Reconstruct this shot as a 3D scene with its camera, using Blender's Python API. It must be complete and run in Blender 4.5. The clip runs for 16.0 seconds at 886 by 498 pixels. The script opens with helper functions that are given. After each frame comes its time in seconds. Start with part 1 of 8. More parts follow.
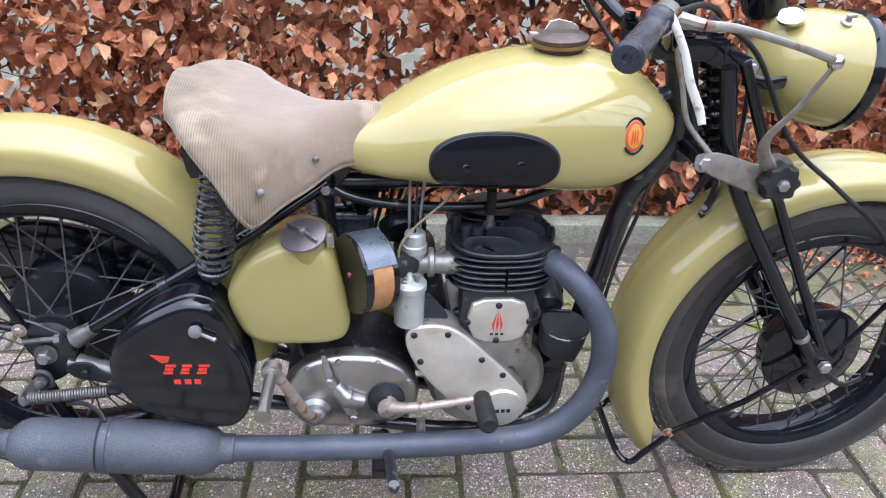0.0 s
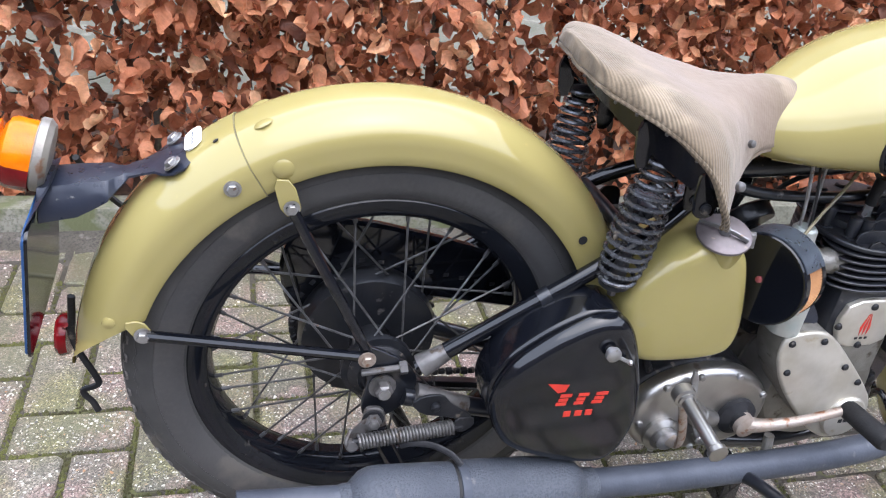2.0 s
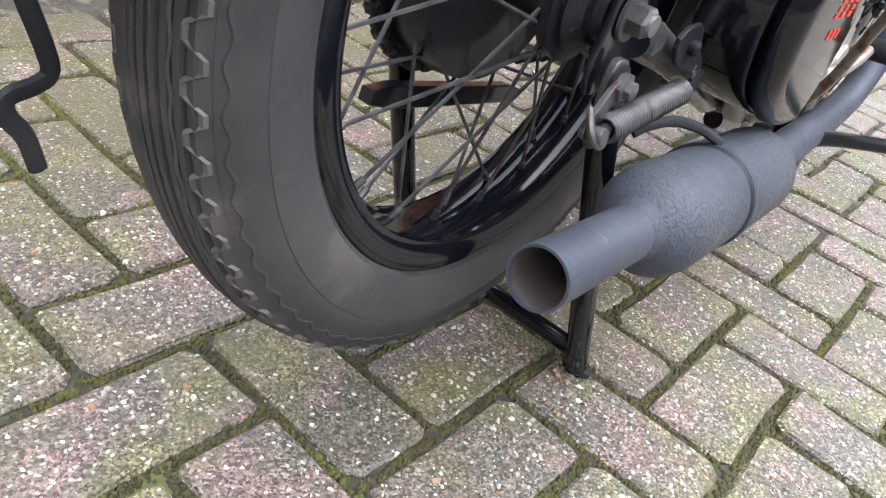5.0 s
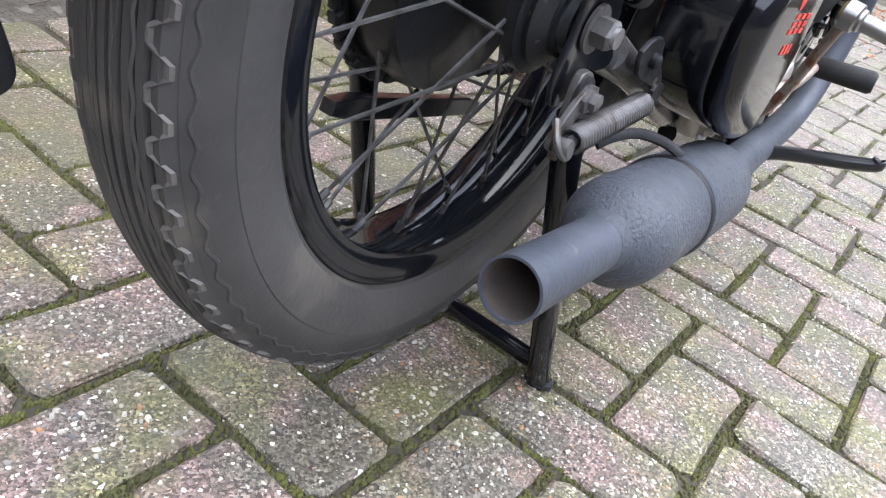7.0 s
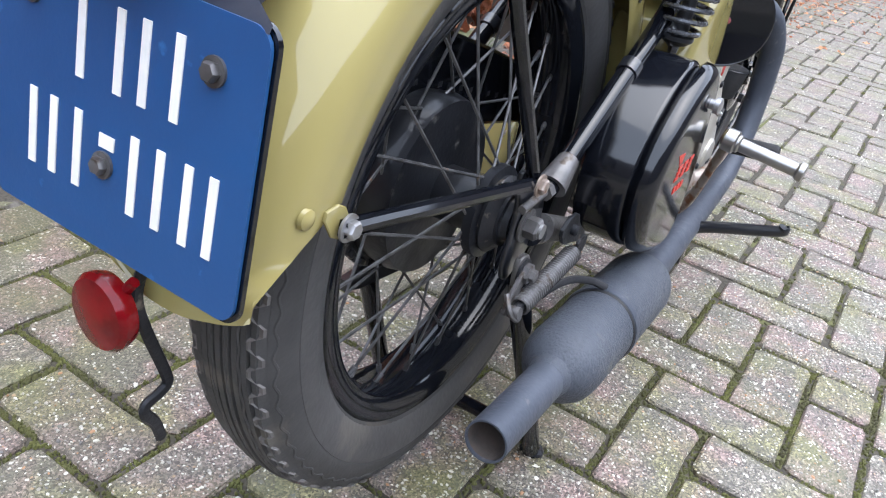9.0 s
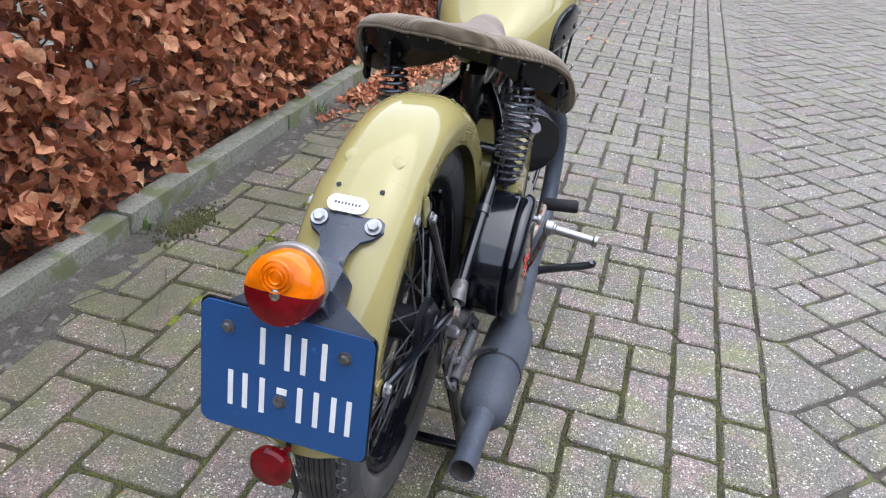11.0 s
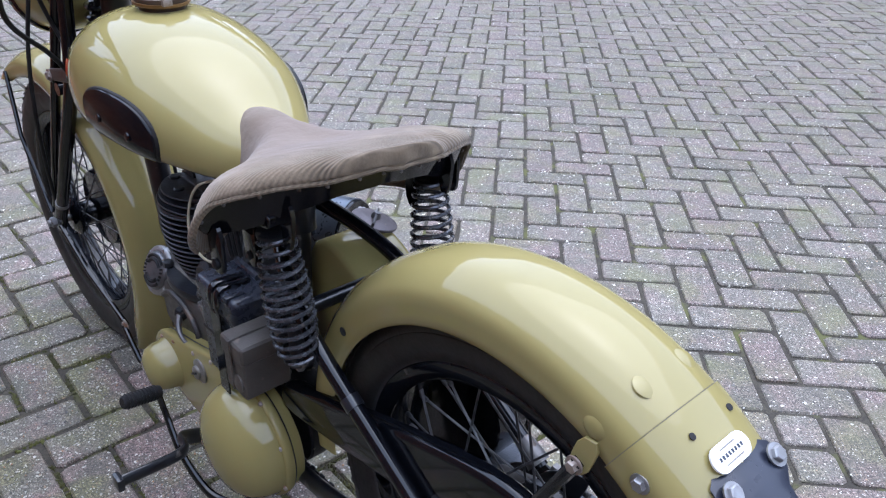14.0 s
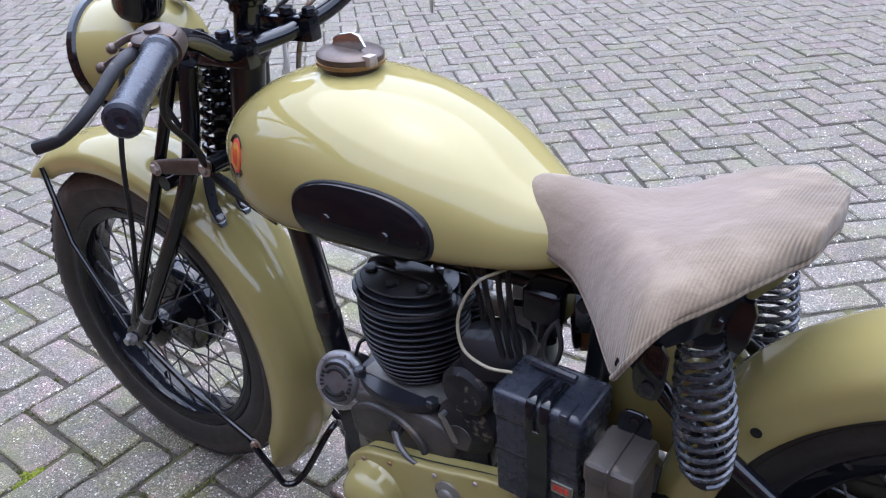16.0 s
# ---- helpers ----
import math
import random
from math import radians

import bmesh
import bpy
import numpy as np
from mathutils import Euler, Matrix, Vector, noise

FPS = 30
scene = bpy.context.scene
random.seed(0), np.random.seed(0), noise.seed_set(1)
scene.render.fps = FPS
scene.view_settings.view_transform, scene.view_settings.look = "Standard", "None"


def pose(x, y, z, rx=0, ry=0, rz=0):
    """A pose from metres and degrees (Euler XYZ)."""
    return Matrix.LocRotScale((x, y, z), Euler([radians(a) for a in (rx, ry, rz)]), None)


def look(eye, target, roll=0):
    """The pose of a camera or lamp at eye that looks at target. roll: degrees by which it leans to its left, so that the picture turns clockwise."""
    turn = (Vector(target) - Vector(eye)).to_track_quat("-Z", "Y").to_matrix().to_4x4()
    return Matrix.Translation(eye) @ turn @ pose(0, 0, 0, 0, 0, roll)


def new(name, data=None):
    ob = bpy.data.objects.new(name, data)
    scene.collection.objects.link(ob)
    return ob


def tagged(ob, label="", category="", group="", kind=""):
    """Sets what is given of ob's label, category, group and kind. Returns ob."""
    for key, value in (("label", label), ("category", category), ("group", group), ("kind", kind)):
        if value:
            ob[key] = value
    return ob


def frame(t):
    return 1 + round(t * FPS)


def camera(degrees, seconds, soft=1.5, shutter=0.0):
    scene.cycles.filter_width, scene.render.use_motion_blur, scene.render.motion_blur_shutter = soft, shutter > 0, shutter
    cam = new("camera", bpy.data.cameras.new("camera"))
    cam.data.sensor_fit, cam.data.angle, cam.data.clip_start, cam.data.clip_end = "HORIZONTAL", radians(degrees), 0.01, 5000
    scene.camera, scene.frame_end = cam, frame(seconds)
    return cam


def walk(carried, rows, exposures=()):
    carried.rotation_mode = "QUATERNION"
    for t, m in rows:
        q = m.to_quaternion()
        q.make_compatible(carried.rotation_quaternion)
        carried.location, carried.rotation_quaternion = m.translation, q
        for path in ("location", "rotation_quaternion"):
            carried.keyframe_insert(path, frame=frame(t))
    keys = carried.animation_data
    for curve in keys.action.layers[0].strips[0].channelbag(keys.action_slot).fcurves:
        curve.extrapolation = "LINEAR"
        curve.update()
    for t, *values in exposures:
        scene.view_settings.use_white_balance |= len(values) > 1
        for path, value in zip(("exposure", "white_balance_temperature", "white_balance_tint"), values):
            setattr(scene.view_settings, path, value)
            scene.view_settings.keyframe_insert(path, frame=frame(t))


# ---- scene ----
cam = camera(58.9, 16.0, soft=1.15)
PATH = [
    (0, (0.519, -1.195, 1.203), (0.725, 0.543, 0.235), 2.8),
    (0.5, (0.328, -1.142, 1.189), (0.566, 0.59, 0.217), 3.8),
    (1, (0.15, -1.044, 1.144), (0.424, 0.678, 0.165), 4.9),
    (1.5, (-0.023, -0.936, 1.116), (0.302, 0.775, 0.133), 5.8),
    (2, (-0.195, -0.873, 1.082), (0.341, 0.772, 0.079), 7.4),
    (2.5, (-0.39, -0.825, 1.062), (0.39, 0.7, 0.029), 8.9),
    (3, (-0.488, -0.694, 0.978), (0.496, 0.674, -0.1), 10.4),
    (3.5, (-0.519, -0.557, 0.893), (0.624, 0.643, -0.227), 12.2),
    (4, (-0.565, -0.461, 0.745), (0.712, 0.591, -0.378), 14.4),
    (4.5, (-0.581, -0.365, 0.59), (0.824, 0.558, -0.493), 16.4),
    (5, (-0.542, -0.306, 0.516), (0.956, 0.52, -0.523), 18.3),
    (5.2, (-0.535, -0.297, 0.503), (0.989, 0.501, -0.519), 18.9),
    (7.5, (-0.546, -0.295, 0.511), (1.042, 0.443, -0.456), 19.3),
    (8, (-0.554, -0.305, 0.533), (1.035, 0.439, -0.427), 17.4),
    (8.5, (-0.598, -0.323, 0.605), (0.99, 0.43, -0.35), 14.5),
    (9, (-0.677, -0.336, 0.737), (0.906, 0.433, -0.212), 11.5),
    (9.2, (-0.708, -0.346, 0.792), (0.874, 0.43, -0.154), 10.2),
    (11.3, (-1.07, -0.266, 1.136), (0.678, -0.046, 0.188), 5.7),
    (11.5, (-1.054, -0.193, 1.131), (0.703, -0.087, 0.182), 5.6),
    (12, (-1.001, -0.019, 1.15), (0.745, -0.22, 0.197), 5.6),
    (12.5, (-0.929, 0.158, 1.146), (0.748, -0.378, 0.197), 5.0),
    (13, (-0.834, 0.352, 1.175), (0.711, -0.484, 0.22), 3.7),
    (13.5, (-0.639, 0.465, 1.151), (0.774, -0.565, 0.18), 2.5),
    (14, (-0.429, 0.522, 1.171), (0.866, -0.652, 0.2), 1.2),
    (14.5, (-0.204, 0.575, 1.187), (0.972, -0.726, 0.226), -0.2),
    (15, (-0.004, 0.634, 1.181), (1.073, -0.753, 0.225), -1.3),
    (15.5, (0.098, 0.691, 1.127), (1.137, -0.718, 0.159), -2.3),
    (16, (0.142, 0.739, 1.177), (1.191, -0.655, 0.199), -3.5),
]
walk(cam, [(t, look(eye, target, roll)) for t, eye, target, roll in PATH], exposures=[(0.0, 2.14, 5980, 15), (1.0, 2.10, 6250, 15), (2.5, 2.13, 6200, 14), (3.5, 2.23, 6320, 13), (5.0, 2.25, 6500, 13), (7.5, 2.31, 6250, 13), (8.5, 2.27, 6180, 13), (9.0, 2.14, 6100, 12), (11.5, 1.54, 6000, 13), (12.5, 1.42, 5800, 13), (13.5, 1.47, 5640, 15), (14.5, 1.59, 5490, 17), (15.0, 1.62, 5480, 18), (15.5, 1.77, 5490, 18), (16.0, 1.80, 5600, 17)])

# ---- light ----
world = bpy.data.worlds.new("overcast_sky")
scene.world = world
world.use_nodes = True
wn, wl = world.node_tree.nodes, world.node_tree.links
sky = wn.new("ShaderNodeTexSky")
sky.sky_type, sky.sun_disc = "NISHITA", False
sky.sun_elevation, sky.sun_rotation = radians(72), radians(160)
sky.air_density, sky.dust_density, sky.ozone_density = 1.0, 4.0, 1.0
grey = wn.new("ShaderNodeHueSaturation")
grey.inputs["Saturation"].default_value = 0.5
wl.new(sky.outputs["Color"], grey.inputs["Color"])
cloud = wn.new("ShaderNodeMix")
cloud.data_type = "RGBA"
cloud.inputs["Factor"].default_value = 0.75
cloud.inputs[7].default_value = (5.8, 6.45, 7.5, 1)
wl.new(grey.outputs["Color"], cloud.inputs[6])
wl.new(cloud.outputs[2], wn["Background"].inputs["Color"])
wn["Background"].inputs["Strength"].default_value = 0.15
sun = new("sun", bpy.data.lights.new("sun", "SUN"))
sun.data.energy, sun.data.angle, sun.data.color = 0.6, radians(70), (1.0, 0.95, 0.87)
sun.matrix_world = look((0.8, -2.0, 9.5), (0, 0, 0))

# ---- materials ----
def mat(name, a, b, scale=6.0, rough=0.5, metal=0.0, bump=0.0, bscale=300.0, coat=0.0, vary=0.12, fine=0.0, dirt=None, dirt_at=0.62, dirt_scale=14.0):
    """Two colours over a broad noise, a fine grain in colour, gloss and relief, and worn or dirty patches with edges of their own."""
    m = bpy.data.materials.new(name)
    m.use_nodes = True
    n, l = m.node_tree.nodes, m.node_tree.links
    p = n["Principled BSDF"]
    geo = n.new("ShaderNodeNewGeometry")
    def noise_at(s, detail=4.0):
        t = n.new("ShaderNodeTexNoise")
        t.inputs["Scale"].default_value, t.inputs["Detail"].default_value = s, detail
        l.new(geo.outputs["Position"], t.inputs["Vector"])
        return t.outputs["Fac"]
    def ramp(fac, lo, hi):
        r = n.new("ShaderNodeMapRange")
        r.inputs["From Min"].default_value, r.inputs["From Max"].default_value = lo, hi
        l.new(fac, r.inputs["Value"])
        return r.outputs["Result"]
    def mix(fac, x, y):
        q = n.new("ShaderNodeMix")
        q.data_type = "RGBA"
        l.new(fac, q.inputs["Factor"])
        for value, socket in ((x, q.inputs[6]), (y, q.inputs[7])):
            if isinstance(value, tuple):
                socket.default_value = (*value, 1)
            else:
                l.new(value, socket)
        return q.outputs[2]
    grain = noise_at(bscale, 3.0)
    colour = mix(ramp(noise_at(scale), 0.35, 0.65), a, b)
    if fine:
        dark = tuple(c * (1 - fine) for c in a)
        colour = mix(ramp(grain, 0.45, 0.7), colour, dark)
    if dirt:
        colour = mix(ramp(noise_at(dirt_scale, 6.0), dirt_at, dirt_at + 0.08), colour, dirt)
    l.new(colour, p.inputs["Base Color"])
    r = n.new("ShaderNodeMapRange")
    r.inputs["To Min"].default_value, r.inputs["To Max"].default_value = max(rough - vary, 0.02), min(rough + vary, 1.0)
    l.new(noise_at(scale * 5), r.inputs["Value"])
    l.new(r.outputs["Result"], p.inputs["Roughness"])
    p.inputs["Metallic"].default_value = metal
    p.inputs["Coat Weight"].default_value = coat
    p.inputs["Coat Roughness"].default_value = 0.08
    if bump:
        q = n.new("ShaderNodeBump")
        q.inputs["Strength"].default_value, q.inputs["Distance"].default_value = bump, 0.002
        l.new(grain, q.inputs["Height"])
        l.new(q.outputs["Normal"], p.inputs["Normal"])
    return m


PAINT = mat("khaki_paint", (0.268, 0.226, 0.084), (0.288, 0.244, 0.095), 5, 0.2, 0, 0.010, 45, 1.0, 0.04, dirt=(0.36, 0.285, 0.10), dirt_at=0.72, dirt_scale=30)
PAINT.node_tree.nodes["Principled BSDF"].inputs["Coat IOR"].default_value = 1.5
PAINT.node_tree.nodes["Principled BSDF"].inputs["Coat Roughness"].default_value = 0.035
BLACK = mat("black_enamel", (0.003, 0.0036, 0.0056), (0.005, 0.0058, 0.0085), 9, 0.12, 0, 0.03, 90, 1.0, 0.05, dirt=(0.030, 0.029, 0.029), dirt_at=0.71, dirt_scale=40)
BLACK.node_tree.nodes["Principled BSDF"].inputs["Coat IOR"].default_value = 1.48
BLACK.node_tree.nodes["Principled BSDF"].inputs["Coat Roughness"].default_value = 0.08
for m, level in ((PAINT, 0.0), (BLACK, 0.0)):
    m.node_tree.nodes["Principled BSDF"].inputs["Specular IOR Level"].default_value = level
SEAMKHAKI = mat("dark_khaki", (0.16, 0.135, 0.06), (0.10, 0.085, 0.045), 30, 0.6, 0, 0.1, 200)
PADBLACK = mat("black_pad", (0.0035, 0.0038, 0.006), (0.006, 0.0064, 0.009), 9, 0.16, 0, 0.05, 120, 0.0, 0.05, dirt=(0.03, 0.03, 0.03), dirt_at=0.70, dirt_scale=40)
PADBLACK.node_tree.nodes["Principled BSDF"].inputs["Specular IOR Level"].default_value = 0.3
ENGINE = mat("matt_cylinder_black", (0.011, 0.0122, 0.016), (0.021, 0.0228, 0.0285), 22, 0.34, 0.0, 0.2, 240, 0, 0.12, dirt=(0.075, 0.07, 0.066), dirt_at=0.69, dirt_scale=50)
OILY = mat("oily_steel", (0.15, 0.145, 0.145), (0.085, 0.081, 0.08), 40, 0.42, 0.5, 0.2, 300, 0, 0.14, dirt=(0.06, 0.045, 0.035), dirt_at=0.58, dirt_scale=60)
TOOLBLACK = BLACK.copy()
TOOLBLACK.name = "glossy_toolbox_enamel"
TOOLBLACK.node_tree.nodes["Principled BSDF"].inputs["Coat IOR"].default_value = 1.5
TOOLBLACK.node_tree.nodes["Principled BSDF"].inputs["Coat Roughness"].default_value = 0.11
RIMBLACK = mat("worn_rim_enamel", (0.004, 0.005, 0.0075), (0.008, 0.009, 0.012), 12, 0.3, 0, 0.06, 120, 0.6, 0.1, dirt=(0.05, 0.045, 0.041), dirt_at=0.68, dirt_scale=50)
HUBBLACK = mat("greasy_black_drum", (0.006, 0.0066, 0.0085), (0.012, 0.013, 0.016), 14, 0.4, 0, 0.15, 200, 0.25, 0.12, dirt=(0.06, 0.057, 0.055), dirt_at=0.66, dirt_scale=45)
HUBBLACK.node_tree.nodes["Principled BSDF"].inputs["Specular IOR Level"].default_value = 0.2
GREASY = mat("dull_black_metal", (0.013, 0.014, 0.017), (0.030, 0.030, 0.033), 20, 0.45, 0.3, 0.25, 240, 0, 0.15, dirt=(0.14, 0.12, 0.10), dirt_at=0.62, dirt_scale=60)
FRAME = mat("worn_frame_enamel", (0.004, 0.005, 0.008), (0.010, 0.0115, 0.016), 15, 0.35, 0.0, 0.06, 160, 0.8, 0.1, dirt=(0.11, 0.10, 0.095), dirt_at=0.63, dirt_scale=35)
BLACKWALL = mat("black_sidewall_rubber", (0.013, 0.012, 0.012), (0.022, 0.020, 0.019), 8, 0.55, 0, 0.2, 160, 0, 0.12, 0.2, dirt=(0.04, 0.035, 0.03), dirt_at=0.62, dirt_scale=12)
RUBBER = mat("tyre_rubber", (0.038, 0.0375, 0.038), (0.060, 0.0585, 0.058), 12, 0.62, 0, 0.2, 260, 0, 0.1, dirt=(0.085, 0.078, 0.068), dirt_at=0.60, dirt_scale=14)
SIDEWALL = mat("grey_sidewall_rubber", (0.062, 0.061, 0.062), (0.040, 0.0395, 0.042), 7, 0.42, 0, 0.18, 160, 0, 0.12, 0.18, dirt=(0.084, 0.078, 0.072), dirt_at=0.56, dirt_scale=11)
FRONTWALL = mat("weathered_brown_shoulder", (0.052, 0.044, 0.038), (0.034, 0.030, 0.027), 8, 0.55, 0, 0.2, 160, 0, 0.12, 0.2, dirt=(0.078, 0.067, 0.056), dirt_at=0.57, dirt_scale=12)
BRASS = mat("dull_brass", (0.28, 0.17, 0.07), (0.20, 0.12, 0.05), 40, 0.4, 0.7, 0.15, 250)
CAPBROWN = mat("tarnished_brown_cap", (0.062, 0.044, 0.036), (0.10, 0.075, 0.062), 40, 0.4, 0.5, 0.15, 250, 0, 0.12, dirt=(0.09, 0.05, 0.03), dirt_at=0.6, dirt_scale=60)
CAPSTEEL = mat("dull_plated_cap", (0.15, 0.13, 0.137), (0.10, 0.088, 0.092), 30, 0.4, 0.7, 0.1, 200, 0, 0.12, dirt=(0.24, 0.19, 0.15), dirt_at=0.64, dirt_scale=60)
ZIGZAG = mat("scuffed_tread_rubber", (0.120, 0.110, 0.104), (0.080, 0.075, 0.072), 30, 0.7, 0, 0.2, 260)
SPRINGS = mat("worn_spring_steel", (0.115, 0.119, 0.132), (0.055, 0.058, 0.066), 30, 0.26, 0.6, 0.15, 300, 0, 0.12, dirt=(0.2, 0.17, 0.14), dirt_at=0.62, dirt_scale=60)
COIL = mat("bare_coil_steel", (0.19, 0.19, 0.20), (0.12, 0.12, 0.125), 40, 0.4, 0.7, 0.15, 300, 0, 0.12, dirt=(0.12, 0.085, 0.06), dirt_at=0.6, dirt_scale=80)
BRACKET = mat("blue_black_bracket", (0.012, 0.015, 0.026), (0.02, 0.024, 0.038), 14, 0.3, 0.1, 0.12, 120, 0.2, 0.1, dirt=(0.16, 0.15, 0.14), dirt_at=0.68, dirt_scale=70)
RUBBER_BLACK = mat("black_rubber", (0.012, 0.012, 0.013), (0.02, 0.02, 0.021), 30, 0.6, 0, 0.3, 400)
ALLOY = mat("polished_alloy", (0.40, 0.39, 0.375), (0.30, 0.29, 0.275), 14, 0.33, 0.95, 0.02, 120, 0, 0.10, dirt=(0.18, 0.155, 0.12), dirt_at=0.68, dirt_scale=16)
CAST = mat("weathered_cast_alloy", (0.30, 0.29, 0.265), (0.22, 0.208, 0.19), 22, 0.5, 0.75, 0.3, 350, 0, 0.15, dirt=(0.10, 0.085, 0.065), dirt_at=0.60, dirt_scale=34)
SATIN = mat("satin_cover_alloy", (0.60, 0.575, 0.52), (0.48, 0.45, 0.385), 18, 0.42, 0.7, 0.08, 300, 0, 0.1, dirt=(0.42, 0.36, 0.26), dirt_at=0.64, dirt_scale=30)
CHROME = mat("aged_chrome", (0.65, 0.64, 0.62), (0.5, 0.48, 0.46), 30, 0.2, 1.0, 0.05, 300, 0, 0.1, dirt=(0.25, 0.17, 0.11), dirt_at=0.66, dirt_scale=60)
RUSTY = mat("rusty_steel", (0.36, 0.32, 0.29), (0.28, 0.22, 0.18), 40, 0.5, 0.6, 0.3, 300, 0, 0.15, dirt=(0.20, 0.09, 0.045), dirt_at=0.55, dirt_scale=50)
BOLT = mat("zinc_bolt", (0.36, 0.36, 0.37), (0.26, 0.255, 0.25), 60, 0.42, 0.8, 0.1, 300, 0, 0.12, dirt=(0.16, 0.11, 0.08), dirt_at=0.64, dirt_scale=90)
EXHAUST = mat("exhaust_paint", (0.048, 0.055, 0.072), (0.070, 0.078, 0.098), 14, 0.5, 0.25, 0.35, 180, 0, 0.12, dirt=(0.11, 0.112, 0.12), dirt_at=0.66, dirt_scale=55)
BLISTER = mat("blistered_silencer_paint", (0.052, 0.059, 0.074), (0.078, 0.086, 0.102), 11, 0.5, 0.1, 0.6, 330, 0, 0.15, 0.10, dirt=(0.115, 0.114, 0.116), dirt_at=0.64, dirt_scale=38)
blister = next(q for q in BLISTER.node_tree.nodes if q.type == "BUMP")
blister.inputs["Strength"].default_value, blister.inputs["Distance"].default_value = 0.75, 0.0026
SOOT = mat("sooty_pipe", (0.10, 0.075, 0.06), (0.06, 0.05, 0.045), 40, 0.85, 0.1, 0.4, 300)
SPOKE = mat("dull_spoke", (0.115, 0.116, 0.120), (0.052, 0.051, 0.052), 60, 0.5, 0.6, 0.1, 300, dirt=(0.16, 0.10, 0.06), dirt_at=0.66, dirt_scale=70)
COPPER = mat("copper_gauze", (0.42, 0.22, 0.10), (0.32, 0.16, 0.07), 60, 0.5, 0.7, 0.3, 500)
PLATE = mat("blue_plate", (0.012, 0.066, 0.195), (0.010, 0.058, 0.175), 10, 0.4, 0, 0.06, 300, 0.1, 0.08, dirt=(0.03, 0.13, 0.34), dirt_at=0.68, dirt_scale=50)
PALE = mat("worn_pale_grey_paint", (0.55, 0.54, 0.51), (0.45, 0.435, 0.40), 30, 0.4, 0.1, 0.1, 250, 0, 0.1, dirt=(0.2, 0.15, 0.11), dirt_at=0.62, dirt_scale=60)
WHITE = mat("white_paint", (0.78, 0.77, 0.73), (0.7, 0.69, 0.66), 40, 0.5, 0, 0.05, 300)
RED = mat("red_lettering", (0.55, 0.035, 0.02), (0.48, 0.03, 0.02), 40, 0.45)
YELLOW = mat("yellow_transfer", (0.48, 0.25, 0.03), (0.38, 0.19, 0.03), 60, 0.4)
CABLE = mat("cable_sheath", (0.010, 0.010, 0.011), (0.018, 0.018, 0.018), 50, 0.5, 0, 0.1, 400)
GREYARM = mat("grey_painted_steel", (0.27, 0.255, 0.23), (0.20, 0.182, 0.16), 40, 0.45, 0.5, 0.2, 300, dirt=(0.20, 0.11, 0.07), dirt_at=0.60, dirt_scale=45)
BATTERY = mat("battery_case", (0.015, 0.0175, 0.026), (0.028, 0.031, 0.042), 20, 0.28, 0, 0.10, 120, 0, 0.1, dirt=(0.06, 0.055, 0.05), dirt_at=0.66, dirt_scale=40)
CASEDARK = mat("oily_grey_crankcase", (0.075, 0.068, 0.062), (0.036, 0.034, 0.034), 16, 0.42, 0.25, 0.25, 260, 0, 0.15, dirt=(0.12, 0.09, 0.065), dirt_at=0.62, dirt_scale=26)
BROWNBOX = mat("brown_regulator", (0.072, 0.062, 0.052), (0.048, 0.041, 0.036), 25, 0.45, 0.1, 0.2, 250, dirt=(0.13, 0.10, 0.08), dirt_at=0.64, dirt_scale=40)
CARBGREY = mat("carburettor_alloy", (0.33, 0.38, 0.37), (0.42, 0.43, 0.40), 40, 0.5, 0.5, 0.2, 300, dirt=(0.2, 0.17, 0.12), dirt_at=0.64, dirt_scale=60)
KERB = mat("mossy_kerb_concrete", (0.155, 0.155, 0.118), (0.235, 0.225, 0.185), 5, 0.85, 0, 0.6, 120, 0, 0.08, 0.35, dirt=(0.105, 0.115, 0.055), dirt_at=0.52, dirt_scale=8)
SOIL = mat("leaf_litter_soil", (0.055, 0.035, 0.024), (0.10, 0.055, 0.035), 14, 0.95, 0, 0.8, 60, 0, 0.05, 0.4)
MOSS = mat("joint_moss", (0.105, 0.110, 0.026), (0.040, 0.035, 0.018), 9, 0.95, 0, 0.8, 400, 0, 0.04, 0.5)
LIVEMOSS = mat("live_green_moss", (0.23, 0.27, 0.022), (0.12, 0.15, 0.018), 30, 0.95, 0, 0.8, 400, 0, 0.05, 0.4)
DIRT = mat("washed_grit", (0.085, 0.076, 0.062), (0.050, 0.044, 0.034), 12, 0.95, 0, 0.9, 160, 0, 0.05, 0.6, dirt=(0.13, 0.12, 0.105), dirt_at=0.58, dirt_scale=30)
GARDEN = mat("mossy_garden_paving", (0.135, 0.130, 0.105), (0.085, 0.088, 0.062), 6, 0.9, 0, 0.6, 80, 0, 0.05, 0.4, dirt=(0.19, 0.18, 0.155), dirt_at=0.60, dirt_scale=10)
BARK = mat("hedge_bark", (0.10, 0.085, 0.07), (0.06, 0.05, 0.042), 30, 0.9, 0, 0.6, 120, dirt=(0.16, 0.16, 0.11), dirt_at=0.6, dirt_scale=40)
for m, level in ((GREASY, 0.25), (FRAME, 0.3), (RIMBLACK, 0.0), (RUBBER, 0.3), (SIDEWALL, 0.5), (FRONTWALL, 0.4), (ENGINE, 0.45), (RUBBER_BLACK, 0.25), (CABLE, 0.25), (BATTERY, 0.4), (EXHAUST, 0.3), (BLISTER, 0.25), (SPRINGS, 0.4), (BRACKET, 0.4)):
    m.node_tree.nodes["Principled BSDF"].inputs["Specular IOR Level"].default_value = level
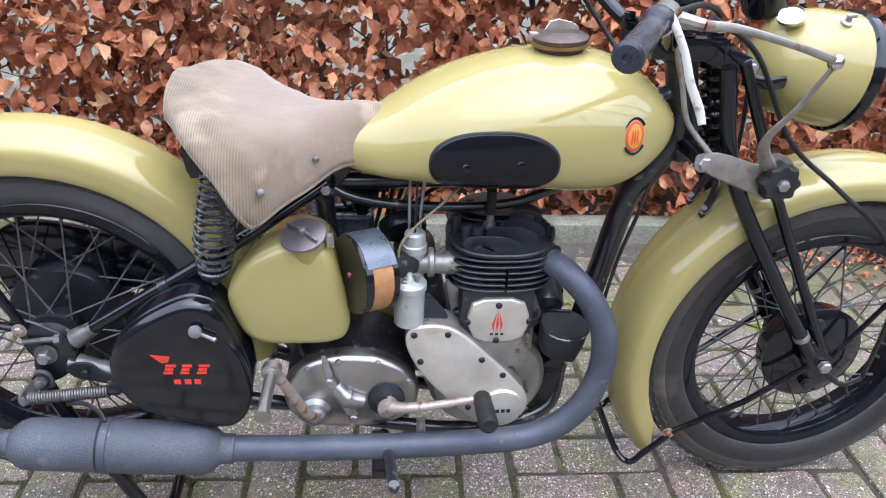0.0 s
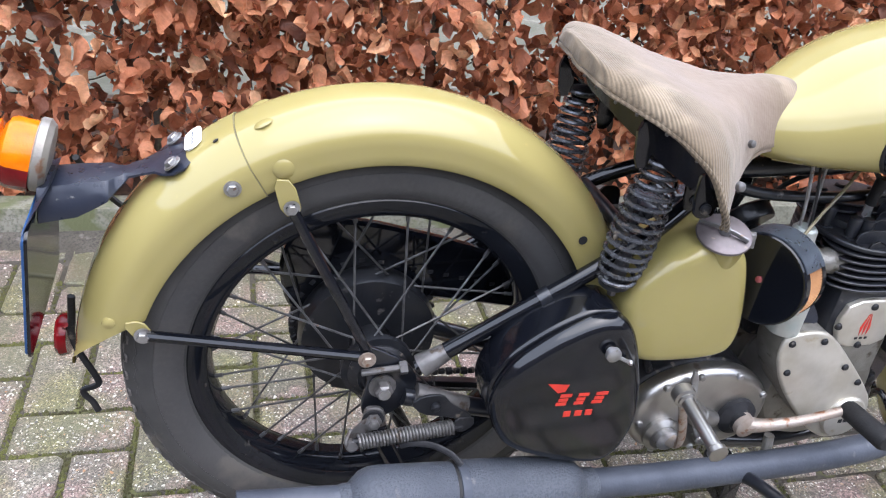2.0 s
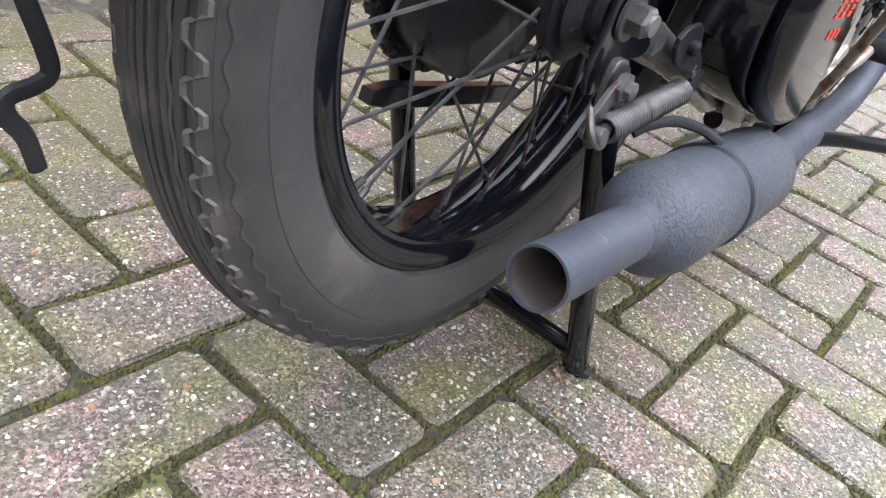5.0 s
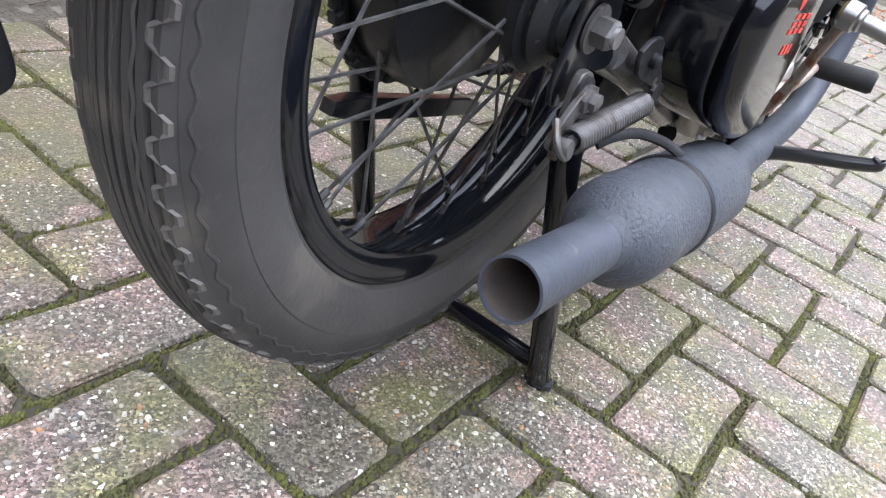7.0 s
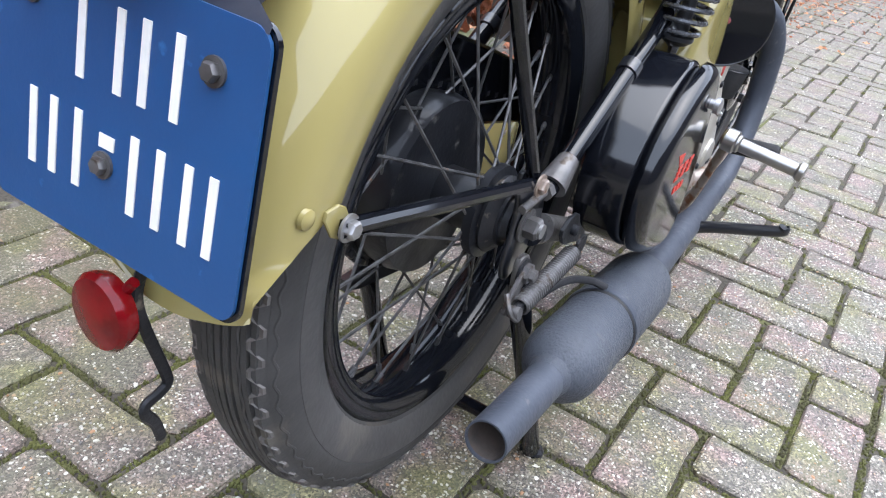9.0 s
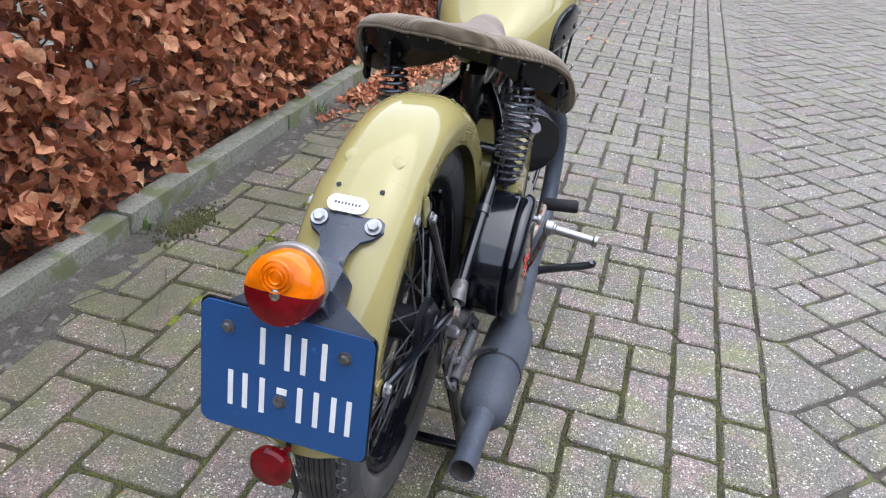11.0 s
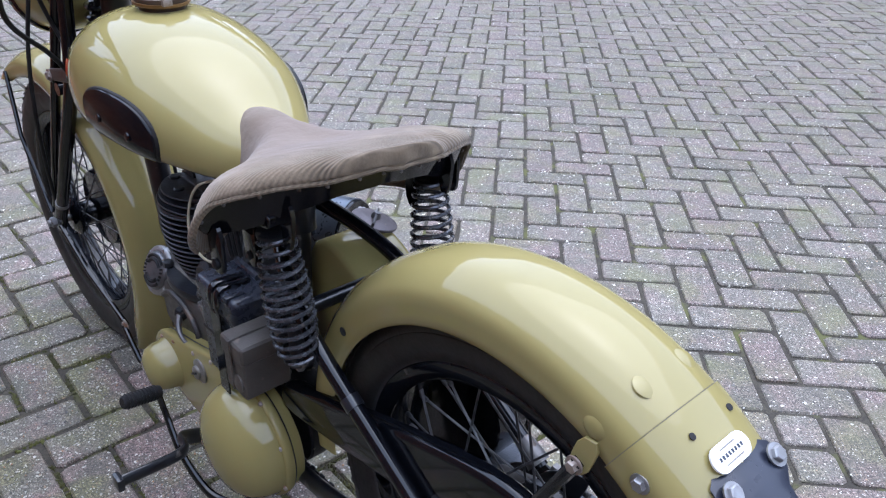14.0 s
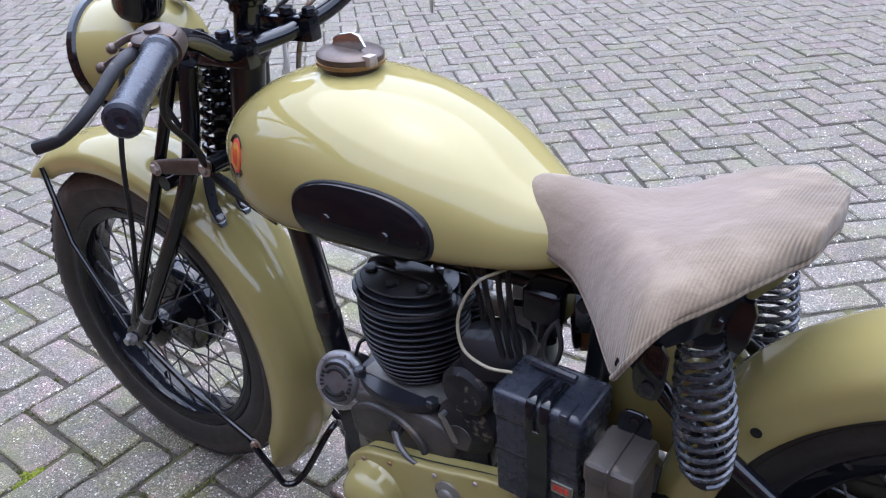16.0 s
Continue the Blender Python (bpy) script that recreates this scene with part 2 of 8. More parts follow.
# for the added unseen walls: pale one bounces light, dark ones block sky
PALEWALL = mat("pale_bounce_wall", (0.30, 0.28, 0.25), (0.37, 0.345, 0.31), 3, 0.9, 0, 0.4, 60)
DARKWALL = mat("dark_sky_block_wall", (0.115, 0.098, 0.088), (0.15, 0.13, 0.118), 3, 0.9, 0, 0.4, 60)


def lens_mat(name, colour):
    m = mat(name, colour, tuple(c * 0.6 for c in colour), 45, 0.1, 0, 0.2, 200, 0.6, 0.04)
    p = m.node_tree.nodes["Principled BSDF"]
    p.inputs["Coat Weight"].default_value = 0.4
    p.inputs["Specular IOR Level"].default_value = 0.1
    return m


AMBER, REDLENS = lens_mat("amber_lens", (0.80, 0.17, 0.0)), lens_mat("red_lens", (0.17, 0.003, 0.006))
GLASS = mat("lamp_glass", (0.8, 0.8, 0.8), (0.75, 0.75, 0.75), 20, 0.05)
GLASS.node_tree.nodes["Principled BSDF"].inputs["Transmission Weight"].default_value = 0.9


def corduroy():
    """Fawn corduroy with ribs 3.5 mm apart across the saddle."""
    m = mat("fawn_corduroy", (0.205, 0.156, 0.102), (0.150, 0.112, 0.073), 11, 0.95, 0, 0, 400, 0, 0.04, 0.3, dirt=(0.25, 0.195, 0.132), dirt_at=0.56, dirt_scale=13)
    n, l = m.node_tree.nodes, m.node_tree.links
    p = n["Principled BSDF"]
    geo = n.new("ShaderNodeNewGeometry")
    wave = n.new("ShaderNodeTexWave")
    wave.bands_direction = "X"
    wave.inputs["Scale"].default_value, wave.inputs["Distortion"].default_value, wave.inputs["Detail"].default_value = 84.0, 1.8, 1.0
    wave.inputs["Detail Scale"].default_value = 0.15
    l.new(geo.outputs["Position"], wave.inputs["Vector"])
    q = n.new("ShaderNodeBump")
    q.inputs["Strength"].default_value, q.inputs["Distance"].default_value = 0.6, 0.0015
    l.new(wave.outputs["Fac"], q.inputs["Height"])
    crease = n.new("ShaderNodeTexNoise")
    crease.inputs["Scale"].default_value, crease.inputs["Detail"].default_value = 42.0, 6.0
    l.new(geo.outputs["Position"], crease.inputs["Vector"])
    q2 = n.new("ShaderNodeBump")
    q2.inputs["Strength"].default_value, q2.inputs["Distance"].default_value = 0.7, 0.004
    l.new(crease.outputs["Fac"], q2.inputs["Height"])
    l.new(q.outputs["Normal"], q2.inputs["Normal"])
    l.new(q2.outputs["Normal"], p.inputs["Normal"])
    # the nap is rubbed smooth where the rider sits and on the wing he mounts from
    centre = n.new("ShaderNodeVectorMath")
    centre.operation = "SUBTRACT"
    centre.inputs[1].default_value = (0.410, 0.015, 0.79)
    l.new(geo.outputs["Position"], centre.inputs[0])
    shrink = n.new("ShaderNodeVectorMath")
    shrink.operation = "MULTIPLY"
    shrink.inputs[1].default_value = (6.0, 4.4, 4.0)
    l.new(centre.outputs[0], shrink.inputs[0])
    far = n.new("ShaderNodeVectorMath")
    far.operation = "LENGTH"
    l.new(shrink.outputs[0], far.inputs[0])
    patch = n.new("ShaderNodeTexNoise")
    patch.inputs["Scale"].default_value, patch.inputs["Detail"].default_value = 22.0, 5.0
    l.new(geo.outputs["Position"], patch.inputs["Vector"])
    add = n.new("ShaderNodeMath")
    add.operation = "ADD"
    l.new(far.outputs["Value"], add.inputs[0])
    l.new(patch.outputs["Fac"], add.inputs[1])
    ribs = n.new("ShaderNodeMapRange")
    ribs.inputs["From Min"].default_value, ribs.inputs["From Max"].default_value = 1.2, 1.75
    ribs.inputs["To Min"].default_value, ribs.inputs["To Max"].default_value = 0.05, 0.55
    l.new(add.outputs[0], ribs.inputs["Value"])
    l.new(ribs.outputs["Result"], q.inputs["Strength"])
    base = p.inputs["Base Color"].links[0].from_socket
    rubbed = n.new("ShaderNodeMix")
    rubbed.data_type = "RGBA"
    rub = n.new("ShaderNodeMapRange")
    rub.inputs["From Min"].default_value, rub.inputs["From Max"].default_value = 1.5, 0.9
    rub.inputs["To Max"].default_value = 0.8
    l.new(add.outputs[0], rub.inputs["Value"])
    l.new(rub.outputs["Result"], rubbed.inputs["Factor"])
    l.new(base, rubbed.inputs[6])
    rubbed.inputs[7].default_value = (0.178, 0.134, 0.106, 1)
    # shade in the grooves between ribs is also multiplied into the colour
    mul = n.new("ShaderNodeMix")
    mul.data_type, mul.blend_type = "RGBA", "MULTIPLY"
    l.new(ribs.outputs["Result"], mul.inputs["Factor"])
    l.new(rubbed.outputs[2], mul.inputs[6])
    l.new(wave.outputs["Color"], mul.inputs[7])
    l.new(mul.outputs[2], p.inputs["Base Color"])
    p.inputs["Sheen Weight"].default_value = 0.15
    return m


CORD = corduroy()


def paver_mat(name, per_object, tinting=1.0, pale=1.0):
    """Exposed-aggregate concrete paver: fine dark and mid grains, scattered pale chips, tinted piece by piece and stained pink and olive in patches."""
    m = bpy.data.materials.new(name)
    m.use_nodes = True
    n, l = m.node_tree.nodes, m.node_tree.links
    p = n["Principled BSDF"]
    geo = n.new("ShaderNodeNewGeometry")
    seed = n.new("ShaderNodeObjectInfo").outputs["Random"] if per_object else geo.outputs["Random Per Island"]

    def table(source, rows, constant=False):
        r = n.new("ShaderNodeValToRGB")
        if constant:
            r.color_ramp.interpolation = "CONSTANT"
        e = r.color_ramp.elements
        e[0].position, e[0].color = rows[0][0], (*rows[0][1], 1)
        e[1].position, e[1].color = rows[-1][0], (*rows[-1][1], 1)
        for at, c in rows[1:-1]:
            e.new(at).color = (*c, 1)
        l.new(source, r.inputs["Fac"])
        return r.outputs["Color"]

    def ramp(source, lo, hi, top=1.0):
        r = n.new("ShaderNodeMapRange")
        r.inputs["From Min"].default_value, r.inputs["From Max"].default_value, r.inputs["To Max"].default_value = lo, hi, top
        l.new(source, r.inputs["Value"])
        return r.outputs["Result"]

    def maths(how, x, y):
        q = n.new("ShaderNodeMath")
        q.operation = how
        for value, socket in ((x, q.inputs[0]), (y, q.inputs[1])):
            if isinstance(value, float):
                socket.default_value = value
            else:
                l.new(value, socket)
        return q.outputs[0]

    def mixer(fac, x, y, how="MIX"):
        q = n.new("ShaderNodeMix")
        q.data_type, q.blend_type = "RGBA", how
        if isinstance(fac, float):
            q.inputs["Factor"].default_value = fac
        else:
            l.new(fac, q.inputs["Factor"])
        for value, socket in ((x, q.inputs[6]), (y, q.inputs[7])):
            if isinstance(value, tuple):
                socket.default_value = (*value, 1)
            else:
                l.new(value, socket)
        return q.outputs[2]

    def noise_at(scale, detail=4.0):
        t = n.new("ShaderNodeTexNoise")
        t.inputs["Scale"].default_value, t.inputs["Detail"].default_value = scale, detail
        l.new(geo.outputs["Position"], t.inputs["Vector"])
        return t

    warp = n.new("ShaderNodeVectorMath")
    warp.operation = "MULTIPLY_ADD"
    warp.inputs[1].default_value = (0.006, 0.006, 0.006)
    l.new(noise_at(170, 2.0).outputs["Color"], warp.inputs[0])
    l.new(geo.outputs["Position"], warp.inputs[2])

    def cells(scale):
        c = n.new("ShaderNodeTexVoronoi")
        c.inputs["Scale"].default_value = scale
        l.new(warp.outputs[0], c.inputs["Vector"])
        hue = n.new("ShaderNodeSeparateColor")
        l.new(c.outputs["Color"], hue.inputs["Color"])
        return c.outputs["Distance"], hue

    tint = table(seed, ((0.0, (0.128, 0.115, 0.095)), (0.25, (0.182, 0.166, 0.140)), (0.45, (0.122, 0.114, 0.088)), (0.7, (0.212, 0.194, 0.168)), (0.85, (0.165, 0.136, 0.122)), (1.0, (0.184, 0.146, 0.135))))
    tint = mixer(ramp(noise_at(11, 3.0).outputs["Fac"], 0.46, 0.60, 0.8 * tinting), tint, (0.25, 0.175, 0.165))
    tint = mixer(ramp(noise_at(8.3, 4.0).outputs["Fac"], 0.48, 0.62, 0.85 * tinting), tint, (0.172, 0.166, 0.080))
    # sand-sized grains
    grain_d, grain_hue = cells(400.0)
    grains = table(grain_hue.outputs[0], ((0.0, (0.36, 0.35, 0.34)), (0.3, (0.72, 0.70, 0.66)), (0.6, (1.12, 1.1, 1.06)), (0.85, (1.5, 1.47, 1.42)), (0.96, (2.1, 2.05, 1.95))), True)
    colour = mixer(1.0, tint, grains, "MULTIPLY")
    # pale and dark chips, 3 to 7 mm, of uneven size and spacing
    def chips(scale, share, lo, hi):
        d, hue = cells(scale)
        size = maths("MULTIPLY", ramp(hue.outputs[2], 0.0, 1.0, hi - lo), 1.0)
        size = maths("ADD", size, lo)
        edge = maths("SUBTRACT", size, d)
        on = maths("GREATER_THAN", hue.outputs[1], 1.0 - share)
        return maths("MULTIPLY", ramp(edge, 0.0, 0.05), on), hue
    small, small_hue = chips(200.0, 0.30, 0.16, 0.44)
    big, big_hue = chips(100.0, 0.26, 0.16, 0.42)
    small_colour = table(small_hue.outputs[0], ((0.0, (0.10, 0.095, 0.085)), (0.16, (0.30, 0.28, 0.24)), (0.36, (0.56, 0.54, 0.48)), (0.62, (0.64, 0.62, 0.54)), (0.93, (0.36, 0.25, 0.15))), True)
    # real chip colours, lifted by the pale factor to imitate sparkling glints
    big_colour = table(big_hue.outputs[0], ((0.0, (0.15, 0.145, 0.135)), (0.2, (0.34, 0.31, 0.27)), (0.42, (0.58 * pale, 0.55 * pale, 0.49 * pale)), (0.68, (0.66 * pale, 0.64 * pale, 0.57 * pale)), (0.92, (0.42, 0.28, 0.17))), True)
    colour = mixer(small, colour, small_colour)
    colour = mixer(big, colour, big_colour)
    # film of dirt and algae
    colour = mixer(ramp(noise_at(34, 5.0).outputs["Fac"], 0.48, 0.70, 0.6), colour, (0.085, 0.078, 0.062))
    colour = mixer(ramp(noise_at(5.2, 6.0).outputs["Fac"], 0.54, 0.74, 0.5), colour, (0.15, 0.165, 0.055))
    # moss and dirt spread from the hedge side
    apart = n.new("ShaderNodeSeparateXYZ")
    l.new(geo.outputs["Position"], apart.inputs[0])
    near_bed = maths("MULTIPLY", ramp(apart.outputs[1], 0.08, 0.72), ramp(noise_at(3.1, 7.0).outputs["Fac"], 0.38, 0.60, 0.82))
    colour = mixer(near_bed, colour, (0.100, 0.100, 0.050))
    l.new(colour, p.inputs["Base Color"])
    p.inputs["Roughness"].default_value = 0.52
    stone = maths("MAXIMUM", small, big)
    rise = maths("ADD", maths("MULTIPLY", stone, 0.8), maths("MULTIPLY", ramp(grain_d, 0.55, 0.1), 0.5))
    rise = maths("ADD", rise, maths("MULTIPLY", noise_at(60, 4.0).outputs["Fac"], 1.2))
    q = n.new("ShaderNodeBump")
    q.inputs["Strength"].default_value, q.inputs["Distance"].default_value = 0.7, 0.0022
    l.new(rise, q.inputs["Height"])
    l.new(q.outputs["Normal"], p.inputs["Normal"])
    return m


def chip_mat():
    """Loose colour of single aggregate chips."""
    m = mat("aggregate_chip", (0.7, 0.68, 0.62), (0.6, 0.58, 0.52), 30, 0.5, 0, 0.15, 300)
    n, l = m.node_tree.nodes, m.node_tree.links
    r = n.new("ShaderNodeValToRGB")
    r.color_ramp.interpolation = "CONSTANT"
    e = r.color_ramp.elements
    e[0].position, e[0].color = 0.0, (0.56, 0.54, 0.46, 1)
    e[1].position, e[1].color = 0.94, (0.34, 0.19, 0.10, 1)
    for at, c in ((0.22, (0.45, 0.43, 0.36, 1)), (0.42, (0.36, 0.34, 0.29, 1)), (0.62, (0.22, 0.21, 0.185, 1)), (0.82, (0.11, 0.105, 0.10, 1))):
        e.new(at).color = c
    l.new(n.new("ShaderNodeNewGeometry").outputs["Random Per Island"], r.inputs["Fac"])
    l.new(r.outputs["Color"], n["Principled BSDF"].inputs["Base Color"])
    return m


CHIP = chip_mat()
# the further field gets the stronger painted sparkle
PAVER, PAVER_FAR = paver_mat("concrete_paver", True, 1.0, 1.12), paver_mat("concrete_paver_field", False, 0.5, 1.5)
JOINT = mat("joint_sand", (0.042, 0.036, 0.027), (0.065, 0.056, 0.04), 30, 0.95, 0, 0.8, 150, 0, 0.04, 0.4, dirt=(0.085, 0.088, 0.028), dirt_at=0.56, dirt_scale=9)


def leaf_mat():
    m = bpy.data.materials.new("dry_beech_leaf")
    m.use_nodes = True
    n, l = m.node_tree.nodes, m.node_tree.links
    p = n["Principled BSDF"]
    geo = n.new("ShaderNodeNewGeometry")
    info = n.new("ShaderNodeObjectInfo")
    add = n.new("ShaderNodeMath")
    add.operation = "ADD"
    l.new(geo.outputs["Random Per Island"], add.inputs[0])
    l.new(info.outputs["Random"], add.inputs[1])
    wrap = n.new("ShaderNodeMath")
    wrap.operation = "FRACT"
    l.new(add.outputs[0], wrap.inputs[0])
    r = n.new("ShaderNodeValToRGB")
    e = r.color_ramp.elements
    e[0].position, e[0].color = 0.0, (0.085, 0.032, 0.022, 1)
    e[1].position, e[1].color = 1.0, (0.60, 0.38, 0.26, 1)
    for at, c in ((0.18, (0.20, 0.074, 0.044, 1)), (0.40, (0.31, 0.120, 0.072, 1)), (0.60, (0.39, 0.170, 0.105, 1)), (0.76, (0.47, 0.235, 0.150, 1)), (0.90, (0.52, 0.29, 0.185, 1))):
        x = e.new(at)
        x.color = c
    l.new(wrap.outputs[0], r.inputs["Fac"])
    t = n.new("ShaderNodeTexNoise")
    t.inputs["Scale"].default_value = 90.0
    l.new(geo.outputs["Position"], t.inputs["Vector"])
    q = n.new("ShaderNodeMix")
    q.data_type, q.blend_type = "RGBA", "MULTIPLY"
    q.inputs["Factor"].default_value = 0.55
    l.new(r.outputs["Color"], q.inputs[6])
    l.new(t.outputs["Fac"], q.inputs[7])
    gain = n.new("ShaderNodeMix")
    gain.data_type, gain.blend_type = "RGBA", "MULTIPLY"
    gain.inputs["Factor"].default_value = 1.0
    l.new(q.outputs[2], gain.inputs[6])
    gain.inputs[7].default_value = (1.85, 1.70, 1.42, 1)
    l.new(gain.outputs[2], p.inputs["Base Color"])
    p.inputs["Roughness"].default_value = 0.5
    p.inputs["Specular IOR Level"].default_value = 0.35
    # midrib and side veins stand proud of the blade
    blade = n.new("ShaderNodeUVMap")
    blade.uv_map = "blade"
    axes = n.new("ShaderNodeSeparateXYZ")
    l.new(blade.outputs["UV"], axes.inputs[0])

    def sums(how, x, y):
        k = n.new("ShaderNodeMath")
        k.operation = how
        for value, socket in ((x, k.inputs[0]), (y, k.inputs[1])):
            if isinstance(value, float):
                socket.default_value = value
            else:
                l.new(value, socket)
        return k.outputs[0]
    out_ = sums("ABSOLUTE", sums("SUBTRACT", axes.outputs[1], 0.5), 0.0)
    side = sums("POWER", sums("ABSOLUTE", sums("SINE", sums("MULTIPLY", sums("SUBTRACT", axes.outputs[0], sums("MULTIPLY", out_, 0.55)), 26.0), 0.0), 0.0), 6.0)
    midrib = sums("LESS_THAN", out_, 0.035)
    vein = sums("MAXIMUM", sums("MULTIPLY", side, 0.6), midrib)
    relief = n.new("ShaderNodeBump")
    relief.inputs["Strength"].default_value, relief.inputs["Distance"].default_value = 0.8, 0.0014
    l.new(sums("ADD", vein, sums("MULTIPLY", t.outputs["Fac"], 1.2)), relief.inputs["Height"])
    l.new(relief.outputs["Normal"], p.inputs["Normal"])
    glow = n.new("ShaderNodeBsdfTranslucent")
    l.new(gain.outputs[2], glow.inputs["Color"])
    both = n.new("ShaderNodeMixShader")
    both.inputs[0].default_value = 0.35
    l.new(p.outputs[0], both.inputs[1])
    l.new(glow.outputs[0], both.inputs[2])
    l.new(both.outputs[0], n["Material Output"].inputs["Surface"])
    return m


LEAF = leaf_mat()

# ---- shape helpers ----
V = Vector


def part(name, bm, material, parent, label="", smooth=True, sharp=35.0):
    """Links a bmesh as one mesh object under a thing or a part."""
    bmesh.ops.recalc_face_normals(bm, faces=bm.faces)
    me = bpy.data.meshes.new(name)
    bm.to_mesh(me)
    bm.free()
    me.materials.append(material)
    if smooth:
        me.polygons.foreach_set("use_smooth", [True] * len(me.polygons))
        me.set_sharp_from_angle(angle=radians(sharp))
    ob = new(name, me)
    ob.parent = parent
    if label:
        ob["label"] = label
    return ob


def thing(name, label, category, group="", kind=""):
    return tagged(new(name), label, category, group, kind)


def join(*bms):
    """The geometry of several bmeshes in the first one."""
    first = bms[0]
    for other in bms[1:]:
        me = bpy.data.meshes.new("joined")
        other.to_mesh(me)
        other.free()
        first.from_mesh(me)
        bpy.data.meshes.remove(me)
    return first


def curve_points(pts, steps=8):
    """A smooth line through the points (Catmull-Rom)."""
    pts = [V(p) for p in pts]
    if len(pts) < 3:
        return pts
    ext = [pts[0] * 2 - pts[1], *pts, pts[-1] * 2 - pts[-2]]
    out = []
    for i in range(1, len(ext) - 2):
        a, b, c, d = ext[i - 1:i + 3]
        for k in range(steps):
            s = k / steps
            out.append(0.5 * (2 * b + (c - a) * s + (2 * a - 5 * b + 4 * c - d) * s * s + (3 * b - a - 3 * c + d) * s ** 3))
    return out + [pts[-1]]


def skin(rings, closed_ring=True, cap=True, loop=False):
    """Faces over a list of equal rings of places."""
    bm = bmesh.new()
    vs = [[bm.verts.new(p) for p in ring] for ring in rings]
    n = len(vs[0])
    spans = list(zip(vs, vs[1:])) + ([(vs[-1], vs[0])] if loop else [])
    for a, b in spans:
        for i in range(n if closed_ring else n - 1):
            j = (i + 1) % n
            bm.faces.new((a[i], a[j], b[j], b[i]))
    if cap and closed_ring and not loop:
        bm.faces.new(vs[0])
        bm.faces.new(list(reversed(vs[-1])))
    return bm


def tube(pts, radius, seg=12, steps=8, straight=False, flat=1.0, cap=True):
    """A tube along a line; radius a number or one per point; flat squashes it across its side axis."""
    line = [V(p) for p in pts] if straight else curve_points(pts, steps)
    m = len(line)
    def rad(i):
        if isinstance(radius, (int, float)):
            return radius
        s = i / (m - 1) * (len(radius) - 1)
        k = min(int(s), len(radius) - 2)
        return radius[k] + (radius[k + 1] - radius[k]) * (s - k)
    rings, side = [], None
    for i, p in enumerate(line):
        d = (line[min(i + 1, m - 1)] - line[max(i - 1, 0)]).normalized()
        if side is None:
            side = d.orthogonal().normalized() if abs(d.y) > 0.9 else d.cross(V((0, 1, 0))).normalized()
        side = (side - d * side.dot(d)).normalized()
        up = d.cross(side)
        r = rad(i)
        rings.append([p + side * (math.cos(a) * r) + up * (math.sin(a) * r * flat) for a in (2 * math.pi * k / seg for k in range(seg))])
    return skin(rings, cap=cap)


def lathe(profile, at, axis, seg=32, cap=True):
    """Turns rows of (radius, way along the axis)."""
    q = V(axis).to_track_quat("Z", "Y")
    rings = [[V(at) + q @ V((math.cos(a) * r, math.sin(a) * r, h)) for a in (2 * math.pi * k / seg for k in range(seg))] for r, h in profile]
    return skin(rings, cap=cap)


def ring_solid(section, at, axis, seg=96):
    """Turns a closed section of (radius, way along the axis) into a ring."""
    q = V(axis).to_track_quat("Z", "Y")
    rings = [[V(at) + q @ V((math.cos(a) * r, math.sin(a) * r, h)) for r, h in section] for a in (2 * math.pi * k / seg for k in range(seg))]
    return skin(rings, loop=True)


def box(size, m=None, bevel=0.003, seg=2):
    bm = bmesh.new()
    bmesh.ops.create_cube(bm, size=1.0)
    bmesh.ops.scale(bm, vec=size, verts=bm.verts)
    if bevel:
        bmesh.ops.bevel(bm, geom=bm.edges[:], offset=bevel, segments=seg, profile=0.6, affect="EDGES")
    if m is not None:
        bm.transform(m)
    return bm


def slab(outline, y0, y1, bevel=0.004, seg=3, round_=2):
    """A plate whose outline (x, z) is rounded and that reaches from y0 to y1, the edge of its y1 face rounded off, that of y0 a little."""
    pts = [V((x, 0, z)) for x, z in outline]
    for _ in range(round_):
        out = []
        for a, b in zip(pts, pts[1:] + pts[:1]):
            out += [a.lerp(b, 0.22), a.lerp(b, 0.78)]
        pts = out
    n = len(pts)
    turn = sum(a.x * b.z - b.x * a.z for a, b in zip(pts, pts[1:] + pts[:1]))
    inward = []
    for k in range(n):
        d = (pts[(k + 1) % n] - pts[k - 1]).normalized()
        inward.append(V((-d.z, 0, d.x)) * (1 if turn > 0 else -1))
    way = 1 if y1 > y0 else -1
    low = min(bevel * 0.4, abs(y1 - y0) * 0.3)
    rings = [[p + q * low + V((0, y0, 0)) for p, q in zip(pts, inward)], [p + V((0, y0 + way * low, 0)) for p in pts]] if bevel else [[p + V((0, y0, 0)) for p in pts]]
    if bevel:
        depth = min(bevel, abs(y1 - y0) * 0.65)
        for k in range(seg + 1):
            a = math.pi / 2 * k / seg
            rings.append([p + q * (bevel * (1 - math.cos(a))) + V((0, y1 - way * depth * (1 - math.sin(a)), 0)) for p, q in zip(pts, inward)])
    else:
        rings.append([p + V((0, y1, 0)) for p in pts])
    return skin(rings)


def helix(a, b, radius, wire, turns, seg=7, per=14):
    a, b = V(a), V(b)
    q = (b - a).to_track_quat("Z", "Y")
    n = int(turns * per)
    return tube([a + (b - a) * (i / n) + q @ V((math.cos(2 * math.pi * i / per) * radius, math.sin(2 * math.pi * i / per) * radius, 0)) for i in range(n + 1)], wire, seg, straight=True)


def hexbolt(at, axis, r=0.008, h=0.007, washer=True):
    bm = lathe([(r * 0.86, 0), (r, h * 0.2), (r, h * 0.8), (r * 0.84, h)], at, axis, 6)
    if washer:
        join(bm, lathe([(r * 1.45, -0.0005), (r * 1.45, h * 0.22)], at, axis, 18))
    return bm


